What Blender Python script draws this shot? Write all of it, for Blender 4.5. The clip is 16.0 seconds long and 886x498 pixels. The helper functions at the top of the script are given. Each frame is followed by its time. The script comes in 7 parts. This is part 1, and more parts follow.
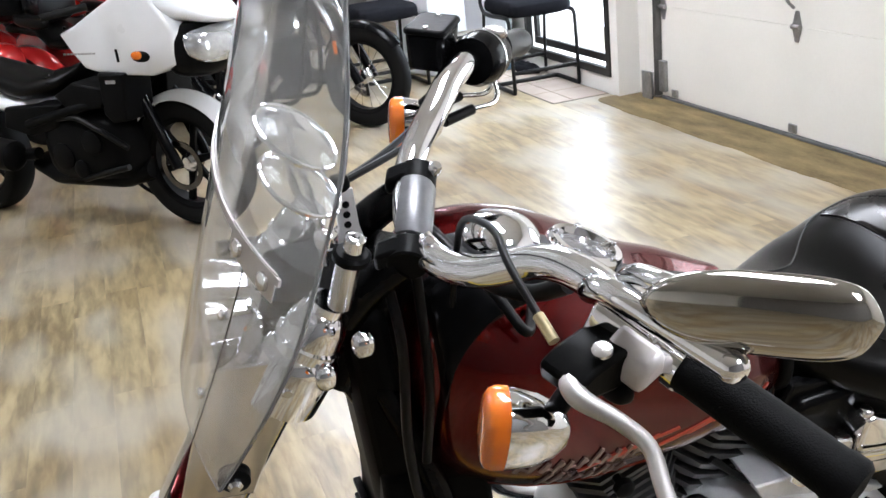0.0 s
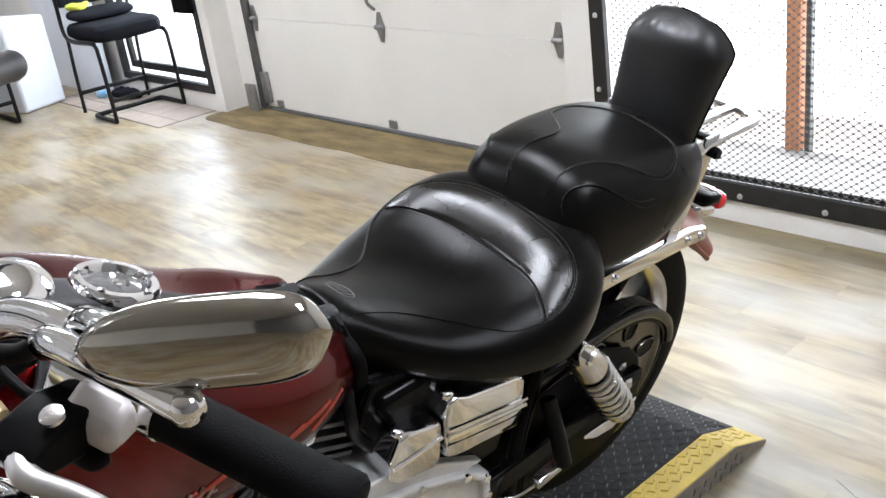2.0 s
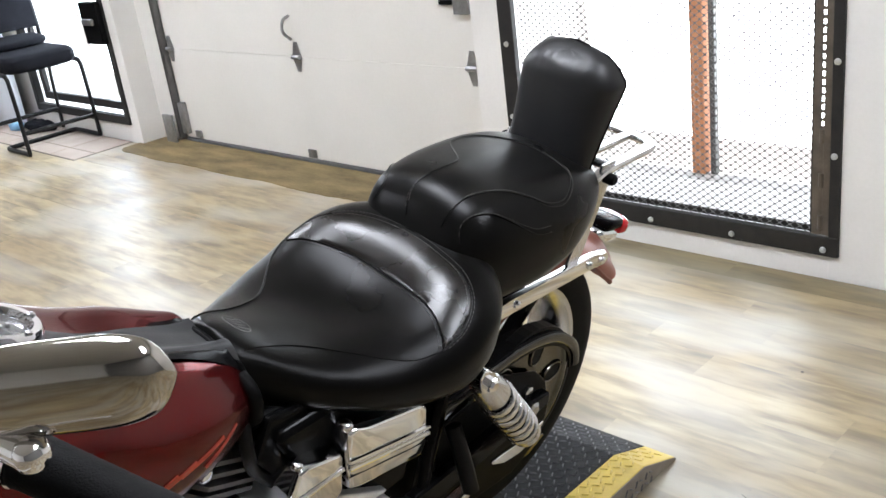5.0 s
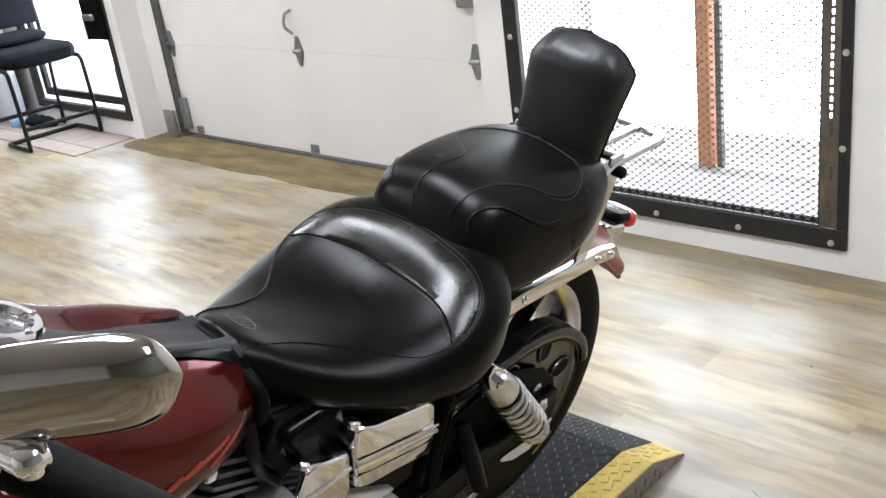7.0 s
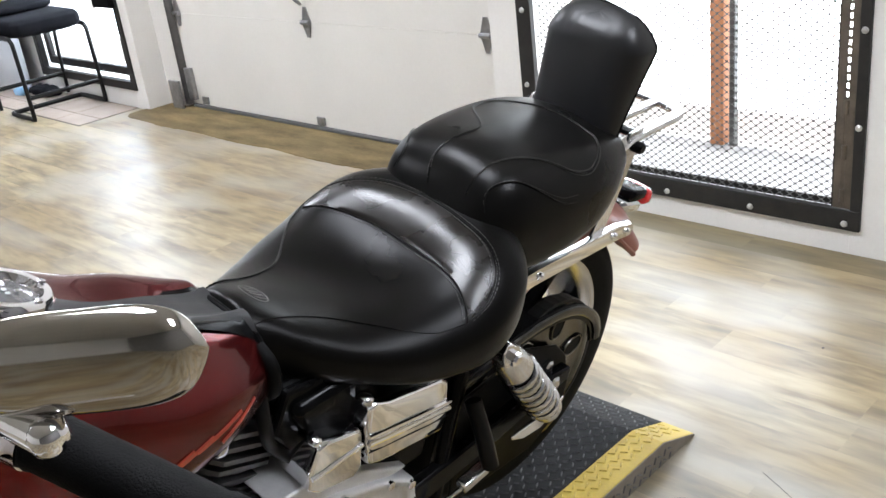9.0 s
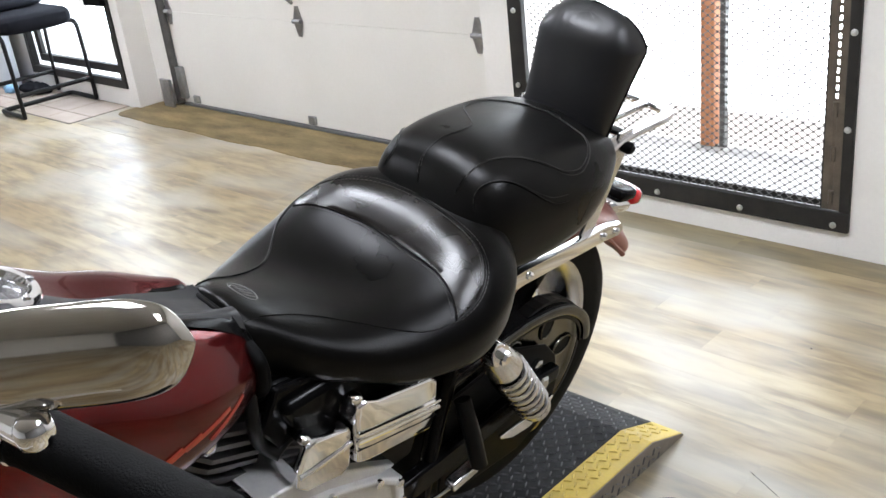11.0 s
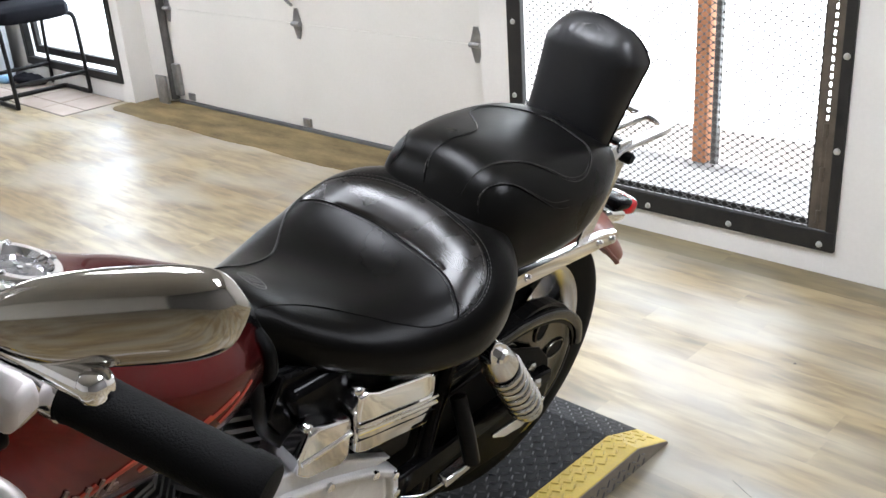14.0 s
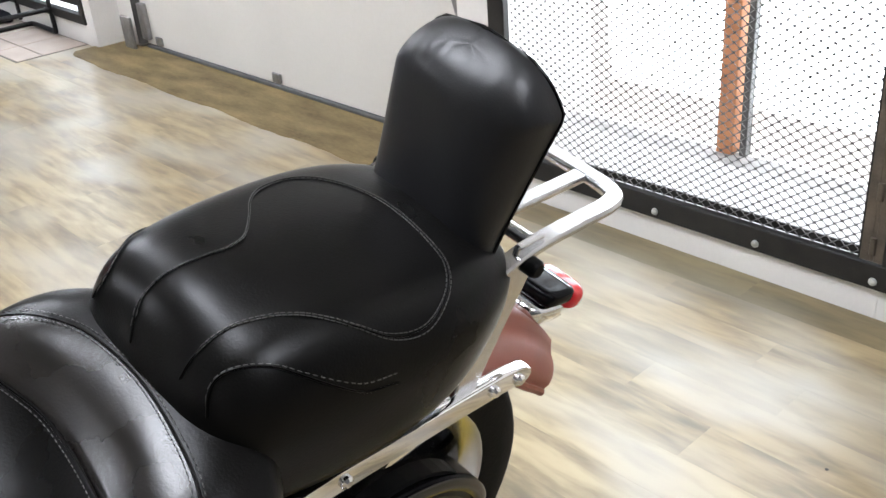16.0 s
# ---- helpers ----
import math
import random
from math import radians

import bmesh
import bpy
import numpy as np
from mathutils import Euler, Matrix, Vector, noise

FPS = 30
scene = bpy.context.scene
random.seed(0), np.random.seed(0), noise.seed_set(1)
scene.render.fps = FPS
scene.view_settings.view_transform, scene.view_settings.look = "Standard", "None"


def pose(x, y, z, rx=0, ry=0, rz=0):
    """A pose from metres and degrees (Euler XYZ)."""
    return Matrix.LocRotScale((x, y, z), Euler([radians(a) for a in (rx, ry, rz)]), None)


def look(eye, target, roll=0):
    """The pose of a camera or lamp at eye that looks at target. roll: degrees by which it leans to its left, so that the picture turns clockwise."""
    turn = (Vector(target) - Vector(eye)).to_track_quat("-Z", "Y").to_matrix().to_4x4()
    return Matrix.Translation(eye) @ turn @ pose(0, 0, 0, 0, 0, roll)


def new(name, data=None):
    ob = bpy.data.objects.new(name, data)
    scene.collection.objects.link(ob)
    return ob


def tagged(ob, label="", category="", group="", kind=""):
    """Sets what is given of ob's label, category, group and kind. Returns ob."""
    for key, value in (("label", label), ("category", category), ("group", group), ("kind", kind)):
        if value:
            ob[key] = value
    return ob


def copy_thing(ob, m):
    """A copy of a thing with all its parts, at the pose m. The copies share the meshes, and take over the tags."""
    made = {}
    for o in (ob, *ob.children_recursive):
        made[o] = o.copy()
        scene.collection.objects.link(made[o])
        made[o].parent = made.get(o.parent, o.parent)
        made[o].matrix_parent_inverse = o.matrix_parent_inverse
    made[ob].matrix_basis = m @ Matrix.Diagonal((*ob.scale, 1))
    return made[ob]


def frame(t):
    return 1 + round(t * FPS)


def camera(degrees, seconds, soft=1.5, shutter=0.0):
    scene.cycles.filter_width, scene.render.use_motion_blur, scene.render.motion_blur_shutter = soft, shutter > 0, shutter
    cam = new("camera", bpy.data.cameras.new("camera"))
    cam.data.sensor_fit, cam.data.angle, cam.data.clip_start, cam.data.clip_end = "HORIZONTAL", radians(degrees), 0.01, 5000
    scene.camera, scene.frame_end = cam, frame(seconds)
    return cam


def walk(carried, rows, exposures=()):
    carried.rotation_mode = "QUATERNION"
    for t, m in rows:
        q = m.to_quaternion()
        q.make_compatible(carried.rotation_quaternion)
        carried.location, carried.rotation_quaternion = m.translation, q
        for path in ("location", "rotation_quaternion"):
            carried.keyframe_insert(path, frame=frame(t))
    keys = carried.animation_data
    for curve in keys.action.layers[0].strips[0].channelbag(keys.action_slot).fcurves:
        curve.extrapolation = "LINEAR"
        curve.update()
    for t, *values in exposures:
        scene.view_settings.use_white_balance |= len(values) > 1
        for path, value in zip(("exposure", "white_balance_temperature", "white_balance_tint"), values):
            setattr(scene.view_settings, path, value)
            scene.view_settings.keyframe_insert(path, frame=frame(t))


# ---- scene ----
cam = camera(49.3, 16.0)
PATH = [
    (0, (0.235, 0.07, 1.417), (-1.545, 0.632, 0.698), -6.6),
    (0.5, (0.223, 0.118, 1.405), (-1.462, 0.865, 0.629), -8.9),
    (1, (0.219, 0.163, 1.389), (-1.357, 1.097, 0.587), -9.0),
    (1.5, (0.225, 0.2, 1.377), (-1.252, 1.276, 0.564), -8.7),
    (2, (0.233, 0.222, 1.377), (-1.193, 1.39, 0.601), -8.0),
    (2.5, (0.243, 0.244, 1.379), (-1.141, 1.476, 0.627), -8.4),
    (3, (0.257, 0.253, 1.386), (-1.096, 1.53, 0.65), -8.7),
    (3.5, (0.265, 0.254, 1.387), (-1.081, 1.546, 0.667), -8.2),
    (4, (0.272, 0.253, 1.383), (-1.068, 1.551, 0.661), -8.2),
    (4.5, (0.275, 0.252, 1.382), (-1.063, 1.542, 0.642), -7.5),
    (7, (0.251, 0.263, 1.372), (-1.088, 1.544, 0.618), -7.9),
    (7.5, (0.236, 0.266, 1.369), (-1.105, 1.538, 0.604), -7.9),
    (8, (0.227, 0.268, 1.364), (-1.104, 1.541, 0.584), -7.4),
    (8.5, (0.22, 0.269, 1.36), (-1.112, 1.534, 0.568), -7.4),
    (9, (0.217, 0.267, 1.361), (-1.115, 1.527, 0.562), -7.2),
    (9.5, (0.217, 0.267, 1.361), (-1.106, 1.537, 0.562), -6.9),
    (12, (0.234, 0.265, 1.359), (-1.085, 1.538, 0.559), -6.7),
    (12.5, (0.247, 0.261, 1.36), (-1.078, 1.532, 0.566), -7.0),
    (13, (0.252, 0.262, 1.352), (-1.06, 1.517, 0.513), -6.7),
    (13.5, (0.237, 0.255, 1.354), (-1.072, 1.517, 0.52), -5.5),
    (14, (0.226, 0.216, 1.363), (-1.072, 1.519, 0.577), -4.1),
    (14.5, (0.224, 0.19, 1.361), (-0.91, 1.598, 0.506), -5.5),
    (15, (0.176, 0.422, 1.33), (-1.056, 1.744, 0.474), -6.5),
    (15.5, (0.088, 0.688, 1.321), (-1.208, 1.907, 0.408), -4.9),
    (16, (-0.079, 0.963, 1.31), (-1.415, 2.128, 0.383), -4.7),
]
walk(cam, [(t, look(eye, target, roll)) for t, eye, target, roll in PATH], [(0.0, 0.34), (0.5, 0.29), (1.0, 0.24), (2.0, 0.19), (16.0, 0.19)])

# ---- world and light ----
world = bpy.data.worlds.new("daylight_sky")
scene.world = world
world.use_nodes = True
_wn = world.node_tree.nodes
_sky = _wn.new("ShaderNodeTexSky")
_sky.sky_type = "NISHITA"
_sky.sun_disc = False
_sky.sun_elevation, _sky.sun_rotation = radians(84), radians(73)
_sky.air_density, _sky.dust_density = 1.0, 4.0
_wn["Background"].inputs["Strength"].default_value = 0.10
world.node_tree.links.new(_sky.outputs["Color"], _wn["Background"].inputs["Color"])
sun = new("sun", bpy.data.lights.new("sun", "SUN"))
sun.data.energy, sun.data.angle, sun.data.color = 4.0, radians(0.5), (1.0, 0.97, 0.92)
sun.matrix_world = look((0, 0, 0), (-0.10, -0.03, -1.0))


def area(name, x, y, z, target, w, h, power, color=(1, 1, 1)):
    ob = new(name, bpy.data.lights.new(name, "AREA"))
    ob.data.shape, ob.data.size, ob.data.size_y = "RECTANGLE", w, h
    ob.data.energy, ob.data.color = power, color
    ob.matrix_world = look((x, y, z), target)
    return ob


# the sky's light in the three openings
area("window_daylight", -1.48, 3.40, 1.15, (-1.48, 0, 0.7), 1.15, 1.8, 50, (0.86, 0.93, 1.0))
area("entrance_daylight", -5.83, 3.40, 1.15, (-5.83, 0, 0.7), 1.15, 1.8, 72, (0.76, 0.87, 1.0))

# ---- materials ----


def nodes_of(name):
    m = bpy.data.materials.new(name)
    m.use_nodes = True
    nt = m.node_tree
    return m, nt, nt.nodes["Principled BSDF"]


def surf(name, a, b=None, rough=0.5, rough2=None, metal=0.0, scale=12.0, fine=180.0, bump=0.1, coat=0.0, detail=5.0, stretch=(1, 1, 1), emit=0.0, bias=0.5, coat_rough=0.03, bump_coarse=0.0, spec=0.5):
    """A surface of two mixed colours, with stains and grain at two scales."""
    m, nt, p = nodes_of(name)
    N, L = nt.nodes, nt.links
    b = b or tuple(c * 0.75 for c in a)
    tc = N.new("ShaderNodeTexCoord")
    mp = N.new("ShaderNodeMapping")
    mp.inputs["Scale"].default_value = stretch
    L.new(tc.outputs["Object"], mp.inputs["Vector"])
    n1 = N.new("ShaderNodeTexNoise")
    n1.inputs["Scale"].default_value, n1.inputs["Detail"].default_value = scale, detail
    n2 = N.new("ShaderNodeTexNoise")
    n2.inputs["Scale"].default_value, n2.inputs["Detail"].default_value = fine, 3.0
    L.new(mp.outputs[0], n1.inputs["Vector"])
    L.new(mp.outputs[0], n2.inputs["Vector"])
    add = N.new("ShaderNodeMath")
    add.operation = "MULTIPLY_ADD"
    L.new(n2.outputs["Fac"], add.inputs[0])
    add.inputs[1].default_value = 0.35
    L.new(n1.outputs["Fac"], add.inputs[2])
    mr = N.new("ShaderNodeMapRange")
    mr.inputs["From Min"].default_value, mr.inputs["From Max"].default_value = 0.30 + (0.5 - bias) * 0.4, 0.95 + (0.5 - bias) * 0.4
    L.new(add.outputs[0], mr.inputs["Value"])
    mix = N.new("ShaderNodeMix")
    mix.data_type = "RGBA"
    mix.inputs["A"].default_value, mix.inputs["B"].default_value = (*a, 1), (*b, 1)
    L.new(mr.outputs[0], mix.inputs["Factor"])
    L.new(mix.outputs["Result"], p.inputs["Base Color"])
    rr = N.new("ShaderNodeMapRange")
    rr.inputs["To Min"].default_value, rr.inputs["To Max"].default_value = rough, rough if rough2 is None else rough2
    L.new(n1.outputs["Fac"], rr.inputs["Value"])
    L.new(rr.outputs[0], p.inputs["Roughness"])
    p.inputs["Metallic"].default_value = metal
    p.inputs["Coat Weight"].default_value = coat
    p.inputs["Coat Roughness"].default_value = coat_rough
    if bump:
        bp = N.new("ShaderNodeBump")
        bp.inputs["Strength"].default_value, bp.inputs["Distance"].default_value = bump, 0.002
        L.new(n2.outputs["Fac"], bp.inputs["Height"])
        if bump_coarse:
            bq = N.new("ShaderNodeBump")
            bq.inputs["Strength"].default_value, bq.inputs["Distance"].default_value = bump_coarse, 0.01
            L.new(n1.outputs["Fac"], bq.inputs["Height"])
            L.new(bq.outputs[0], bp.inputs["Normal"])
        L.new(bp.outputs[0], p.inputs["Normal"])
    p.inputs["Specular IOR Level"].default_value = spec
    if emit:
        p.inputs["Emission Color"].default_value, p.inputs["Emission Strength"].default_value = (*a, 1), emit
    return m


def glass(name, tint=(1, 1, 1), rough=0.0, ior=1.45):
    m, nt, p = nodes_of(name)
    p.inputs["Base Color"].default_value = (*tint, 1)
    p.inputs["Roughness"].default_value, p.inputs["IOR"].default_value = rough, ior
    p.inputs["Transmission Weight"].default_value = 1.0
    return m


def plank_material(name, light, mid, dark, rough):
    """Laminate boards: each board has its own tone, with long grain and cloudy stains."""
    m, nt, p = nodes_of(name)
    N, L = nt.nodes, nt.links
    tc, oi, ge = N.new("ShaderNodeTexCoord"), N.new("ShaderNodeObjectInfo"), N.new("ShaderNodeNewGeometry")
    rnd = N.new("ShaderNodeMath")
    L.new(oi.outputs["Random"], rnd.inputs[0])
    L.new(ge.outputs["Random Per Island"], rnd.inputs[1])
    fr = N.new("ShaderNodeMath")
    fr.operation = "FRACT"
    L.new(rnd.outputs[0], fr.inputs[0])
    w = N.new("ShaderNodeMath")
    w.operation = "MULTIPLY"
    w.inputs[1].default_value = 37.0
    L.new(fr.outputs[0], w.inputs[0])
    mp = N.new("ShaderNodeMapping")
    mp.inputs["Scale"].default_value = (3.0, 15, 15)
    L.new(tc.outputs["Object"], mp.inputs["Vector"])
    grain = N.new("ShaderNodeTexNoise")
    grain.noise_dimensions = "4D"
    grain.inputs["Scale"].default_value, grain.inputs["Detail"].default_value, grain.inputs["Distortion"].default_value = 2.2, 6.0, 0.5
    L.new(mp.outputs[0], grain.inputs["Vector"])
    L.new(w.outputs[0], grain.inputs["W"])
    mp2 = N.new("ShaderNodeMapping")
    mp2.inputs["Scale"].default_value = (1.7, 11.0, 11.0)
    L.new(tc.outputs["Object"], mp2.inputs["Vector"])
    cloud = N.new("ShaderNodeTexNoise")
    cloud.noise_dimensions = "4D"
    cloud.inputs["Scale"].default_value, cloud.inputs["Detail"].default_value = 1.6, 4.0
    L.new(mp2.outputs[0], cloud.inputs["Vector"])
    L.new(w.outputs[0], cloud.inputs["W"])
    mixf = N.new("ShaderNodeMath")
    mixf.operation = "MULTIPLY_ADD"
    L.new(grain.outputs["Fac"], mixf.inputs[0])
    mixf.inputs[1].default_value = 0.55
    half = N.new("ShaderNodeMath")
    half.operation = "MULTIPLY_ADD"
    L.new(cloud.outputs["Fac"], half.inputs[0])
    half.inputs[1].default_value = 0.75
    tone = N.new("ShaderNodeMath")
    tone.operation = "MULTIPLY_ADD"
    L.new(fr.outputs[0], tone.inputs[0])
    tone.inputs[1].default_value, tone.inputs[2].default_value = 0.10, -0.18
    L.new(tone.outputs[0], half.inputs[2])
    L.new(half.outputs[0], mixf.inputs[2])
    ramp = N.new("ShaderNodeValToRGB")
    ramp.color_ramp.interpolation = "B_SPLINE"
    ramp.color_ramp.elements[0].position, ramp.color_ramp.elements[0].color = 0.33, (*dark, 1)
    ramp.color_ramp.elements[1].position, ramp.color_ramp.elements[1].color = 0.66, (*light, 1)
    e = ramp.color_ramp.elements.new(0.50)
    e.color = (*mid, 1)
    L.new(mixf.outputs[0], ramp.inputs["Fac"])
    big = N.new("ShaderNodeTexNoise")
    big.inputs["Scale"].default_value, big.inputs["Detail"].default_value, big.inputs["Distortion"].default_value = 1.3, 1.5, 0.2
    mp3 = N.new("ShaderNodeMapping")
    mp3.inputs["Scale"].default_value = (0.8, 1.6, 1.0)
    L.new(ge.outputs["Position"], mp3.inputs["Vector"])
    L.new(mp3.outputs[0], big.inputs["Vector"])
    br = N.new("ShaderNodeMapRange")
    br.inputs["From Min"].default_value, br.inputs["From Max"].default_value = 0.44, 0.66
    br.inputs["To Max"].default_value = 0.95
    L.new(big.outputs["Fac"], br.inputs["Value"])
    worn = N.new("ShaderNodeMix")
    worn.data_type, worn.blend_type = "RGBA", "MULTIPLY"
    worn.inputs["B"].default_value = (0.69, 0.615, 0.49, 1)
    L.new(br.outputs[0], worn.inputs["Factor"])
    L.new(ramp.outputs["Color"], worn.inputs["A"])
    # broad paler, greyer patches at random across the boards
    pale_noise = N.new("ShaderNodeTexNoise")
    pale_noise.inputs["Scale"].default_value, pale_noise.inputs["Detail"].default_value = 2.6, 1.5
    mp4 = N.new("ShaderNodeMapping")
    mp4.inputs["Location"].default_value = (7.3, 2.1, 0)
    mp4.inputs["Scale"].default_value = (0.7, 1.5, 1.0)
    L.new(ge.outputs["Position"], mp4.inputs["Vector"])
    L.new(mp4.outputs[0], pale_noise.inputs["Vector"])
    sr = N.new("ShaderNodeMapRange")
    sr.inputs["From Min"].default_value, sr.inputs["From Max"].default_value, sr.inputs["To Max"].default_value = 0.44, 0.64, 0.62
    L.new(pale_noise.outputs["Fac"], sr.inputs["Value"])
    pale = N.new("ShaderNodeMix")
    pale.data_type = "RGBA"
    pale.inputs["B"].default_value = (light[0] * 0.97, light[1] * 1.14, light[2] * 1.68, 1)
    L.new(sr.outputs[0], pale.inputs["Factor"])
    L.new(worn.outputs["Result"], pale.inputs["A"])
    L.new(pale.outputs["Result"], p.inputs["Base Color"])
    rr = N.new("ShaderNodeMapRange")
    rr.inputs["To Min"].default_value, rr.inputs["To Max"].default_value = rough - 0.04, rough + 0.14
    L.new(cloud.outputs["Fac"], rr.inputs["Value"])
    L.new(rr.outputs[0], p.inputs["Roughness"])
    p.inputs["Specular IOR Level"].default_value = 0.72
    bp = N.new("ShaderNodeBump")
    bp.inputs["Strength"].default_value, bp.inputs["Distance"].default_value = 0.12, 0.002
    L.new(grain.outputs["Fac"], bp.inputs["Height"])
    L.new(bp.outputs[0], p.inputs["Normal"])
    return m


M_PLANK = plank_material("laminate_board", (0.385, 0.305, 0.176), (0.245, 0.190, 0.104), (0.118, 0.090, 0.052), 0.31)
M_PLY = surf("mottled_brown_plywood", (0.285, 0.215, 0.102), (0.088, 0.064, 0.031), 0.55, 0.75, scale=7, fine=75, bump=0.25, detail=10, stretch=(0.5, 1.6, 1), spec=0.22)
M_EDGEBOARD = plank_material("olive_edge_board", (0.25, 0.20, 0.105), (0.185, 0.148, 0.076), (0.10, 0.078, 0.042), 0.42)
M_TILE = surf("pale_tile", (0.40, 0.325, 0.275), (0.29, 0.24, 0.20), 0.4, 0.6, scale=6, spec=0.3)
M_JOINT = surf("dirty_tile_joint", (0.13, 0.115, 0.10), (0.08, 0.07, 0.06), 0.8, scale=9)
M_GROUT = surf("floor_underlay", (0.20, 0.165, 0.11), rough=0.8)
M_WALL = surf("white_wall_paint", (0.78, 0.76, 0.72), (0.68, 0.66, 0.625), 0.45, 0.6, scale=3, fine=90, bump=0.15)
M_CEIL = surf("ceiling_board", (0.62, 0.61, 0.59), (0.54, 0.53, 0.515), 0.8, scale=4)
M_WALL2 = surf("grey_wall_paint", (0.22, 0.215, 0.21), (0.17, 0.165, 0.16), 0.5, 0.65, scale=3, fine=90, bump=0.15)
M_DOORWHITE = surf("door_enamel", (0.74, 0.72, 0.67), (0.66, 0.64, 0.595), 0.35, 0.5, scale=2, fine=60, bump=0.05)
M_SEAL = surf("grey_rubber_seal", (0.06, 0.06, 0.065), (0.12, 0.12, 0.12), 0.6)
M_GALV = surf("galvanised_steel", (0.42, 0.42, 0.42), (0.26, 0.26, 0.26), 0.35, 0.5, metal=0.9, scale=30)
M_TRACK = surf("dull_track_steel", (0.20, 0.195, 0.185), (0.12, 0.117, 0.11), 0.5, metal=0.4, scale=20)
M_IRON = surf("black_painted_steel", (0.009, 0.009, 0.010), (0.026, 0.024, 0.021), 0.45, 0.6, scale=20, bump=0.2, spec=0.3)
M_RUST = surf("brown_rusty_steel", (0.135, 0.105, 0.075), (0.055, 0.045, 0.034), 0.55, 0.7, scale=18)
M_MESHWIRE = surf("dark_mesh_wire", (0.07, 0.07, 0.07), (0.11, 0.105, 0.10), 0.5)
M_BOLT = surf("pale_bolt_head", (0.62, 0.62, 0.60), (0.45, 0.45, 0.44), 0.35, metal=0.6)
M_ORANGE = surf("orange_brick_post", (0.62, 0.27, 0.12), (0.48, 0.20, 0.10), 0.75, scale=9)
M_CONC = surf("pale_concrete", (0.80, 0.79, 0.77), (0.62, 0.61, 0.59), 0.8, scale=6)
M_SILL = surf("stained_sill_paint", (0.50, 0.49, 0.48), (0.38, 0.375, 0.37), 0.6, 0.75, scale=8, fine=90, bump=0.1)
M_WINGLASS = glass("window_glass")
M_FLEECE = surf("black_vinyl_upholstery", (0.006, 0.007, 0.009), (0.012, 0.012, 0.015), 0.85, 0.95, fine=300, bump=0.3, spec=0.05)
M_TUBE = surf("black_tube_enamel", (0.004, 0.004, 0.004), (0.008, 0.008, 0.008), 0.35, 0.45, spec=0.25)
M_YCLOTH = surf("yellow_green_cloth", (0.62, 0.66, 0.08), (0.45, 0.48, 0.05), 0.85, fine=300, bump=0.6)
M_BLUE = surf("blue_plastic", (0.25, 0.45, 0.65), (0.18, 0.36, 0.55), 0.45)
M_CARD = surf("white_panel", (0.74, 0.75, 0.77), (0.60, 0.62, 0.66), 0.5, scale=4)
M_LAMP = surf("lamp_diffuser", (0.87, 0.905, 1.0), (0.87, 0.905, 1.0), 0.4, emit=32.0, bump=0)
M_FIXTURE = surf("lamp_housing", (0.75, 0.75, 0.74), rough=0.5)

M_CHROME = surf("chrome", (0.86, 0.86, 0.87), (0.80, 0.80, 0.82), 0.035, 0.09, metal=1.0, scale=8, fine=60, bump=0.01)
# mirror chrome, its colour darkened to stand in for dark reflections
M_SHELL = surf("darkened_chrome_shell", (0.50, 0.48, 0.45), (0.40, 0.38, 0.35), 0.05, 0.12, metal=1.0, scale=8, fine=60, bump=0.01)
M_CHROME_DULL = surf("worn_chrome", (0.74, 0.74, 0.75), (0.55, 0.55, 0.56), 0.14, 0.28, metal=1.0, scale=25, fine=140, bump=0.03)
M_DARKCHROME = surf("dark_polished_steel", (0.16, 0.15, 0.14), (0.08, 0.08, 0.08), 0.12, 0.25, metal=1.0, scale=20, bump=0.02)
M_ALU = surf("cast_aluminium", (0.70, 0.70, 0.70), (0.56, 0.56, 0.57), 0.36, 0.5, metal=0.6, scale=30, bump=0.12)
M_FIN = surf("grey_cylinder_fins", (0.14, 0.14, 0.14), (0.085, 0.085, 0.09), 0.4, 0.55, metal=0.8, scale=30, bump=0.1)
M_RED = surf("cherry_red_paint", (0.108, 0.0018, 0.0024), (0.078, 0.0012, 0.0016), 0.20, 0.27, metal=0.94, scale=5, fine=400, bump=0.0, coat=0.5, spec=0.04)
M_MAROON = surf("maroon_fender_paint", (0.25, 0.080, 0.050), (0.185, 0.056, 0.036), 0.36, 0.44, metal=0.0, scale=6, fine=400, bump=0.02, coat=0.12, spec=0.22)
M_BLACKGLOSS = surf("gloss_black_enamel", (0.0018, 0.0018, 0.002), (0.0035, 0.0035, 0.0038), 0.14, 0.24, scale=14, bump=0.02, coat=0.0, spec=0.08)
M_BLACKSATIN = surf("satin_black_metal", (0.0022, 0.0022, 0.0024), (0.0045, 0.0045, 0.0045), 0.36, 0.52, scale=20, bump=0.1, spec=0.05)
M_CONSOLE = surf("dark_grey_console", (0.018, 0.0185, 0.020), (0.012, 0.012, 0.013), 0.42, 0.52, scale=18, bump=0.08, spec=0.35)
M_LEATHER = surf("black_leather", (0.0008, 0.0008, 0.0008), (0.0026, 0.0023, 0.0020), 0.18, 0.44, scale=7, fine=420, bump=0.14, detail=6, spec=0.12)
M_LEATHER_MATTE = surf("matte_black_leather", (0.0018, 0.0018, 0.0017), (0.0042, 0.0039, 0.0035), 0.18, 0.44, scale=9, fine=420, bump=0.12, detail=6, spec=0.14)
M_LEATHER_PAD = surf("smooth_black_leather", (0.0026, 0.0026, 0.0032), (0.0052, 0.0052, 0.0060), 0.30, 0.52, scale=12, fine=420, bump=0.10, detail=6, bump_coarse=0.04, spec=0.46)
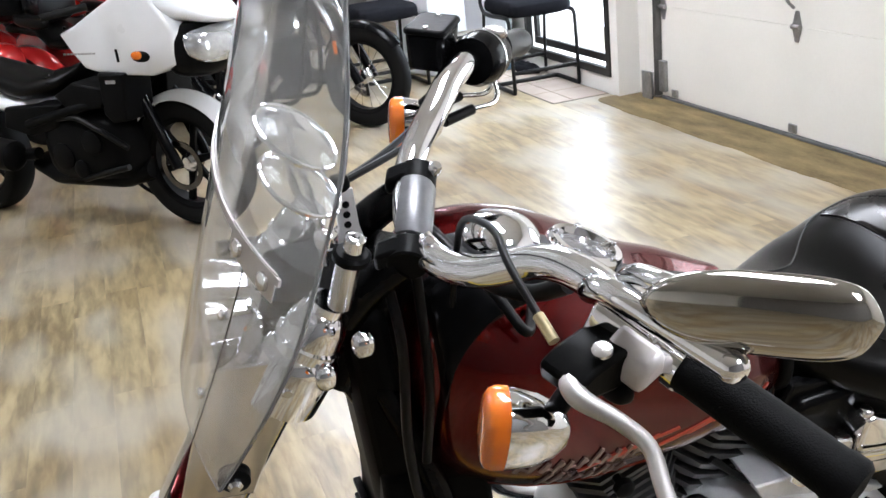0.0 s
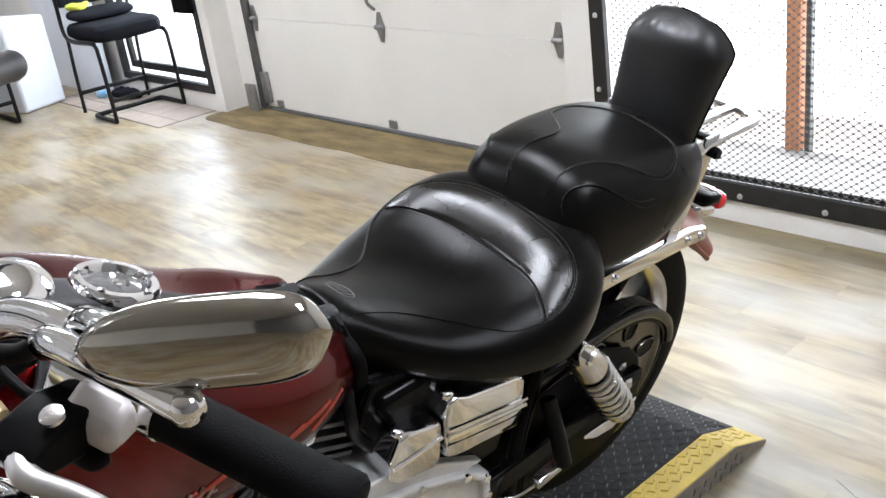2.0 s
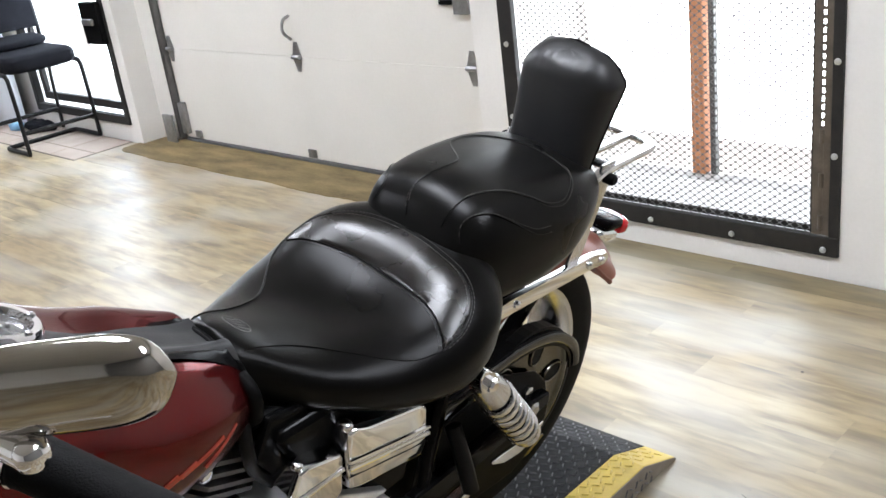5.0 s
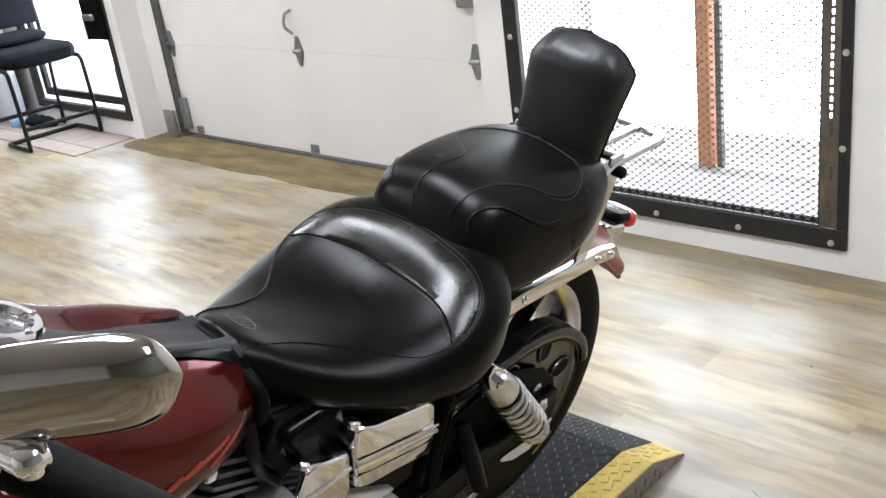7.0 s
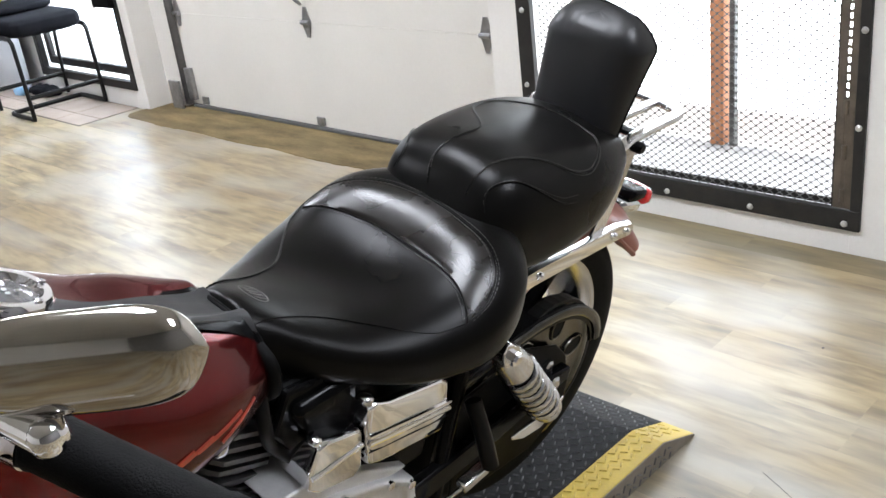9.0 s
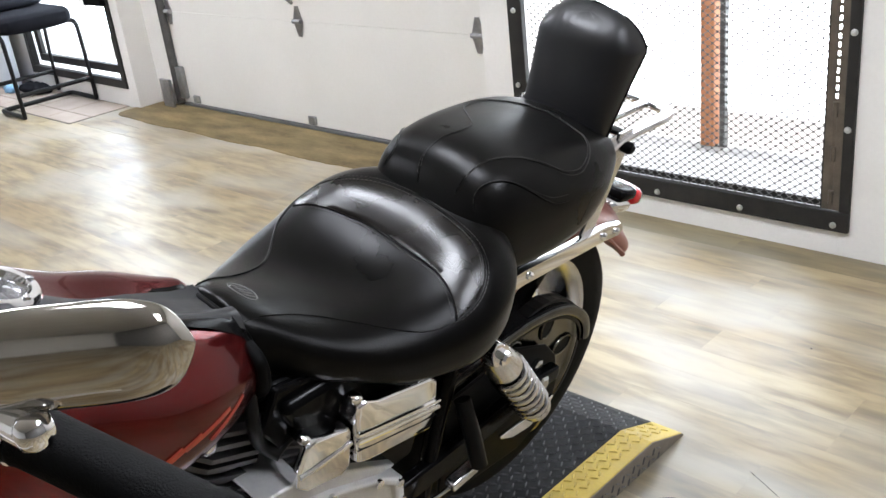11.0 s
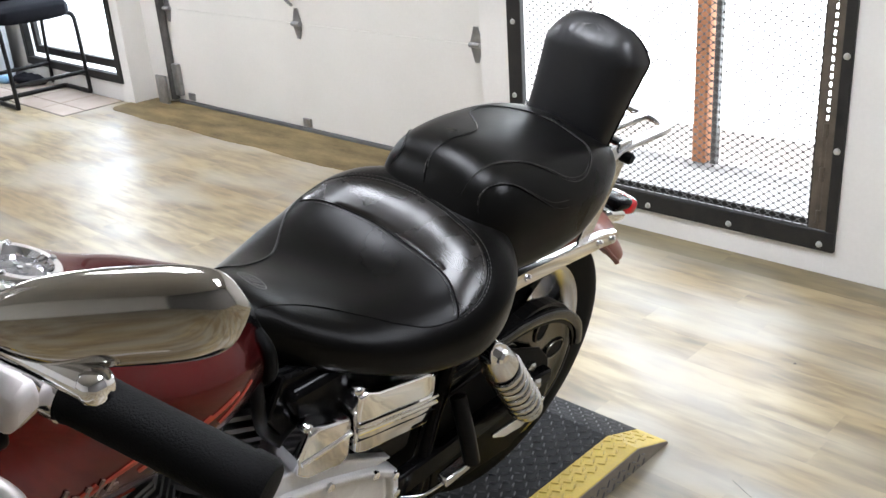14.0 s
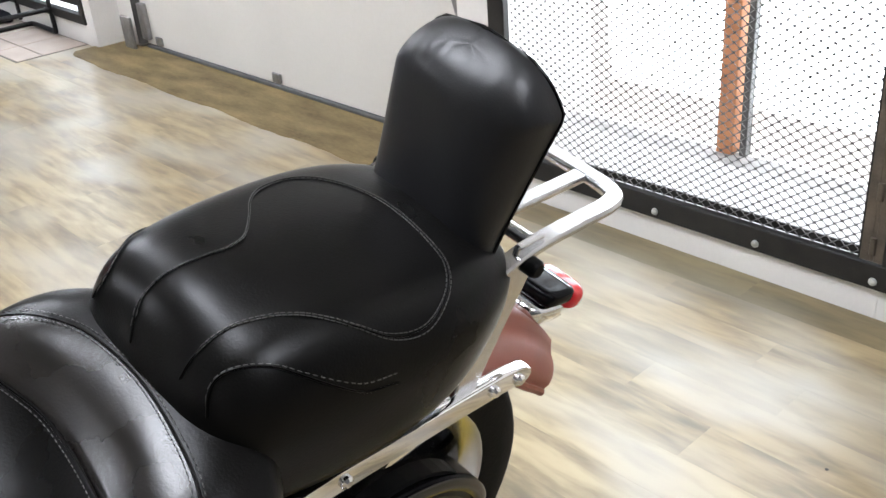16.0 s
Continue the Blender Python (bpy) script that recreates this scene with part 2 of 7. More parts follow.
M_PULLEY = surf("polished_pulley_steel", (0.17, 0.16, 0.14), (0.08, 0.08, 0.07), 0.12, 0.28, metal=1.0, scale=20, bump=0.02)
M_GUARDLIP = surf("polished_guard_lip", (0.10, 0.10, 0.10), (0.05, 0.05, 0.05), 0.16, 0.3, metal=0.9, scale=20, bump=0.02)
M_LEDGE = surf("stained_grey_ledge", (0.36, 0.35, 0.34), (0.16, 0.155, 0.15), 0.7, 0.85, scale=14, fine=90, bump=0.2)
M_LEATHER_WORN = surf("polished_worn_leather", (0.0014, 0.0013, 0.0012), (0.0056, 0.0038, 0.0029), 0.08, 0.44, scale=11, fine=420, bump=0.12, detail=6, bump_coarse=0.12, spec=0.44)
M_STITCH = surf("grey_thread", (0.075, 0.072, 0.067), (0.045, 0.045, 0.042), 0.7, fine=600)
M_EMBOSS = surf("rubbed_embossing", (0.13, 0.125, 0.12), (0.06, 0.06, 0.058), 0.4, 0.6, fine=600)
M_GRIP = surf("black_foam_grip", (0.002, 0.002, 0.0022), (0.0035, 0.0035, 0.0036), 0.6, 0.72, fine=700, bump=0.4, spec=0.09)
M_TYRE = surf("tyre_rubber", (0.0035, 0.0035, 0.0038), (0.007, 0.0068, 0.0065), 0.6, 0.75, scale=14, fine=200, bump=0.25, spec=0.12)
M_RUBBER = surf("black_rubber_hose", (0.002, 0.002, 0.0022), (0.004, 0.004, 0.004), 0.35, 0.5, spec=0.15)
M_LEVER = surf("brushed_lever_metal", (0.62, 0.60, 0.58), (0.48, 0.46, 0.45), 0.36, 0.48, metal=0.85, scale=20)
M_AMBER = surf("amber_lens", (0.85, 0.20, 0.012), (0.75, 0.15, 0.01), 0.12, 0.2, scale=40, coat=0.6, bump=0.05)
M_REDLENS = surf("red_lens", (0.62, 0.015, 0.02), (0.5, 0.01, 0.015), 0.12, 0.2, coat=0.7, bump=0.02)
M_SHIELD = glass("windshield_acrylic", (0.90, 0.91, 0.92), 0.0, 1.42)
# the opaque rest gives scratch haze and a milky reflection put into the colour
M_SHIELD.node_tree.nodes["Principled BSDF"].inputs["Transmission Weight"].default_value = 0.91
M_STRAP = surf("polished_strap", (0.80, 0.78, 0.77), (0.68, 0.66, 0.65), 0.20, 0.30, metal=0.9)
M_STRAPEDGE = surf("pale_strap_edge", (0.72, 0.68, 0.67), (0.60, 0.56, 0.55), 0.4, metal=0.2)
M_CAPGREY = surf("grey_clamp_paint", (0.16, 0.16, 0.165), (0.10, 0.10, 0.105), 0.32, 0.45, metal=0.5, scale=30, bump=0.1)
M_BRASS = surf("brass_ferrule", (0.60, 0.52, 0.32), (0.45, 0.38, 0.22), 0.3, metal=0.9)
M_YELLOW = surf("yellow_safety_paint", (0.62, 0.44, 0.035), (0.42, 0.30, 0.04), 0.42, 0.6, scale=16, fine=140, bump=0.2)
M_YELLOWWORN = surf("worn_yellow_paint", (0.64, 0.48, 0.09), (0.52, 0.38, 0.06), 0.35, 0.5, scale=30)
M_TREAD = surf("dark_diamond_plate", (0.006, 0.0063, 0.0072), (0.016, 0.0165, 0.018), 0.42, 0.58, metal=0.0, spec=0.09, scale=14, bump=0.2)
M_TREADWORN = surf("worn_diamond_plate", (0.17, 0.173, 0.18), (0.09, 0.09, 0.095), 0.36, 0.5, metal=0.6, scale=18, bump=0.2)
M_BARESTEEL = surf("bare_plate_edge", (0.16, 0.135, 0.10), (0.24, 0.215, 0.18), 0.5, 0.65, metal=0.25, scale=30)
M_SILVERPRINT = surf("silver_lettering", (0.30, 0.22, 0.19), (0.20, 0.14, 0.12), 0.35, metal=0.4)
M_FLAME = surf("orange_red_pinstripe", (0.42, 0.06, 0.02), (0.3, 0.03, 0.015), 0.35)
M_WHITEPAINT = surf("white_fairing_paint", (0.78, 0.79, 0.80), (0.72, 0.73, 0.75), 0.25, 0.32, scale=4, bump=0.01, coat=0.8)
M_REDGLOSS = surf("bright_red_paint", (0.50, 0.02, 0.018), (0.40, 0.015, 0.015), 0.25, scale=5, coat=1.0, bump=0.01)
M_CLEARLENS = surf("headlamp_lens", (0.70, 0.72, 0.74), (0.45, 0.47, 0.5), 0.08, 0.15, metal=0.7, coat=1.0, scale=40)
M_DIAL = surf("dial_face", (0.05, 0.05, 0.055), (0.12, 0.12, 0.12), 0.2, coat=0.8)
M_DIRT = surf("dark_floor_stain", (0.05, 0.04, 0.03), rough=0.6)

# ---- mesh tools ----


def part(name, bm, material, parent=None, label="", smooth=True, angle=40, bevel=0.0, subsurf=0, kind="", segs=2):
    """Links a bmesh as one mesh object under a thing or a part."""
    me = bpy.data.meshes.new(name)
    bmesh.ops.recalc_face_normals(bm, faces=bm.faces)
    bm.to_mesh(me)
    bm.free()
    return part_mesh(name, me, material, parent, label, smooth, angle, bevel, subsurf, kind, segs)


def part_mesh(name, me, material, parent=None, label="", smooth=True, angle=40, bevel=0.0, subsurf=0, kind="", segs=2):
    me.materials.append(material)
    if smooth:
        me.shade_smooth()
        if not subsurf:
            me.set_sharp_from_angle(angle=radians(angle))
    ob = new(name, me)
    if parent is not None:
        ob.parent = parent
    if bevel:
        mod = ob.modifiers.new("bevel", "BEVEL")
        mod.width, mod.segments, mod.limit_method, mod.angle_limit = bevel, segs, "ANGLE", radians(35)
    if subsurf:
        mod = ob.modifiers.new("smooth", "SUBSURF")
        mod.levels = mod.render_levels = subsurf
    return tagged(ob, label, kind=kind)


def thing(name, m=None, label="", category="", group="", kind=""):
    ob = new(name)
    if m is not None:
        ob.matrix_basis = m
    return tagged(ob, label, category, group, kind)


def V(*a):
    return Vector(a[0] if len(a) == 1 else a)


def box(x0, x1, y0, y1, z0, z1, bm=None):
    bm = bm or bmesh.new()
    vs = [bm.verts.new((x, y, z)) for x in (x0, x1) for y in (y0, y1) for z in (z0, z1)]
    for f in ((0, 1, 3, 2), (4, 6, 7, 5), (0, 4, 5, 1), (2, 3, 7, 6), (0, 2, 6, 4), (1, 5, 7, 3)):
        bm.faces.new([vs[i] for i in f])
    return bm


def rings(loops, closed_ends=True, bm=None, wrap=True):
    """Skins a row of rings of equal length."""
    bm = bm or bmesh.new()
    vv = [[bm.verts.new(p) for p in r] for r in loops]
    n = len(vv[0])
    for a, b in zip(vv, vv[1:]):
        for i in range(n if wrap else n - 1):
            j = (i + 1) % n
            bm.faces.new((a[i], a[j], b[j], b[i]))
    if closed_ends and wrap:
        bm.faces.new(vv[0][::-1])
        bm.faces.new(vv[-1])
    return bm


def smooth_path(pts, per=6):
    """A rounded path through points."""
    pts = [V(p) for p in pts]
    if len(pts) < 3:
        return pts
    ext = [pts[0] * 2 - pts[1], *pts, pts[-1] * 2 - pts[-2]]
    out = []
    for a, b, c, d in zip(ext, ext[1:], ext[2:], ext[3:]):
        for k in range(per):
            t = k / per
            out.append(0.5 * ((2 * b) + (c - a) * t + (2 * a - 5 * b + 4 * c - d) * t * t + (3 * b - a - 3 * c + d) * t ** 3))
    out.append(pts[-1])
    return out


def tube(path, r, sides=10, bm=None, per=6, smooth=True):
    """A round rod along a path; r is a number or one for each point of the path."""
    path = smooth_path(path, per) if smooth else [V(p) for p in path]
    rad = r if callable(r) else (lambda t: r)
    loops, up = [], None
    for i, p in enumerate(path):
        d = (path[min(i + 1, len(path) - 1)] - path[max(i - 1, 0)]).normalized()
        if up is None:
            up = d.orthogonal().normalized()
        up = (up - d * up.dot(d)).normalized()
        side = d.cross(up)
        q = rad(i / (len(path) - 1))
        loops.append([p + (up * math.cos(k * math.tau / sides) + side * math.sin(k * math.tau / sides)) * q for k in range(sides)])
    return rings(loops, True, bm)


def lathe(profile, origin, axis, sides=32, bm=None, closed=True):
    """Turns (distance along the axis, radius) pairs about an axis."""
    axis = V(axis).normalized()
    up = axis.orthogonal().normalized()
    side = axis.cross(up)
    loops = [[V(origin) + axis * a + (up * math.cos(k * math.tau / sides) + side * math.sin(k * math.tau / sides)) * max(r, 0.0002) for k in range(sides)] for a, r in profile]
    return rings(loops, closed, bm)


def rod(a, b, r, sides=12, bm=None):
    a, b = V(a), V(b)
    return lathe(((0, r), ((b - a).length, r)), a, b - a, sides, bm)


def prism(outline, place, normal_depth, bm=None):
    """A plate: an outline of (u, v) laid by place(u, v, w) and given a depth."""
    bm = bm or bmesh.new()
    lo = [bm.verts.new(place(u, v, 0)) for u, v in outline]
    hi = [bm.verts.new(place(u, v, normal_depth)) for u, v in outline]
    n = len(lo)
    bm.faces.new(lo[::-1])
    bm.faces.new(hi)
    for i in range(n):
        j = (i + 1) % n
        bm.faces.new((lo[i], lo[j], hi[j], hi[i]))
    return bm


def blob(origin, ax, ay, az, power=2.0, nu=24, nv=14, bm=None):
    """A rounded solid with half axes ax, ay, az; a higher power makes it boxier."""
    bm = bm or bmesh.new()
    def sp(c):
        return math.copysign(abs(c) ** (2.0 / power), c)
    loops = []
    for i in range(1, nv):
        t = math.pi * i / nv - math.pi / 2
        loops.append([V(origin) + V(ax) * (sp(math.cos(t)) * sp(math.cos(k * math.tau / nu))) + V(ay) * (sp(math.cos(t)) * sp(math.sin(k * math.tau / nu))) + V(az) * sp(math.sin(t)) for k in range(nu)])
    return rings(loops, True, bm)


def interp(table, y, col):
    """A smooth curve through the rows of a table."""
    n = len(table)
    if y <= table[0][0]:
        return table[0][col]
    if y >= table[-1][0]:
        return table[-1][col]
    k = max(i for i in range(n - 1) if table[i][0] <= y)

    def slope(i):
        a, b = max(i - 1, 0), min(i + 1, n - 1)
        return (table[b][col] - table[a][col]) / (table[b][0] - table[a][0])

    h = table[k + 1][0] - table[k][0]
    t = (y - table[k][0]) / h
    p, q = table[k][col], table[k + 1][col]
    return (2 * t ** 3 - 3 * t * t + 1) * p + (t ** 3 - 2 * t * t + t) * h * slope(k) + (3 * t * t - 2 * t ** 3) * q + (t ** 3 - t * t) * h * slope(k + 1)

# ---- the room ----
X0, X1, Y0, YW, ZC = -11.0, 3.0, -5.0, 3.03, 3.1   # far end, near end, back, window wall, ceiling
DOOR_Y = 3.20

floor = tagged(thing("floor"), "worn yellow-grey wood laminate showroom floor", "floor", kind="structure")
part("floor_bed", box(X0, X1, Y0, YW + 0.35, -0.10, -0.006), M_GROUT, floor)

wall = tagged(thing("wall_north"), "white painted wall with a door, a window and an overhead door", "wall", kind="structure")
# piers, heads and sills round the three openings
GL, GR = -5.10, -2.29        # overhead door
WL, WR = -2.09, -0.88        # window hole
EL, ER = -6.44, -5.22        # entrance hole
TH = 0.42
for k, (a, b, z0, z1) in enumerate(((X0 - 0.2, EL, 0, ZC), (ER, GL, 0, ZC), (GR, WL, 0, ZC), (WR, X1 + 0.2, 0, ZC), (EL, ER, 2.15, ZC), (EL, ER, 0, 0.12), (GL, GR, 2.2, ZC), (WL, WR, 2.1, ZC), (WL, WR, 0, 0.115))):
    part("pier" if z0 == 0 and z1 == ZC else "head" if z1 == ZC else "sill", box(a, b, YW, YW + (0.3485 if (a, z0) == (WL, 0) else TH), z0 - 0.02 if z0 == 0 else z0, z1), M_WALL, wall, bevel=0.001)
tagged(part("wall_south", box(X0 - 0.2, X1 + 0.2, Y0 - 0.2, Y0, -0.02, ZC), M_WALL), "plain white wall", "wall", kind="structure")
tagged(part("wall_east", box(X1, X1 + 0.2, Y0, YW, -0.02, ZC), M_WALL2), "plain grey wall", "wall", kind="structure")
tagged(part("wall_west", box(X0 - 0.2, X0, Y0, YW, -0.02, ZC), M_WALL2), "plain grey wall", "wall", kind="structure")
tagged(part("ceiling", box(X0 - 0.2, X1 + 0.2, Y0 - 0.2, YW + TH, ZC, ZC + 0.15), M_CEIL), "plain grey ceiling", "ceiling", kind="structure")

# brown plywood strip before the overhead door
srng = random.Random(11)
loops = []
for k in range(73):
    x = -5.15 + 2.85 * k / 72
    y0 = 2.863 + 0.05 * max(0.0, 1 - k / 1.5) + srng.uniform(-0.004, 0.004) + 0.008 * math.sin(k * 0.37)
    loops.append([(x, y0, -0.004), (x, y0 + 0.001, 0.0016), (x, y0 + 0.006, 0.003), (x, 3.19, 0.003), (x, 3.19, -0.004)])
strip = tagged(part("threshold_strip", rings(loops), M_PLY, smooth=False), "brown plywood threshold strip before the overhead door", "threshold", kind="structure")

# overhead door of four insulated sections
gdoor = tagged(thing("overhead_door"), "white sectional overhead garage door with steel hinges, closed", "garage door", kind="structure")
H = 0.535
for i in range(4):
    z0 = 0.022 + i * H
    part("panel", box(-4.865, -2.295, DOOR_Y, DOOR_Y + 0.045, z0 + 0.0004, z0 + H - 0.0004), M_DOORWHITE, gdoor, bevel=0.0022)
part("bottom_seal", box(-4.865, -2.295, DOOR_Y - 0.012, DOOR_Y + 0.05, 0.0, 0.021), M_SEAL, gdoor, "dark rubber bottom seal", bevel=0.006)
for i in range(1, 4):
    for x in (-4.832, -3.645, -2.462):
        zc = 0.022 + i * H
        bm = prism([(-0.012, -0.075), (0.012, -0.075), (0.026, -0.03), (0.036, 0.0), (0.026, 0.03), (0.012, 0.075), (-0.012, 0.075), (-0.026, 0.03), (-0.036, 0.0), (-0.026, -0.03)], lambda u, v, w: (x + u, DOOR_Y - 0.001 - w, zc + v), 0.004)
        hinge = part("hinge", bm, M_GALV, gdoor, "grey steel section hinge", smooth=False)
        part("hinge_knuckle", rod((x - 0.03, DOOR_Y - 0.012, zc), (x + 0.03, DOOR_Y - 0.012, zc), 0.011), M_GALV, hinge)
# lift handle above the middle hinge
part("lift_handle", tube([(-3.66, DOOR_Y - 0.004, 0.76), (-3.655, DOOR_Y - 0.045, 0.745), (-3.665, DOOR_Y - 0.05, 0.69), (-3.66, DOOR_Y - 0.012, 0.645)], 0.008), M_GALV, gdoor, "grey steel lift handle")
part("slide_bolt", box(-2.605, -2.50, DOOR_Y - 0.02, DOOR_Y - 0.001, 0.822, 0.842), M_BLACKSATIN, gdoor, "dark slide bolt", bevel=0.004)
part("bolt_plate", box(-2.515, -2.43, DOOR_Y - 0.03, DOOR_Y - 0.001, 0.785, 0.875), M_GALV, gdoor, bevel=0.003)
for x in (-4.72, -3.655):
    part("seal_clip", box(x - 0.03, x + 0.03, DOOR_Y - 0.014, DOOR_Y - 0.001, 0.03, 0.075), M_GALV, gdoor, "small steel clip", bevel=0.004)
part("roller_bracket", box(-4.862, -4.80, DOOR_Y - 0.03, DOOR_Y - 0.001, 0.05, 0.24), M_GALV, gdoor, "steel bottom roller bracket", bevel=0.006)
part("track", rings([[(-4.905, DOOR_Y - 0.034, z), (-4.905, DOOR_Y + 0.005, z), (-4.877, DOOR_Y + 0.005, z), (-4.877, DOOR_Y - 0.034, z), (-4.881, DOOR_Y - 0.034, z), (-4.881, DOOR_Y, z), (-4.901, DOOR_Y, z), (-4.901, DOOR_Y - 0.034, z)] for z in (0.02, 2.2)]), M_TRACK, gdoor, "dark steel roller track", smooth=False)
part("track_foot", box(-4.985, -4.88, DOOR_Y - 0.075, DOOR_Y - 0.058, 0.0, 0.17), M_GALV, gdoor, "steel angle foot of the track", bevel=0.004)
part("jamb_trim", box(-5.10, -4.911, DOOR_Y - 0.02, DOOR_Y + 0.2, 0.0, 2.2), M_WALL, gdoor, bevel=0.004)
part("backing", box(-5.1, -2.29, YW + TH + 0.002, YW + TH + 0.03, -0.02, 2.25), M_WALL, gdoor)


def frame_of(name, x0, x1, z0, z1, w, d0, d1, mat, parent, label=""):
    """Four butted bars round an opening, each a part of the frame."""
    for q in ((x0, x1, z0, z0 + w), (x0, x1, z1 - w, z1), (x0, x0 + w, z0 + w, z1 - w), (x1 - w, x1, z0 + w, z1 - w)):
        part(name, box(q[0], q[1], d0, d1, q[2], q[3]), mat, parent, label, bevel=0.003)


# window with a bolted steel frame and expanded mesh
win = tagged(thing("window_1"), "white-lit window behind a black bolted steel frame with expanded metal mesh", "window", kind="structure")
for x0, x1, z0, z1 in ((-2.143, -0.846, 0.080, 0.146), (-2.143, -0.846, 2.074, 2.14), (-2.143, -2.077, 0.146, 2.074), (-0.878, -0.846, 0.146, 2.074)):
    part("window_frame", box(x0, x1, YW - 0.014, YW + 0.012, z0, z1), M_IRON, win, "black steel security frame", bevel=0.003)
for x, z in ((-2.115, 0.43), (-2.112, 0.71), (-2.112, 1.0), (-0.892, 0.102), (-0.864, 0.412), (-0.862, 0.70), (-0.862, 1.0), (-1.203, 0.102), (-1.516, 0.102), (-1.83, 0.102)):
    part("frame_bolt", lathe(((0, 0.0105), (0.005, 0.0095), (0.008, 0.0045)), (x, YW - 0.014, z), (0, -1, 0), 12), M_BOLT, win, "pale round bolt head")
# the gate's two rusty stiles with a slit of light between them
for x0, x1 in ((-0.935, -0.9105), (-0.9020, -0.8785)):
    part("gate_stile", box(x0, x1, YW - 0.006, YW + 0.000, 0.1475, 2.07), M_RUST, win, "brown rusty stile of the mesh gate", bevel=0.0015)
part("mesh_edge", box(-0.9405, -0.9355, YW - 0.002, YW + 0.016, 0.1475, 2.07), M_IRON, win, "dark edge bar of the mesh")
for z in (0.19, 0.33, 0.47):
    part("gate_hinge", rod((-0.9065, YW - 0.007, z - 0.022), (-0.9065, YW - 0.007, z + 0.022), 0.008), M_RUST, win)
# dark bar added for the shade on the sill behind the mesh's foot
part("sill_shade_bar", box(-2.076, -0.941, YW + 0.0135, YW + 0.0205, 0.1465, 0.168), M_IRON, win, "dark bar standing in for the shaded sill behind the mesh", bevel=0.001)
# short bridges across the slit, closed at the foot
bm = box(-0.9103, -0.9022, YW - 0.005, YW - 0.001, 0.148, 0.475)
for i in range(62):
    z = 0.490 + i * 0.0255
    box(-0.9103, -0.9022, YW - 0.005, YW - 0.001, z, z + 0.010, bm)
part("slit_bridges", bm, M_RUST, win, smooth=False)


def mesh_panel(name, x0, x1, z0, z1, y, cw, ch, t, parent):
    """Expanded metal: zigzag strands that touch at the knuckles."""
    verts, faces = [], []
    rows, cols = int((z1 - z0) / ch), int((x1 - x0) / (cw / 2))
    for r in range(rows):
        for c in range(cols):
            up0, up1 = (r + c) % 2, (r + c + 1) % 2
            xa, xb = x0 + c * cw / 2, x0 + (c + 1) * cw / 2
            za, zb = z0 + (r + up0) * ch, z0 + (r + up1) * ch
            ya, yb = y + 0.004 * up0, y + 0.004 * up1
            k = len(verts)
            for q, h in ((0.0, t * 1.6), (0.17, t * 1.35), (0.3, t * 0.70), (0.7, t * 0.70), (0.83, t * 1.35), (1.0, t * 1.6)):
                x, yy, z = xa + (xb - xa) * q, ya + (yb - ya) * q, za + (zb - za) * (0.0 if q < 0.1 else 1.0 if q > 0.9 else q)
                verts.extend(((x, yy, z - h), (x, yy - 0.002, z), (x, yy, z + h), (x, yy + 0.002, z)))
            for s in range(0, 20, 4):
                for i in range(4):
                    j = (i + 1) % 4
                    faces.append((k + s + i, k + s + j, k + s + 4 + j, k + s + 4 + i))
    me = bpy.data.meshes.new(name)
    me.from_pydata(verts, [], faces)
    return part_mesh(name, me, M_MESHWIRE, parent, "dark expanded metal diamond mesh", smooth=False, kind="stuff")


mesh_panel("mesh_panel", -2.066, -0.9405, 0.135, 2.06, YW + 0.008, 0.034, 0.0125, 0.0021, win)
part("outer_sill", box(-2.09, -0.88, YW + 0.319, YW + 0.348, 0.116, 0.1795), M_WALL, win, "white outer sill")
pane = part("pane", box(-2.09, -0.88, YW + 0.39, YW + 0.396, 0.1165, 2.1), M_WINGLASS, win)
pane.visible_shadow = False
part("window_sill", rings([[(x, YW + 0.022, 0.1155), (x, YW + 0.022, 0.122), (x, YW + 0.225, 0.182), (x, YW + 0.225, 0.1155)] for x in (-2.09, -0.88)]), M_SILL, win, "pale painted sloping sill", smooth=False)
part("sill_strip", box(-2.09, -0.88, YW + 0.226, YW + 0.318, 0.116, 0.1805), M_LEDGE, win, "stained grey concrete ledge")
tagged(part("orange_post", box(-1.522, -1.468, YW + 0.290, YW + 0.340, 0.181, 2.1), M_ORANGE, bevel=0.004), "orange painted post standing outside the window", "post", kind="structure")
tagged(part("dark_post", box(-1.452, -1.430, YW + 0.30, YW + 0.33, 0.181, 2.1), M_MESHWIRE, bevel=0.003), "thin dark steel post beside the orange post", "post", kind="structure")

# glazed entrance with a dark frame
ent = tagged(thing("door_1"), "bright glazed entrance door in a black metal frame, closed", "door", kind="structure")
frame_of("door_frame", -6.47, -5.19, 0.11, 2.18, 0.05, YW - 0.012, YW + 0.03, M_IRON, ent, "black metal door frame")
frame_of("door_leaf", -6.395, -5.275, 0.185, 2.11, 0.05, YW + 0.032, YW + 0.065, M_IRON, ent, "black metal door leaf")
lock = part("lock_box", box(-5.405, -5.195, YW - 0.05, YW - 0.013, 0.61, 0.86), M_BLACKSATIN, ent, "black lock box on the door", bevel=0.008)
part("latch_handle", box(-5.37, -5.24, YW - 0.07, YW - 0.051, 0.725, 0.765), M_GALV, lock, "steel latch handle", bevel=0.008)
pane = part("pane", box(-6.345, -5.325, YW + 0.046, YW + 0.051, 0.235, 2.06), M_WINGLASS, ent)
pane.visible_shadow = False

# outside: pale ground to the horizon
tagged(part("ground", box(-400, 400, YW + 0.36, 800, -0.25, -0.14), M_CONC), "pale concrete yard outside", "ground", kind="structure")

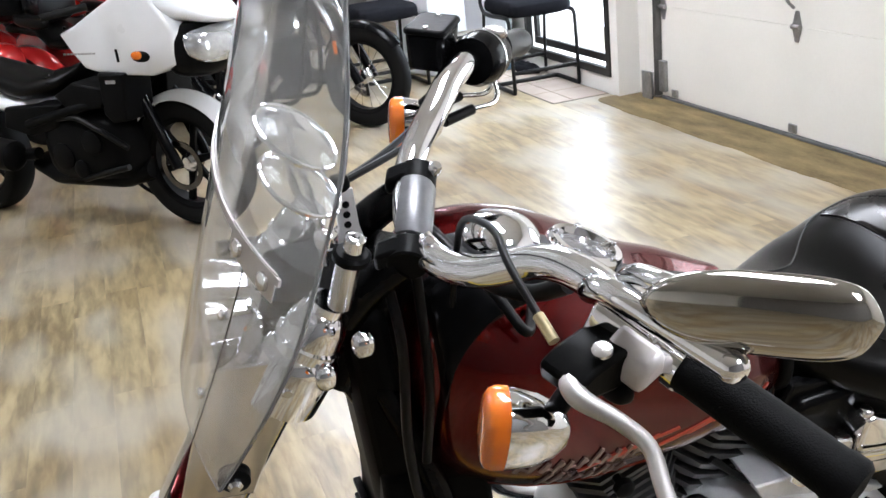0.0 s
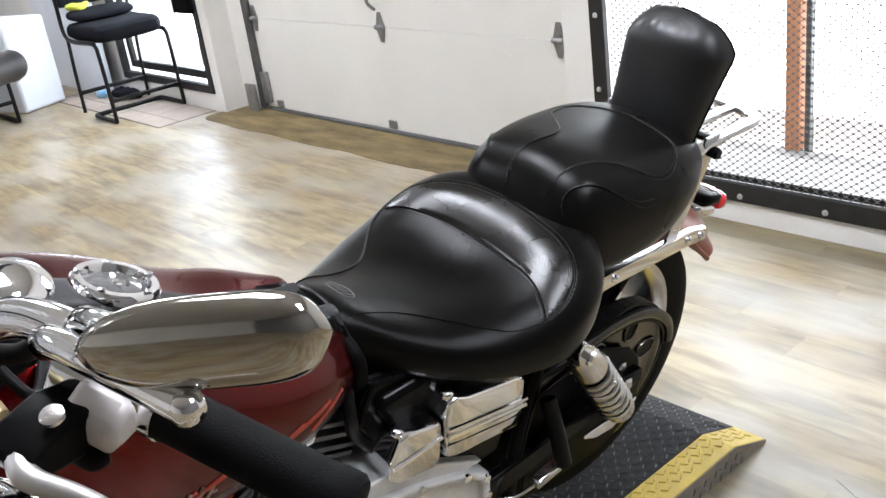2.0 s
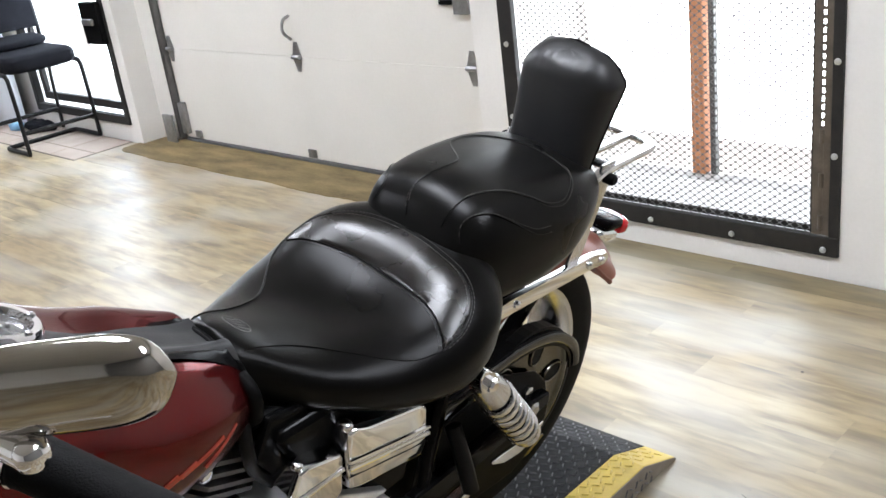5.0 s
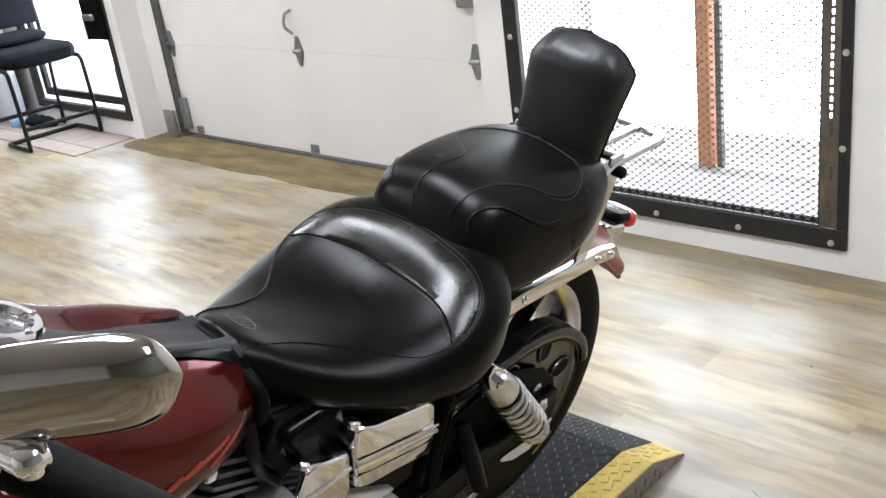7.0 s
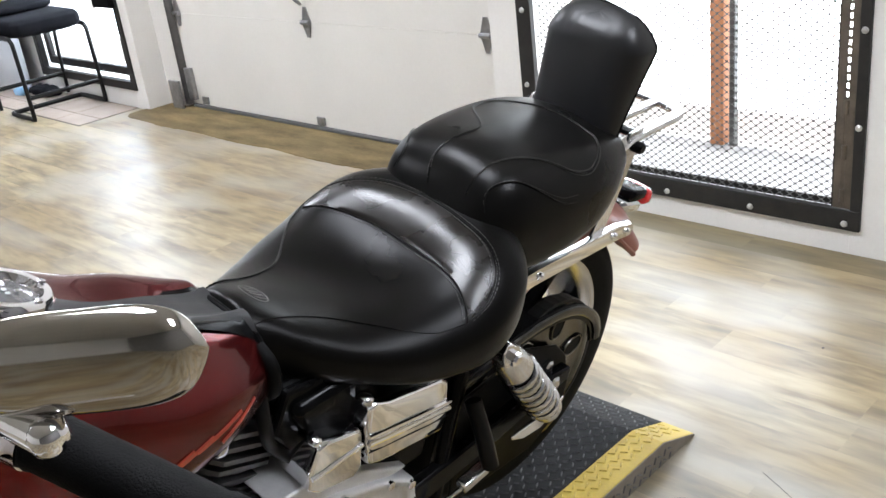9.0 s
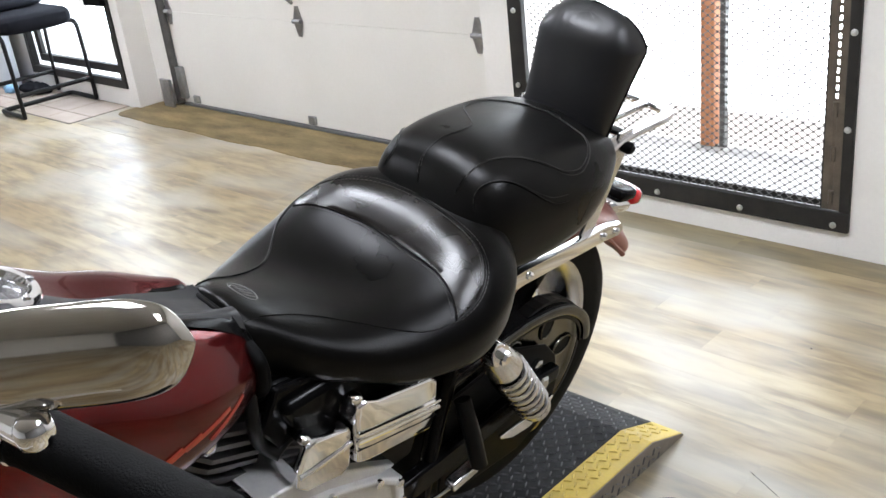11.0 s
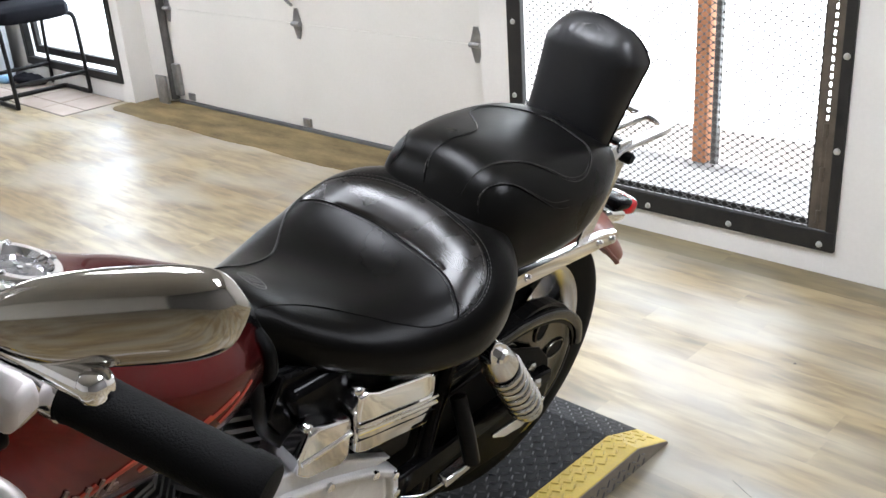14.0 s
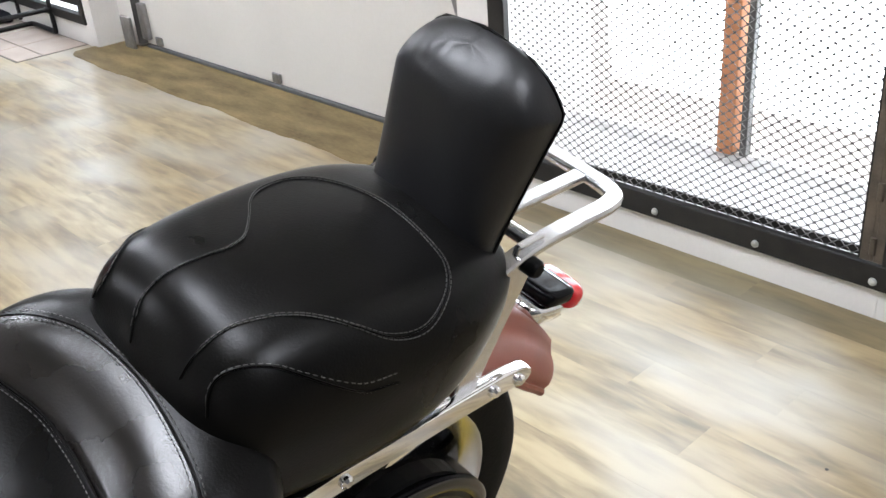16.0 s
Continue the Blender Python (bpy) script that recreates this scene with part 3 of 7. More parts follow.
# ceiling lamps in rows
for k, (x, y) in enumerate(((-7.1, 1.5), (-4.3, 1.5), (-1.25, 0.95), (1.2, 1.4), (-4.6, -1.9))):
    lamp = thing("ceiling_lamp", pose(x, y, ZC), "white fluorescent ceiling lamp, lit", "ceiling lamp", "ceiling lamps")
    part("housing", box(-0.62, 0.62, -0.32, 0.32, -0.05, -0.001), M_FIXTURE, lamp, bevel=0.005)
    part("diffuser", box(-0.60, 0.60, -0.30, 0.30, -0.072, -0.051), M_LAMP, lamp, "glowing white diffuser", bevel=0.006)

# ---- the ramp under the motorcycle ----
RX1, RX0, RY1, RYK, RY0, RH = -0.772, -1.30, 1.928, 1.80, -0.75, 0.055
ramp = thing("motorcycle_ramp", None, "black diamond plate ramp with a yellow edge band on the floor", "ramp")


def ramp_z(y):
    return RH if y <= RYK else RH + (0.006 - RH) * (y - RYK) / (RY1 - RYK)


def slab(x0, x1, material, name, label, top=0.0):
    bm = bmesh.new()
    prof = [(RY0, 0.0), (RY0, RH), (RYK, RH), (RY1, 0.006), (RY1, 0.0)]
    rings([[(x, y, z + (top if z > 0.003 else 0)) for y, z in prof] for x in (x0, x1)], True, bm)
    return part(name, bm, material, ramp, label, smooth=False, bevel=0.002)


slab(RX0, RX1 - 0.086, M_TREAD, "deck", "dark diamond plate deck")
slab(RX1 - 0.0855, RX1 - 0.003, M_YELLOW, "edge_band", "yellow painted edge band", 0.0005)
slab(RX1 - 0.0028, RX1, M_BARESTEEL, "side_plate", "worn bare steel side")


def treads(name, x0, x1, y0, y1, material, label, upright=False):
    """Raised lozenges, turned by quarter turns like woven plate; upright ones lie on the side plate."""
    verts, faces = [], []
    s = 0.0200
    for i in range(int((x1 - x0) / s)):
        for j in range(int((y1 - y0) / s)):
            cx, cy = x0 + (i + 0.5) * s, y0 + (j + 0.5) * s
            a = radians(28 if (i + j) % 2 else 118)
            ca, sa = math.cos(a), math.sin(a)
            k = len(verts)
            for u, v, h in ((-0.0098, 0, 0), (-0.0050, 0.0021, 0), (0.0050, 0.0021, 0), (0.0098, 0, 0), (0.0050, -0.0021, 0), (-0.0050, -0.0021, 0), (-0.0062, 0, 0.0026), (0.0062, 0, 0.0026)):
                x, y = cx + u * ca - v * sa, cy + u * sa + v * ca
                verts.append((RX1 + 0.0002 + h, y, min(x, ramp_z(y) - 0.002)) if upright else (x, y, ramp_z(y) + 0.0006 + h))
            faces.extend(((k, k + 6, k + 1), (k + 1, k + 6, k + 7, k + 2), (k + 2, k + 7, k + 3), (k + 3, k + 7, k + 4), (k + 4, k + 7, k + 6, k + 5), (k + 5, k + 6, k)))
    me = bpy.data.meshes.new(name)
    me.from_pydata(verts, [], [f[::-1] for f in faces])
    return part_mesh(name, me, material, ramp, label, smooth=False, kind="stuff")


treads("deck_treads", RX0 + 0.02, RX1 - 0.088, 0.55, RY1 - 0.01, M_TREADWORN, "raised treads of the deck")
treads("band_treads", RX1 - 0.082, RX1 - 0.004, 0.55, RY1 - 0.01, M_YELLOWWORN, "raised treads under yellow paint")
treads("side_treads", 0.0, 0.056, 0.55, RYK + 0.03, M_TREADWORN, "raised treads of the steel side", True)

# ---- the red motorcycle: x to its left, y to its rear, z up from the rear tyre's foot ----
BIKE = Matrix.Translation((-1.007, 1.506, 0.044)) @ Matrix.Rotation(radians(0.5), 4, "Z") @ Matrix.Rotation(radians(14.0), 4, "Y")
bike = thing("motorcycle", BIKE, "cherry red cruiser motorcycle with black leather seats, leaning on its stand", "motorcycle")


# rider's seat ---------------------------------------------------------------
SEAT = (  # y, half width, top at the middle, top near the edge, bottom
    (-0.678, 0.056, 0.806, 0.798, 0.742), (-0.668, 0.068, 0.816, 0.806, 0.724), (-0.645, 0.084, 0.812, 0.802, 0.712), (-0.60, 0.120, 0.790, 0.782, 0.700),
    (-0.54, 0.160, 0.767, 0.765, 0.684), (-0.48, 0.190, 0.752, 0.764, 0.668), (-0.42, 0.208, 0.752, 0.772, 0.660),
    (-0.37, 0.218, 0.768, 0.788, 0.660), (-0.32, 0.213, 0.801, 0.809, 0.668), (-0.275, 0.194, 0.820, 0.816, 0.688), (-0.235, 0.154, 0.824, 0.812, 0.712), (-0.212, 0.10, 0.808, 0.795, 0.735))


def cushion_top(table, x, y):
    w, zc, ze = interp(table, y, 1), interp(table, y, 2), interp(table, y, 3)
    zb = interp(table, y, 4)
    s = min(abs(x) / w, 1.0)
    q = min(s / 0.8, 1.0)
    z = zc + (ze - zc) * q * q * (3 - 2 * q)
    s0, drop = (0.42, 0.52) if table is SEAT else (0.56, 0.56)
    if s > s0:
        q = (s - s0) / (1 - s0)
        z -= (ze - zb) * drop * (1 - (max(0.0, 1 - q ** 2.4)) ** 0.55)
    if table is SEAT and abs(x) < 0.19:
        yc, yr = -0.357 - 1.2 * x * x, -0.285 - 1.9 * x * x
        q = (y - yc) / (yr - yc)
        if 0 < q < 1:
            z += 0.0022 * math.sin(math.pi * q) ** 1.3 * (1 - (x / 0.19) ** 4)
    return z


def cushion(name, table, material, parent, label, n=34):
    loops = []
    y0, y1 = table[0][0], table[-1][0]
    for k in range(n):
        y = y0 + (y1 - y0) * (0.5 - 0.5 * math.cos(math.pi * (0.04 + 0.92 * k / (n - 1))))
        w, zb = interp(table, y, 1), interp(table, y, 4)
        r = []
        for i in range(25):
            a = math.pi * (i / 24)
            x = -w * math.cos(a)
            r.append((x, y, cushion_top(table, x, y)))
        for f in (0.985, 0.93, 0.80):
            r.append((w * f, y, zb + (0.22 if f > 0.95 else 0.05 if f > 0.9 else 0.0) * (r[24][2] - zb)))
        for f in (0.80, 0.93, 0.985):
            r.append((-w * f, y, zb + (0.22 if f > 0.95 else 0.05 if f > 0.9 else 0.0) * (r[24][2] - zb)))
        loops.append(r)
    return part(name, rings(loops), material, parent, label, angle=80, subsurf=1)


seat = cushion("rider_seat", SEAT, M_LEATHER, bike, "black leather rider's seat with stitched panels", 64)


def seam(name, table, pts, parent, r=0.0016, material=None, lift=0.0008, label=""):
    path = smooth_path([(x, y, 0) for x, y in pts], 10)
    return part(name, tube([(p.x, p.y, cushion_top(table, p.x, p.y) + lift) for p in path], r, 6, smooth=False), material or M_LEATHER, parent, label)


def stitches(table, pts, parent, step=0.0075, lift=0.0012):
    """Short threads beside a seam, one mesh."""
    path = smooth_path([(x, y, 0) for x, y in pts], 24)
    bm, run = bmesh.new(), 0.0
    for a, b in zip(path, path[1:]):
        run += (b - a).length
        if run < step:
            continue
        run = 0.0
        d = (b - a).normalized() * 0.0019
        p, q = b - d, b + d
        tube([(p.x, p.y, cushion_top(table, p.x, p.y) + lift), (q.x, q.y, cushion_top(table, q.x, q.y) + lift)], 0.0006, 4, bm, smooth=False)
    return part("stitching", bm, M_STITCH, parent, "row of grey stitches", smooth=False, kind="stuff")


RIM = [(-0.055, -0.662), (-0.059, -0.598), (-0.076, -0.540), (-0.098, -0.506), (-0.140, -0.462), (-0.172, -0.422), (-0.186, -0.385), (-0.178, -0.346), (-0.152, -0.326), (-0.118, -0.308), (-0.074, -0.292), (-0.020, -0.286), (0.032, -0.287), (0.086, -0.295), (0.134, -0.306), (0.166, -0.322), (0.184, -0.343), (0.193, -0.372), (0.192, -0.406)]
CRES = [(-0.176, -0.393), (-0.143, -0.382), (-0.096, -0.369), (-0.045, -0.358), (0.0, -0.357), (0.054, -0.362), (0.110, -0.372), (0.150, -0.383), (0.180, -0.397), (0.192, -0.406)]
NOSE = [(0.052, -0.664), (0.055, -0.641), (0.060, -0.595), (0.078, -0.556), (0.111, -0.522), (0.146, -0.491), (0.176, -0.453), (0.192, -0.406)]
# the bolster between the two rear seams, polished by wear
outer = smooth_path([(x, y, 0) for x, y in RIM[6:]], 8)
inner = smooth_path([(x, y, 0) for x, y in CRES], 8)


def along(path, t):
    q = min(t * (len(path) - 1), len(path) - 1.001)
    k = int(q)
    return path[k].lerp(path[k + 1], q - k)


loops = []
for k in range(49):
    t = k / 48
    p, q = along(inner, t), along(outer, t)
    r = []
    for m in range(9):
        s = 0.02 + 0.96 * m / 8
        c = p.lerp(q, s)
        r.append((c.x, c.y, cushion_top(SEAT, c.x, c.y) + 0.0003 + 0.0016 * math.sin(math.pi * s) ** 0.6 * min(1.0, (p - q).length / 0.02)))
    loops.append(r + [(x, y, z - 0.006) for x, y, z in r[::-1]])
part("bolster_panel", rings(loops), M_LEATHER_WORN, seat, "black leather bolster polished by wear", angle=60)
for path in (RIM, CRES, NOSE):
    seam("piping", SEAT, path, seat, 0.0016 if path is not NOSE else 0.0008, M_LEATHER, 0.0004)
    if path is CRES:
        stitches(SEAT, [(x * 0.965, y - 0.004) for x, y in path], seat, 0.006)
    if path is RIM:
        stitches(SEAT, [(x * 0.972, y - 0.004) for x, y in path], seat, 0.006, 0.0028)
        stitches(SEAT, [(x * 1.018, y + 0.004) for x, y in path], seat, 0.006)
oval = [(-0.004 + 0.026 * math.cos(q), -0.624 + 0.014 * math.sin(q)) for q in (k * math.tau / 12 for k in range(13))]
emb = seam("emblem", SEAT, oval, seat, 0.0009, M_EMBOSS, -0.0002, "small embossed oval emblem")
for k in range(4):
    seam("emblem_bar", SEAT, [(-0.022 + 0.010 * k, -0.631), (-0.017 + 0.010 * k, -0.624), (-0.015 + 0.010 * k, -0.616)], emb, 0.0014, M_EMBOSS, -0.0004)
part("nose_strip", tube([(-0.062, -0.668, 0.770), (-0.058, -0.674, 0.797), (-0.030, -0.680, 0.806), (0.0, -0.681, 0.808), (0.030, -0.680, 0.806), (0.058, -0.674, 0.797), (0.070, -0.668, 0.770), (0.078, -0.664, 0.735)], 0.0065, 10), M_BLACKSATIN, seat, "black rolled front edge")

# passenger's seat -------------------------------------------------------------
PILLION = ((-0.289, 0.076, 0.790, 0.785, 0.732), (-0.280, 0.105, 0.828, 0.820, 0.726), (-0.262, 0.126, 0.864, 0.854, 0.720), (-0.235, 0.139, 0.887, 0.874, 0.714), (-0.20, 0.146, 0.895, 0.882, 0.711), (-0.15, 0.152, 0.895, 0.884, 0.710),
           (-0.09, 0.156, 0.892, 0.881, 0.714), (-0.02, 0.155, 0.886, 0.874, 0.732), (0.04, 0.140, 0.877, 0.863, 0.760), (0.09, 0.112, 0.862, 0.846, 0.782), (0.122, 0.066, 0.84, 0.82, 0.796))
pillion = cushion("passenger_seat", PILLION, M_LEATHER_MATTE, bike, "black leather passenger seat with a wavy stitched panel")
WAVE = [(0.056, -0.271), (0.058, -0.256), (0.061, -0.240), (0.066, -0.218), (0.077, -0.190), (0.090, -0.169), (0.106, -0.150), (0.121, -0.131), (0.134, -0.109), (0.140, -0.085), (0.141, -0.062), (0.136, -0.042), (0.126, -0.024), (0.112, -0.011), (0.092, -0.002), (0.054, 0.003), (0.013, 0.002), (-0.026, -0.003), (-0.056, -0.011)]
FARWAVE = [(-0.081, -0.027), (-0.093, -0.054), (-0.090, -0.085), (-0.075, -0.107), (-0.047, -0.128), (-0.022, -0.150), (-0.015, -0.170), (-0.017, -0.192), (-0.022, -0.218), (-0.026, -0.239), (-0.027, -0.257), (-0.022, -0.268), (-0.016, -0.277)]
LOOP = WAVE + FARWAVE
seam("piping", PILLION, LOOP, pillion, 0.0011, M_LEATHER)
for q in (0.985, 1.018):
    stitches(PILLION, [(0.03 + (x - 0.03) * q, -0.12 + (y + 0.12) * q) for x, y in LOOP[1:-1]], pillion, 0.005)
LOWER = [(0.096, -0.271), (0.089, -0.264), (0.089, -0.255), (0.095, -0.243), (0.105, -0.228), (0.115, -0.213), (0.129, -0.193), (0.141, -0.168), (0.149, -0.140), (0.153, -0.105)]
for s in (1, -1):
    seam("piping", PILLION, [(s * x, y) for x, y in LOWER], pillion, 0.0011, M_LEATHER)
    stitches(PILLION, [(s * x * 0.985, y) for x, y in LOWER], pillion, 0.006)

# backrest pad -------------------------------------------------------------------
BX = 0.012                                   # the pad sits a little left of the middle


def pad(t):
    """Height, front and rear faces and rear half width of the pad, from its foot 0 to its top 1."""
    z = 0.800 + 0.250 * t
    yf = 0.026 + 0.038 * t
    yr = 0.052 + 0.076 * min(t / 0.775, 1.0) ** 1.1
    w = 0.086 + 0.014 * min(t / 0.775, 1.0) ** 1.4
    if t > 0.775:
        q = (t - 0.775) / 0.225
        w *= (1 - 0.42 * q ** 1.3) * (0.90 * math.sqrt(max(0.0, 1 - q ** 7)) + 0.10)
        yr -= 0.014 * q ** 1.5
        yf += 0.028 * q ** 3
    if t < 0.06:
        w *= 0.88 + 0.12 * math.sqrt(t / 0.06)
    return z, yf, yr, w


loops = []
for k in range(64):
    t = (k / 63) ** 0.9
    z, yf, yr, w = pad(t)
    fold = min(max((t - 0.78) / 0.16, 0), 1) ** 1.5
    r = []
    for i in range(57):
        a = math.pi * i / 56
        ca, sa = math.cos(a), math.sin(a)
        u = w * math.copysign(abs(ca) ** 0.72, ca)
        v = (yr - yf) * sa ** 0.62
        v += fold * 0.0008 * math.sin(u * 430 + 1.4 * math.sin(u * 80)) * max(0.0, 1 - (u / 0.085) ** 2) * sa + 0.0010 * math.sin(u * 55 + t * 9) * sa
        r.append((BX + u, yr - v, z - 0.012 * sa * t ** 3))
    for i in range(1, 8):
        r.append((BX - w * (1 - 2 * i / 8), yr + 0.004 * math.sin(math.pi * i / 8), z))
    loops.append(r)
rest = part("backrest_pad", rings(loops), M_LEATHER_PAD, bike, "black leather backrest pad", angle=62)
edge = [pad(k / 24) for k in range(1, 25)]
part("edge_piping", tube([(BX - w, yr, z) for z, yf, yr, w in edge] + [(BX + w, yr, z) for z, yf, yr, w in edge[::-1]], 0.0022, 6, smooth=False), M_LEATHER, rest, "black piping round the back of the pad")
for s in (1, -1):
    part("side_seam", tube([(BX + s * w * 0.90, yr - (yr - yf) * 0.58 - 0.0004, z - 0.004 * t ** 3) for t in (0.03, 0.12, 0.24, 0.36, 0.48, 0.60, 0.70, 0.78) for z, yf, yr, w in (pad(t),)], 0.0010, 6), M_LEATHER, rest)


def flat_bar(path, w, h, per=8):
    """A flat bar with eased edges, lying level, along a path."""
    path = smooth_path(path, per)
    loops = []
    for i, p in enumerate(path):
        d = (path[min(i + 1, len(path) - 1)] - path[max(i - 1, 0)]).normalized()
        c = V(0, 0, 1).cross(d).normalized()
        u = d.cross(c)
        loops.append([p + c * (w * x) + u * (h * z) for x, z in ((-1, -0.5), (-0.8, -1), (0.8, -1), (1, -0.5), (1, 0.5), (0.8, 1), (-0.8, 1), (-1, 0.5))])
    return rings(loops)


# luggage rack and its side plates
rack = part("luggage_rack", flat_bar([(0.108, 0.02, 0.812), (0.106, 0.115, 0.833), (0.104, 0.20, 0.832), (0.103, 0.258, 0.830), (0.090, 0.285, 0.829), (0.05, 0.292, 0.829), (0, 0.293, 0.829), (-0.05, 0.292, 0.829), (-0.090, 0.285, 0.829), (-0.103, 0.258, 0.830), (-0.104, 0.20, 0.832), (-0.106, 0.115, 0.833), (-0.108, 0.02, 0.812)], 0.0115, 0.006), M_CHROME_DULL, bike, "chrome luggage rack")
for x in (0.042, -0.042):
    part("rack_bar", flat_bar([(x, 0.12, 0.834), (x, 0.20, 0.8315), (x, 0.290, 0.8285)], 0.010, 0.0055), M_CHROME_DULL, rack)
part("rack_bar", rod((-0.098, 0.128, 0.835), (0.098, 0.128, 0.835), 0.009), M_CHROME_DULL, rack)
for s in (1, -1):
    plate = part("backrest_bracket", prism([(0.02, 0.655), (0.06, 0.655), (0.135, 0.825), (0.14, 0.848), (0.098, 0.848), (0.086, 0.80)], lambda u, v, w: (s * (0.103 + w), u, v), 0.008), M_CHROME_DULL, bike, "chrome backrest bracket", smooth=False, bevel=0.002)
    part("latch_knob", lathe(((0, 0.011), (0.016, 0.011), (0.02, 0.008)), (s * 0.111, 0.112, 0.822), (s, 0, 0), 14), M_BLACKSATIN, plate, "black latch knob")

# rear wheel -----------------------------------------------------------------------
def wheel(parent, c, axis, radius, width, rim_r, rim_mat, spokes=0, cast=0, spoke_mat=None):
    """Tyre, rim and spokes round a hub."""
    hw = width / 2
    holder = part("wheel_hub", lathe(((-hw * 0.75, 0.028), (-hw * 0.5, 0.045), (-0.01, 0.036), (0.01, 0.036), (hw * 0.5, 0.045), (hw * 0.75, 0.028)), c, axis, 20), M_CHROME_DULL, parent)
    prof = []
    for i in range(15):
        a = -1.25 + 2.5 * i / 14
        prof.append((math.sin(a) * hw / math.sin(1.25) * (1.0 if abs(a) < 1.2 else 0.97), radius - (1 - math.cos(a)) * hw * 0.62))
    prof = [(-hw * 0.78, rim_r), (-hw * 0.97, rim_r + 0.03), *prof, (hw * 0.97, rim_r + 0.03), (hw * 0.78, rim_r)]
    part("tyre", lathe(prof, c, axis, 56, closed=False), M_TYRE, holder, "black rubber tyre")
    part("rim", lathe(((-hw * 0.78, rim_r - 0.004), (-hw * 0.82, rim_r + 0.006), (-hw * 0.70, rim_r + 0.004), (-hw * 0.60, rim_r - 0.016), (hw * 0.60, rim_r - 0.016), (hw * 0.70, rim_r + 0.004), (hw * 0.82, rim_r + 0.006), (hw * 0.78, rim_r - 0.004), (hw * 0.55, rim_r - 0.022), (-hw * 0.55, rim_r - 0.022), (-hw * 0.78, rim_r - 0.004)), c, axis, 48, closed=False), rim_mat, holder, "chrome rim")
    ax = V(axis).normalized()
    up = ax.orthogonal().normalized()
    side = ax.cross(up)
    for k in range(spokes):
        a = k * math.tau / spokes
        s = 1 if k % 2 else -1
        b = a + s * 0.22 * (1 if (k // 2) % 2 else -1)
        p = V(c) + ax * (s * hw * 0.5) + (up * math.cos(b) + side * math.sin(b)) * 0.04
        q = V(c) + (up * math.cos(a) + side * math.sin(a)) * (rim_r - 0.018)
        part("spoke", rod(p, q, 0.0022, 6), M_CHROME_DULL, holder)
    for k in range(cast):
        a = k * math.tau / cast
        d = up * math.cos(a) + side * math.sin(a)
        e = ax.cross(d)
        part("spoke", rings([[V(c) + d * r + e * (w * u) + ax * (0.014 * v) for u, v in ((-1, -0.6), (-0.6, -1), (0.6, -1), (1, -0.6), (1, 0.6), (0.6, 1), (-0.6, 1), (-1, 0.6))] for r, w in ((0.03, 0.022), (rim_r * 0.5, 0.014), (rim_r - 0.014, 0.019))]), spoke_mat or rim_mat, holder)
    return holder


AXLE = (0, -0.055, 0.386)
rear = wheel(bike, AXLE, (1, 0, 0), 0.306, 0.140, 0.222, M_CHROME_DULL, cast=9, spoke_mat=M_BLACKGLOSS)
part("axle_nut", lathe(((0, 0.018), (0.016, 0.018), (0.02, 0.012)), (0.118, -0.055, 0.386), (1, 0, 0), 6), M_CHROME_DULL, bike, smooth=False)
# belt pulley with slots, belt and its guard
PC = V(0.080, -0.040, 0.380)
pulley = part("belt_pulley", lathe(((-0.012, 0.150), (0.012, 0.150), (0.013, 0.143), (0.009, 0.137), (0.007, 0.120), (0.008, 0.062), (0.012, 0.056), (0.014, 0.045), (0.016, 0.02), (0.016, 0.002)), PC, (1, 0, 0), 56), M_PULLEY, bike, "polished belt pulley with oval slots")
for k in range(6):
    a = k * math.tau / 6 + 0.12
    d0, e0 = V(0, math.cos(a), math.sin(a)), V(0, -math.sin(a), math.cos(a))
    oval = [PC + V(0.0095, 0, 0) + d0 * (0.100 + 0.029 * math.cos(q)) + e0 * (0.019 * math.sin(q)) for q in (j * math.tau / 20 for j in range(20))]
    slot_rim = part("slot_rim", tube(oval + oval[:1], 0.0032, 8, smooth=False), M_PULLEY, pulley)
    part("slot", rings([[p + V(x, 0, 0) for p in oval] for x in (-0.003, 0.0)]), M_BLACKSATIN, slot_rim, "dark slot", smooth=False)
SPR = V(0.080, -0.50, 0.372)
bm = bmesh.new()
path = []
for k in range(25):
    a = radians(95 - 190 * k / 24)
    path.append(PC + V(0, math.cos(a), math.sin(a)) * 0.154)
for k in range(11):
    a = radians(-95 - 170 * k / 10)
    path.append(SPR + V(0, math.cos(a), math.sin(a)) * 0.052)
loops = []
for i, p in enumerate(path):
    o = (p - (PC if i < 25 else SPR)).normalized()
    loops.append([p + V(x, 0, 0) + o * h for x, h in ((-0.013, -0.003), (0.013, -0.003), (0.013, 0.003), (-0.013, 0.003))])
loops.append(loops[0])
part("drive_belt", rings(loops, False), M_RUBBER, bike, "black toothed drive belt", smooth=False)
part("belt_shield", prism([(-0.30, 0.225), (-0.30, 0.470), (-0.12, 0.490), (-0.02, 0.445), (0.018, 0.400), (0.040, 0.330), (0.030, 0.250), (-0.06, 0.205)], lambda u, v, w: (0.099 + w, u, v), 0.006), M_BLACKSATIN, bike, "black shield beside the belt", smooth=False, bevel=0.003)
part("shield_nut", lathe(((0, 0.013), (0.010, 0.013), (0.013, 0.008)), (0.105, -0.05, 0.415), (1, 0, 0), 6), M_CHROME_DULL, bike, smooth=False)
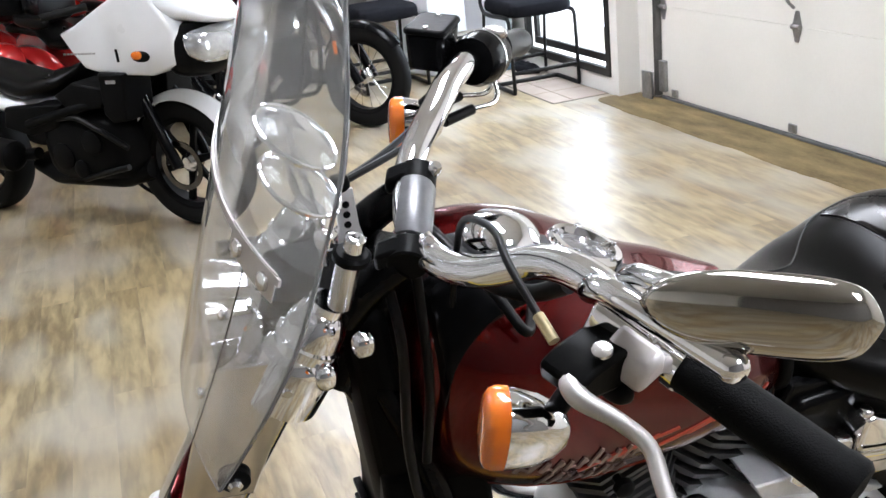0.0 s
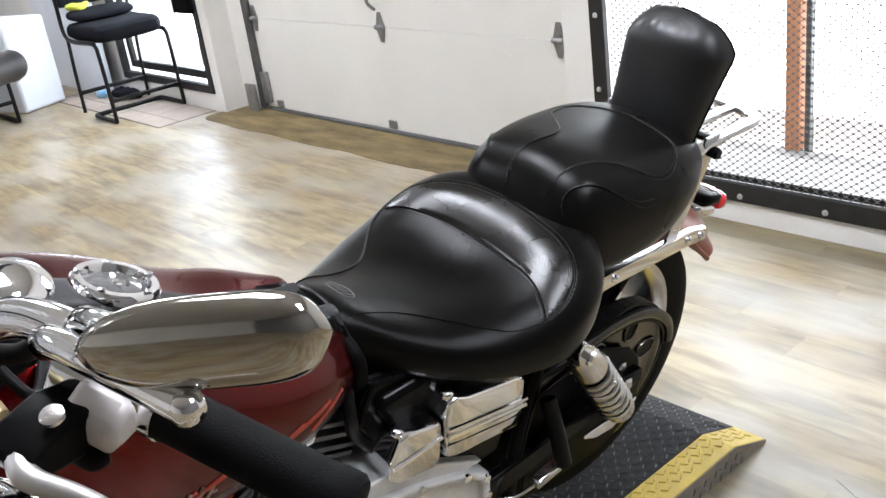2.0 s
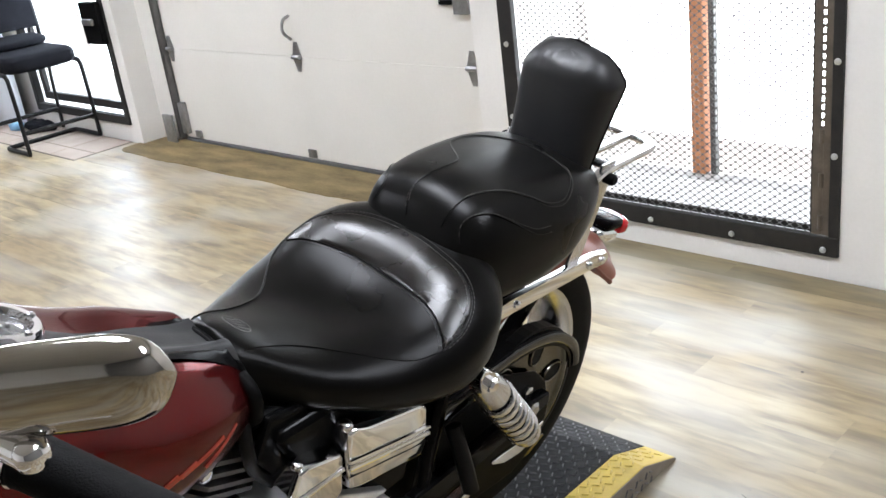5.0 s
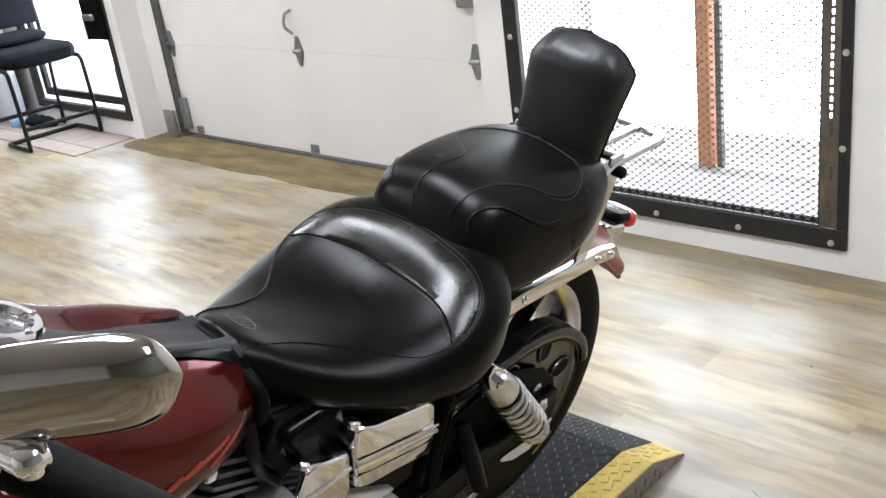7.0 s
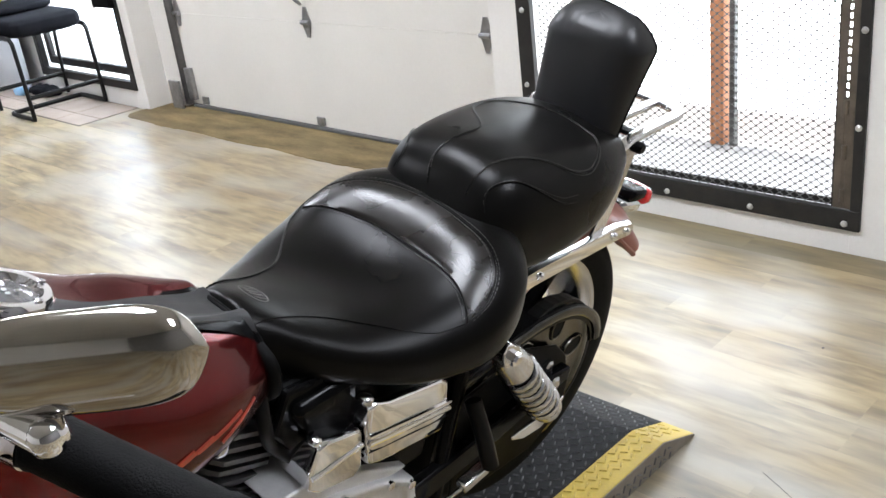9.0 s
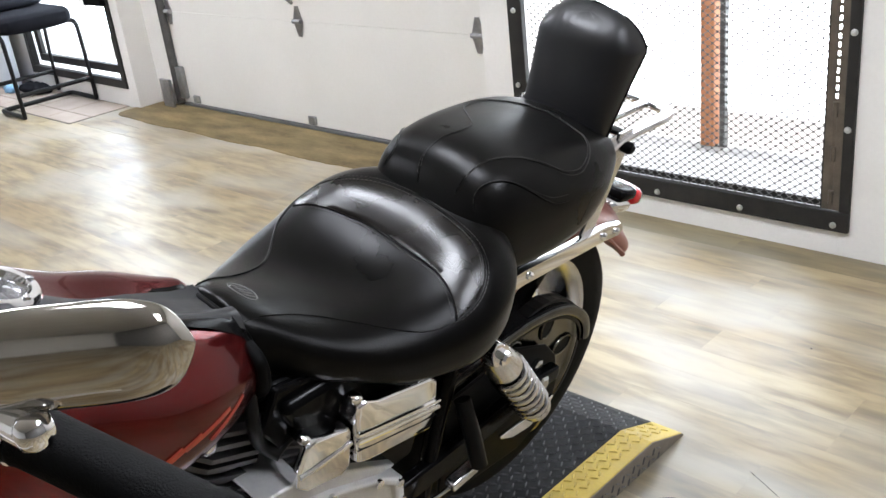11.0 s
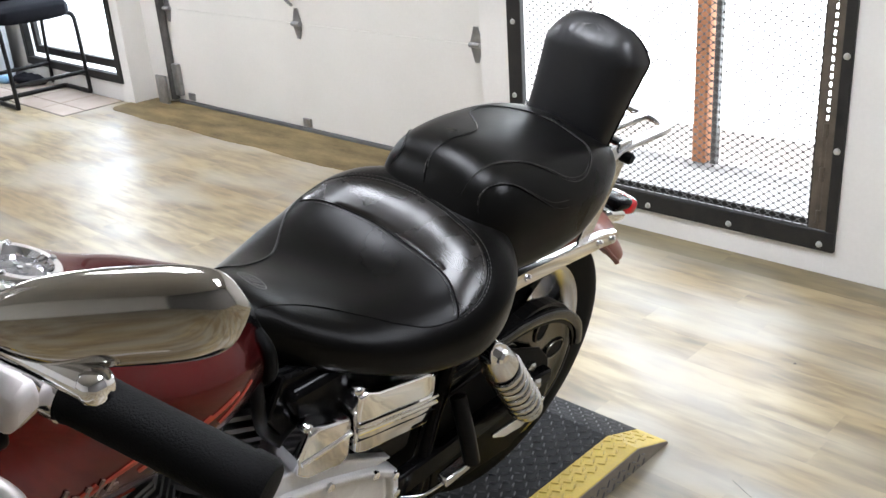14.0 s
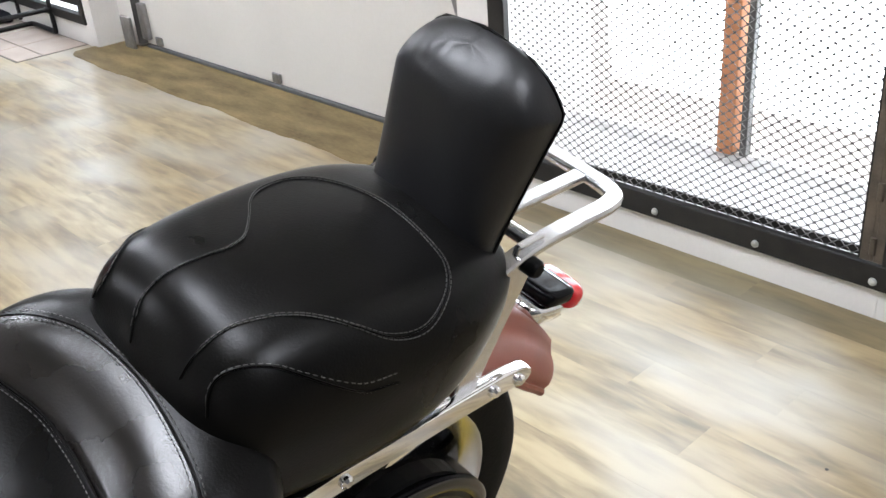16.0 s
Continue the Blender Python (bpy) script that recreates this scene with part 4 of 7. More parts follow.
# guard above the belt
guard = smooth_path([(0.072, y, z) for y, z in ((0.136, 0.385), (0.132, 0.412), (0.117, 0.444), (0.088, 0.475), (0.048, 0.502), (-0.002, 0.520), (-0.06, 0.529), (-0.12, 0.529), (-0.28, 0.515), (-0.42, 0.500))], 4)
loops, lip = [], []
for i, p in enumerate(guard):
    n = (guard[min(i + 1, len(guard) - 1)] - guard[max(i - 1, 0)]).normalized()
    o = V(0, n.z, -n.y)
    loops.append([p + V(x, 0, 0) + o * h for x, h in ((-0.020, -0.006), (-0.020, 0.0), (0.024, 0.0), (0.028, -0.004), (0.028, -0.030), (0.024, -0.030), (0.024, -0.006))])
    lip.append([p + V(x, 0, 0) + o * h for x, h in ((0.0285, -0.001), (0.031, 0.0), (0.034, -0.004), (0.034, -0.016), (0.031, -0.021), (0.0285, -0.020))])
belt_guard = part("belt_guard", rings(loops), M_BLACKGLOSS, bike, "gloss black belt guard")
part("guard_lip", rings(lip), M_GUARDLIP, belt_guard, "rolled edge of the guard")
part("lower_guard", prism([(0.05, 0.235), (0.0, 0.212), (-0.08, 0.220), (-0.15, 0.275), (-0.14, 0.285), (-0.07, 0.240), (0.0, 0.230), (0.04, 0.245)], lambda u, v, w: (0.094 + w, u, v), 0.006), M_DARKCHROME, bike, "polished lower belt guard", smooth=False, bevel=0.002)
for s in (1, -1):
    part("swingarm", rings([[(s * x, y, z + h) for x, h in ((0.108, -hh), (0.132, -hh), (0.132, hh), (0.108, hh))] for y, z, hh in ((0.0, 0.384, 0.014), (-0.055, 0.384, 0.022), (-0.25, 0.365, 0.024), (-0.48, 0.352, 0.028))]), M_BLACKGLOSS, bike, "black steel swingarm", bevel=0.005)

# shocks
for s in (1, -1):
    t0, t1 = V(s * 0.182, -0.292, 0.622), V(s * 0.168, -0.112, 0.378)
    d = (t1 - t0).normalized()
    L = (t1 - t0).length
    shock = part("shock_absorber", rod(t0 + d * 0.04, t1, 0.017), M_BLACKSATIN, bike, "chrome rear shock absorber with an open spring")
    part("top_cover", lathe(((-0.010, 0.012), (-0.006, 0.022), (0.006, 0.026), (0.044, 0.030), (0.052, 0.031), (0.055, 0.028), (0.056, 0.016)), t0 + d * 0.005, d, 40), M_CHROME_DULL, shock)
    up = d.orthogonal().normalized()
    side = d.cross(up)
    coil = []
    for k in range(7 * 16 + 1):
        a = k * math.tau / 16
        coil.append(t0 + d * (0.066 + (L - 0.122) * k / (7 * 16)) + (up * math.cos(a) + side * math.sin(a)) * 0.0285)
    part("spring", tube(coil, 0.0062, 9, smooth=False), M_CHROME_DULL, shock, "bright coil spring")
    part("lower_collar", lathe(((0, 0.030), (0.018, 0.030), (0.022, 0.018)), t1 - d * 0.05, d, 20), M_CHROME_DULL, shock)
    part("lower_mount", rings([[(s * (0.152 + x), y, z + h * k) for x, h in ((0.0, -1), (0.007, -1), (0.007, 1), (0.0, 1))] for y, z, k in ((-0.205, 0.366, 0.004), (-0.17, 0.356, 0.013), (-0.12, 0.352, 0.016), (-0.075, 0.362, 0.010), (-0.055, 0.372, 0.004))]), M_CHROME, shock, "bright curved lower mount", bevel=0.002)
    part("top_eye", lathe(((-0.018, 0.019), (0.018, 0.019)), t0 - d * 0.012, (1, 0, 0), 18), M_CHROME, shock)
    part("top_bolt", lathe(((0, 0.012), (0.010, 0.012), (0.014, 0.008)), t0 - d * 0.012 + V(s * 0.018, 0, 0), (s, 0, 0), 6), M_CHROME, shock, smooth=False)
    for o in (-0.026, 0.020):
        part("mount_fork", prism([(-0.316, 0.622), (-0.322, 0.650), (-0.314, 0.662), (-0.300, 0.656), (-0.272, 0.625), (-0.276, 0.606)], lambda u, v, w: (s * (0.176 + o + w), u, v), 0.006), M_CHROME, shock, smooth=False, bevel=0.0018)

# rear fender, struts and tail lamp
FR, FW = 0.366, 0.094


def fender_drop(a):
    """How far the skirt hangs: deep at the tail, shallow behind the struts."""
    q = min(max((math.degrees(a) - 50) / 24, 0.0), 1.0)
    return 0.036 + 0.020 * (1 - q * q * (3 - 2 * q))


FC = (0, 0.0, 0.322)
loops = []
for k in range(30):
    a = radians(33 + (150 - 33) * k / 29)
    drop = fender_drop(a)
    cut = radians(11) * (1 - k / 29) ** 4
    r = []
    for i in range(25):
        b = -1.0 + 2.0 * i / 24
        d = V(0, math.cos(a + cut * b * b), math.sin(a + cut * b * b))
        flat = (1 - abs(b) ** 3.2)
        step = 0.016 / (1 + math.exp((abs(b) - 0.40) * 30))
        r.append(V(FC) + d * (FR + step - drop + drop * flat) + V(FW * math.copysign(min(abs(b) * 1.12, 1.0), b), 0, 0))
    for i in range(25):
        b = 1.0 - 2.0 * i / 24
        d = V(0, math.cos(a + cut * b * b), math.sin(a + cut * b * b))
        flat = (1 - abs(b) ** 3.2)
        r.append(V(FC) + d * (FR - 0.004 - drop + drop * flat) + V((FW - 0.004) * math.copysign(min(abs(b) * 1.12, 1.0), b), 0, 0))
    loops.append(r)
fender = part("rear_fender", rings(loops), M_MAROON, bike, "maroon rear fender", angle=60)
for s in (1, -1):
    part("fender_flare", tube([V(FC) + V(s * FW, math.cos(radians(a)) * (FR - fender_drop(radians(a))), math.sin(radians(a)) * (FR - fender_drop(radians(a)))) for a in (44, 46, 49, 53, 58, 63, 68, 82, 100, 120, 140)], 0.006, 8), M_MAROON, fender)
    strut = part("fender_strut", rings([[(s * x, y, z + h) for x, h in ((0.104, -hh), (0.112, -hh - 0.004), (0.120, -hh), (0.122, 0), (0.120, hh), (0.112, hh + 0.003), (0.104, hh))] for y, z, hh in ((0.150, 0.640, 0.007), (0.142, 0.641, 0.013), (0.10, 0.648, 0.014), (-0.14, 0.664, 0.015), (-0.24, 0.664, 0.014), (-0.33, 0.645, 0.012))]), M_CHROME, bike, "chrome fender strut", angle=50)
    for y, z in ((0.128, 0.643), (0.085, 0.650), (-0.135, 0.664)):
        part("strut_bolt", lathe(((0, 0.008), (0.004, 0.008), (0.007, 0.0045)), (s * 0.1205, y, z), (s, 0, 0), 12), M_CHROME, strut)
tn, d = V(0, math.cos(radians(14)), -math.sin(radians(14))), V(0, math.sin(radians(14)), math.cos(radians(14)))
tc = V(0, 0.318, 0.594)
tail = part("tail_lamp", blob(tc - tn * 0.014 - d * 0.010, V(0.036, 0, 0), tn * 0.044, d * 0.018, 3.2, 28, 12), M_CHROME, bike, "chrome tail lamp with a red lens and a black top")
part("red_lens", blob(tc + tn * 0.029 + d * 0.007, V(0.042, 0, 0), tn * 0.020, d * 0.020, 3.2, 28, 12), M_REDLENS, tail, "red lens")
part("lamp_cap", blob(tc - tn * 0.008 + d * 0.016, V(0.040, 0, 0), tn * 0.034, d * 0.013, 4.2, 28, 12), M_BLACKGLOSS, tail, "black lamp top")
part("cap_groove", box(-0.031, 0.031, -0.0015, 0.0015, 0.0, 0.0015), M_CHROME_DULL, tail, "thin bright groove").matrix_basis = Matrix.Translation(tc + tn * 0.010 + d * 0.0282) @ d.to_track_quat("Z", "Y").to_matrix().to_4x4()

# fuel tank ------------------------------------------------------------------------
TANK = (  # y, half width, top, widest height, bottom
    (-1.196, 0.060, 0.925, 0.86, 0.785), (-1.184, 0.100, 0.962, 0.865, 0.755), (-1.150, 0.138, 0.990, 0.866, 0.712), (-1.08, 0.164, 0.993, 0.855, 0.678), (-1.00, 0.170, 0.970, 0.838, 0.660), (-0.92, 0.165, 0.926, 0.818, 0.655),
    (-0.84, 0.162, 0.872, 0.798, 0.664), (-0.77, 0.150, 0.843, 0.782, 0.680), (-0.71, 0.124, 0.813, 0.770, 0.694), (-0.672, 0.096, 0.797, 0.760, 0.706), (-0.655, 0.058, 0.780, 0.750, 0.722))
def lobe(x, w):
    """The two halves of the tank swell beside the console."""
    q = abs(x) / w
    return 0.024 * math.sin(math.pi * min(max((q - 0.16) / 0.74, 0), 1)) ** 1.4 if w > 0.1 else 0.0


loops = []
for k in range(40):
    y = TANK[0][0] + (TANK[-1][0] - TANK[0][0]) * (0.5 - 0.5 * math.cos(math.pi * (0.02 + 0.96 * k / 39)))
    w, zt, zm, zb = (interp(TANK, y, c) for c in (1, 2, 3, 4))
    r = []
    for i in range(32):
        a = math.pi / 2 + i * math.tau / 32
        ca, sa = math.cos(a), math.sin(a)
        x = w * math.copysign(abs(ca) ** 0.78, ca)
        h = (zt - zm) if sa > 0 else (zm - zb)
        r.append((x, y, zm + h * math.copysign(abs(sa) ** (0.80 if sa > 0 else 0.7), sa) + (lobe(x, w) if sa > 0 else 0)))
    loops.append(r)
tank = part("fuel_tank", rings(loops), M_RED, bike, "cherry red painted fuel tank", angle=80, subsurf=1)


def tank_top(x, y):
    w, zt, zm = (interp(TANK, y, c) for c in (1, 2, 3))
    c = min(abs(x) / w, 0.999) ** (1 / 0.78)
    return zm + (zt - zm) * max(0.0, math.sqrt(1 - c * c)) ** 0.80 + lobe(x, w)


def tank_side(y, z):
    """The tank's left face at a height."""
    w, zt, zm, zb = (interp(TANK, y, c) for c in (1, 2, 3, 4))
    s = min(abs(z - zm) / ((zt - zm) if z > zm else (zm - zb)), 0.999) ** (1 / (0.80 if z > zm else 0.7))
    return w * math.sqrt(1 - s * s) ** 0.78


# console on the tank
def console_sheet(grow, lift, y1):
    """A sheet over the tank's spine, wider on the left and towards the seat."""
    loops = []
    for k in range(28):
        t = k / 27
        y = -1.13 + (y1 + 1.13) * t
        g = grow * (0.35 + 0.65 * t)
        x0, x1 = -(0.036 + 0.004 * t ** 1.3 + 0.3 * g), 0.042 + 0.030 * t ** 1.3 + g
        h = lift if k else 0.0
        xs = [x0 + (x1 - x0) * i / 12 for i in range(13)]
        r = [(x, y, tank_top(x, y) + h * (1 - abs(-1 + i / 6) ** 6)) for i, x in enumerate(xs)]
        r += [(x, y, min(tank_top(x0, y), tank_top(x1, y)) - 0.012) for x in xs[-2:0:-1]]
        loops.append(r)
    return rings(loops)


console = part("tank_console", console_sheet(0.0, 0.009, -0.676), M_CONSOLE, bike, "dark grey console along the tank", angle=60)
part("console_trim", console_sheet(0.013, 0.005, -0.672), M_BLACKGLOSS, console, "gloss black border of the console", angle=60)
loops = []
for k in range(16):
    y = -1.174 + 0.199 * k / 15
    x1, x0 = 0.122 - 0.0015 * k, 0.037
    x1 -= 0.030 * max(0, k - 12) / 3
    outer = [(x0 + (x1 - x0) * i / 8, y) for i in range(9)]
    loops.append([(x, yy, tank_top(x, yy) + 0.0055) for x, yy in outer] + [(x, yy, tank_top(x, yy) - 0.004) for x, yy in outer[::-1]])
part("tank_trim", rings(loops), M_BLACKGLOSS, console, "gloss black trim over the front of the tank", angle=60)
gp = V(0.005, -0.945, tank_top(0, -0.945) + 0.010)
gn = V(0, 0.38, 1).normalized()
gauge = part("gauge_ring", lathe(((-0.004, 0.050), (0.012, 0.050), (0.017, 0.046), (0.017, 0.038), (0.010, 0.034), (0.006, 0.033)), gp, gn, 40, closed=False), M_CHROME, console, "chrome ring with a dark dial")
part("dial", lathe(((0, 0.035), (0.004, 0.034), (0.006, 0.0)), gp + gn * 0.004, gn, 32), M_DIAL, gauge, "dark dial face")
for k in range(5):
    a = k * math.tau / 5 + 0.4
    e1 = V(1, 0, 0)
    e2 = gn.cross(e1)
    part("ring_screw", lathe(((0, 0.0045), (0.003, 0.004), (0.004, 0.002)), gp + gn * 0.0165 + (e1 * math.cos(a) + e2 * math.sin(a)) * 0.042, gn, 8), M_CHROME_DULL, gauge)
for x, z in ((0, -0.006), (0.004, 0.006), (-0.004, 0.006)):
    part("dial_mark", box(x - 0.0018, x + 0.0018, -0.0105 + z, -0.0055 + z, 0, 0.001), M_BOLT, gauge).matrix_basis = Matrix.Translation(gp + gn * 0.011) @ gn.to_track_quat("Z", "Y").to_matrix().to_4x4()
dp = V(0.0, -1.055, tank_top(0, -1.055) + 0.008)
dn = V(0, 0.15, 1).normalized()
part("filler_cap", lathe(((-0.006, 0.047), (0.006, 0.048), (0.014, 0.046), (0.024, 0.036), (0.030, 0.020), (0.032, 0.004)), dp, dn, 36), M_CHROME, console, "domed chrome filler cap")

part("tank_edge", tube([(tank_side(-0.685, z) * 0.99 + 0.002, -0.684 + 0.10 * (0.775 - z), z) for z in (0.794, 0.786, 0.775, 0.755, 0.735, 0.718)], 0.011, 10), M_BLACKSATIN, console, "black rubber edge between the tank and the seat")
# script and pinstripes on the tank's side, as plain strokes
def side_stroke(y0, z0, y1, z1, w, mat, name, parent):
    n = 6
    loops = []
    for k in range(n):
        t = k / (n - 1)
        y, z = y0 + (y1 - y0) * t, z0 + (z1 - z0) * t
        d = V(0, y1 - y0, z1 - z0).normalized()
        o = V(0, -d.z, d.y) * w
        q = []
        for s, e in ((1, 0.0012), (-1, 0.0012), (-1, -0.0015), (1, -0.0015)):
            yy, zz = y + o.y * s, z + o.z * s
            q.append((tank_side(yy, zz) + e, yy, zz))
        loops.append(q)
    return part(name, rings(loops), mat, parent, smooth=False)


emblem = side_stroke(-1.115, 0.722, -0.90, 0.702, 0.0016, M_FLAME, "tank_stripe", tank)
tagged(emblem, "faded orange and silver stripes on the tank side")
for y0, z0, hs in ((-1.100, 0.782, (17, 16, 9, 10, 8, 9, 15, 8, 10, 11, 9)), (-1.068, 0.742, (15, 14, 9, 8, 9, 13, 8, 9))):
    for k, q in enumerate(hs):
        y = y0 + k * 0.0155
        z = z0 - 0.14 * (y - y0)
        side_stroke(y, z - 0.010, y + 0.0010 * q, z - 0.010 + 0.0019 * q, 0.0021 + 0.0004 * (k % 3), M_SILVERPRINT, "script_stroke", emblem)
        side_stroke(y + 0.002, z - 0.0085 + 0.0005 * q, y + 0.0135, z - 0.0065 + 0.0009 * q * (k % 2), 0.0013, M_SILVERPRINT, "script_link", emblem)
for k in range(7):
    y, z = -1.02 + 0.038 * k, 0.752 + 0.007 * (k % 3)
    side_stroke(y, z, y + 0.062 + 0.010 * (k % 2), z + 0.020 - 0.005 * (k % 3), 0.0016 + 0.0006 * (k % 2), M_FLAME, "flame_stroke", emblem)

# engine ---------------------------------------------------------------------------
crank = V(0.0, -0.80, 0.405)
part("crankcase", blob(crank + V(0, 0.0, -0.03), (0.115, 0, 0), (0, 0.17, 0), (0, 0, 0.14), 3.4, 28, 14), M_ALU, bike, "grey cast crankcase")
for tilt, nm in ((-22.5, "front"), (22.5, "rear")):
    a = radians(tilt)
    d = V(0, math.sin(a), math.cos(a))
    e = V(0, d.z, -d.y)
    cyl = part("cylinder", lathe(((0.10, 0.074), (0.29, 0.074)), crank, d, 24), M_FIN, bike, "grey finned engine cylinder")
    for k in range(9):
        h = 0.118 + k * 0.0195
        w = 0.084 if k < 6 else 0.090
        part("fin", rings([[crank + d * (h + q) + V(x * w, 0, 0) + e * (y * w * 0.92) for x, y in ((-1, -0.55), (-0.6, -1), (0.6, -1), (1, -0.55), (1, 0.55), (0.6, 1), (-0.6, 1), (-1, 0.55))] for q in (-0.0036, 0.0036)]), M_FIN, cyl, smooth=False)
    head = part("rocker_cover", rings([[crank + d * h + V(x * w, 0, 0) + e * (y * w) for x, y in ((-1, -0.7), (-0.7, -1), (0.7, -1), (1, -0.7), (1, 0.7), (0.7, 1), (-0.7, 1), (-1, 0.7))] for h, w in ((0.292, 0.085), (0.325, 0.085), (0.335, 0.075), (0.35, 0.055))]), M_CHROME_DULL, bike, "bright rocker cover", bevel=0.004)
    for x, y in ((0.07, 0.05), (0.07, -0.05)):
        part("cover_bolt", lathe(((0, 0.008), (0.02, 0.008)), crank + d * 0.325 + V(x, 0, 0) + e * y, d, 8), M_CHROME, head)
# primary cover with raised rim
OUT = [(-0.455, 0.30), (-0.445, 0.40), (-0.452, 0.445), (-0.50, 0.478), (-0.60, 0.520), (-0.68, 0.545), (-0.76, 0.545), (-0.86, 0.50), (-0.95, 0.43), (-0.985, 0.34), (-0.96, 0.25), (-0.88, 0.205), (-0.70, 0.205), (-0.55, 0.225)]


def shrink(o, k):
    cy, cz = sum(p[0] for p in o) / len(o), sum(p[1] for p in o) / len(o)
    return [(cy + (y - cy) * k, cz + (z - cz) * k) for y, z in o]


prim = part("primary_cover", rings([[(x, y, z) for y, z in shrink(OUT, k)] for x, k in ((0.06, 0.97), (0.125, 1.0), (0.150, 1.0), (0.156, 0.985), (0.156, 0.93), (0.146, 0.90), (0.150, 0.72), (0.160, 0.66), (0.160, 0.40))]), M_ALU, bike, "grey satin primary chain cover", bevel=0.003, angle=35)
for y, z in shrink(OUT, 0.955):
    part("cover_screw", lathe(((0, 0.0075), (0.006, 0.0075), (0.008, 0.004)), (0.154, y, z), (1, 0, 0), 10), M_CHROME, prim)
part("top_ledge", prism([(-0.46, 0.470), (-0.56, 0.530), (-0.66, 0.575), (-0.72, 0.580), (-0.70, 0.545), (-0.60, 0.515), (-0.50, 0.475)], lambda u, v, w: (0.03 + w, u, v), 0.115), M_ALU, prim, bevel=0.004, smooth=False)
part("horn_cover", lathe(((0, 0.030), (0.02, 0.034), (0.035, 0.030), (0.045, 0.018), (0.048, 0.004)), (0.115, -0.80, 0.475 + 0.06), (1, 0, 0.15), 28), M_CHROME, bike, "chrome horn cover")
part("gear_shaft", tube([(0.165, -0.70, 0.30), (0.185, -0.78, 0.31), (0.19, -1.0, 0.30)], 0.007), M_CHROME, bike)

# chrome electrical covers and the black panel before them
def cover(name, outline, x0, x1, label):
    loops = [[(x, y, z) for y, z in shrink(outline, k)] for x, k in ((x0, 0.98), (x1 - 0.012, 1.0), (x1 - 0.003, 0.985), (x1, 0.94), (x1 + 0.002, 0.60))]
    return part(name, rings(loops), M_CHROME, bike, label, bevel=0.004, angle=32)


c1 = cover("electrical_cover", [(-0.564, 0.560), (-0.569, 0.640), (-0.566, 0.668), (-0.552, 0.672), (-0.531, 0.662), (-0.418, 0.634), (-0.402, 0.622), (-0.399, 0.545), (-0.410, 0.526), (-0.546, 0.552)], 0.085, 0.166, "chrome electrical side cover with two ribs")
for o in (0.0, -0.013):
    part("cover_rib", tube([(0.167, -0.567, 0.618 + o), (0.1690, -0.486, 0.602 + o), (0.167, -0.399, 0.582 + o)], 0.0042, 8), M_CHROME, c1)
part("cover_groove", tube([(0.1665, -0.566, 0.588), (0.1680, -0.486, 0.572), (0.1665, -0.400, 0.553)], 0.0012, 6), M_BLACKSATIN, c1)
part("cover_horn", blob((0.150, -0.560, 0.674), (0.012, 0, 0), (0, 0.010, 0), (0, 0, 0.008), 2.4), M_CHROME, c1)
part("cover_screw", lathe(((0, 0.006), (0.005, 0.005)), (0.12, -0.541, 0.668), (0, 0, 1), 8), M_BLACKSATIN, c1)
c2 = cover("electrical_cover", [(-0.668, 0.578), (-0.666, 0.608), (-0.650, 0.645), (-0.636, 0.648), (-0.575, 0.632), (-0.570, 0.624), (-0.570, 0.556), (-0.584, 0.546), (-0.652, 0.562)], 0.085, 0.158, "small chrome electrical side cover")
part("cover_rib", tube([(0.159, -0.664, 0.600), (0.1605, -0.63, 0.602), (0.159, -0.572, 0.604)], 0.004, 8), M_CHROME, c2)
part("cover_horn", blob((0.142, -0.645, 0.649), (0.012, 0, 0), (0, 0.009, 0), (0, 0, 0.007), 2.4), M_CHROME, c2)
part("battery_case", rings([[(x, y, z) for x in (-0.08, 0.135) for y in ()] or [(-0.085, y0, z), (0.128, y0, z), (0.128, y1, z), (-0.085, y1, z)] for y0, y1, z in ((-0.60, -0.40, 0.44), (-0.62, -0.36, 0.60), (-0.66, -0.33, 0.68), (-0.66, -0.30, 0.70))]), M_BLACKGLOSS, bike, "gloss black battery and oil case", bevel=0.012)
part("side_panel", prism([(-0.665, 0.725), (-0.60, 0.715), (-0.56, 0.655), (-0.575, 0.60), (-0.65, 0.60), (-0.69, 0.66)], lambda u, v, w: (0.098 + w, u, v), 0.016), M_BLACKGLOSS, bike, "gloss black side panel", bevel=0.006, smooth=False)
part("vent_hose", tube([(0.09, -0.69, 0.735), (0.11, -0.70, 0.69), (0.10, -0.68, 0.63), (0.12, -0.64, 0.585)], 0.010), M_RUBBER, bike, "black rubber hose")
for q in ([(0.10, -0.70, 0.57), (0.13, -0.66, 0.545), (0.14, -0.61, 0.555)], [(0.09, -0.76, 0.60), (0.12, -0.70, 0.56), (0.13, -0.63, 0.56)]):
    part("cable", tube(q, 0.006), M_RUBBER, bike)
part("tank_bolt", lathe(((0, 0.010), (0.018, 0.010), (0.022, 0.006)), (0.085, -0.672, 0.752), (1, 0, 0), 10), M_CHROME, bike)
part("choke_knob", lathe(((0, 0.006), (0.012, 0.006), (0.016, 0.014), (0.026, 0.014), (0.030, 0.008)), (0.11, -0.93, 0.655), (1, 0, 0), 14), M_BLACKSATIN, bike, "black choke knob")
part("petcock", blob((0.09, -0.76, 0.685), (0.016, 0, 0), (0, 0.014, 0), (0, 0, 0.024), 2.4), M_CHROME, bike, "chrome fuel petcock")

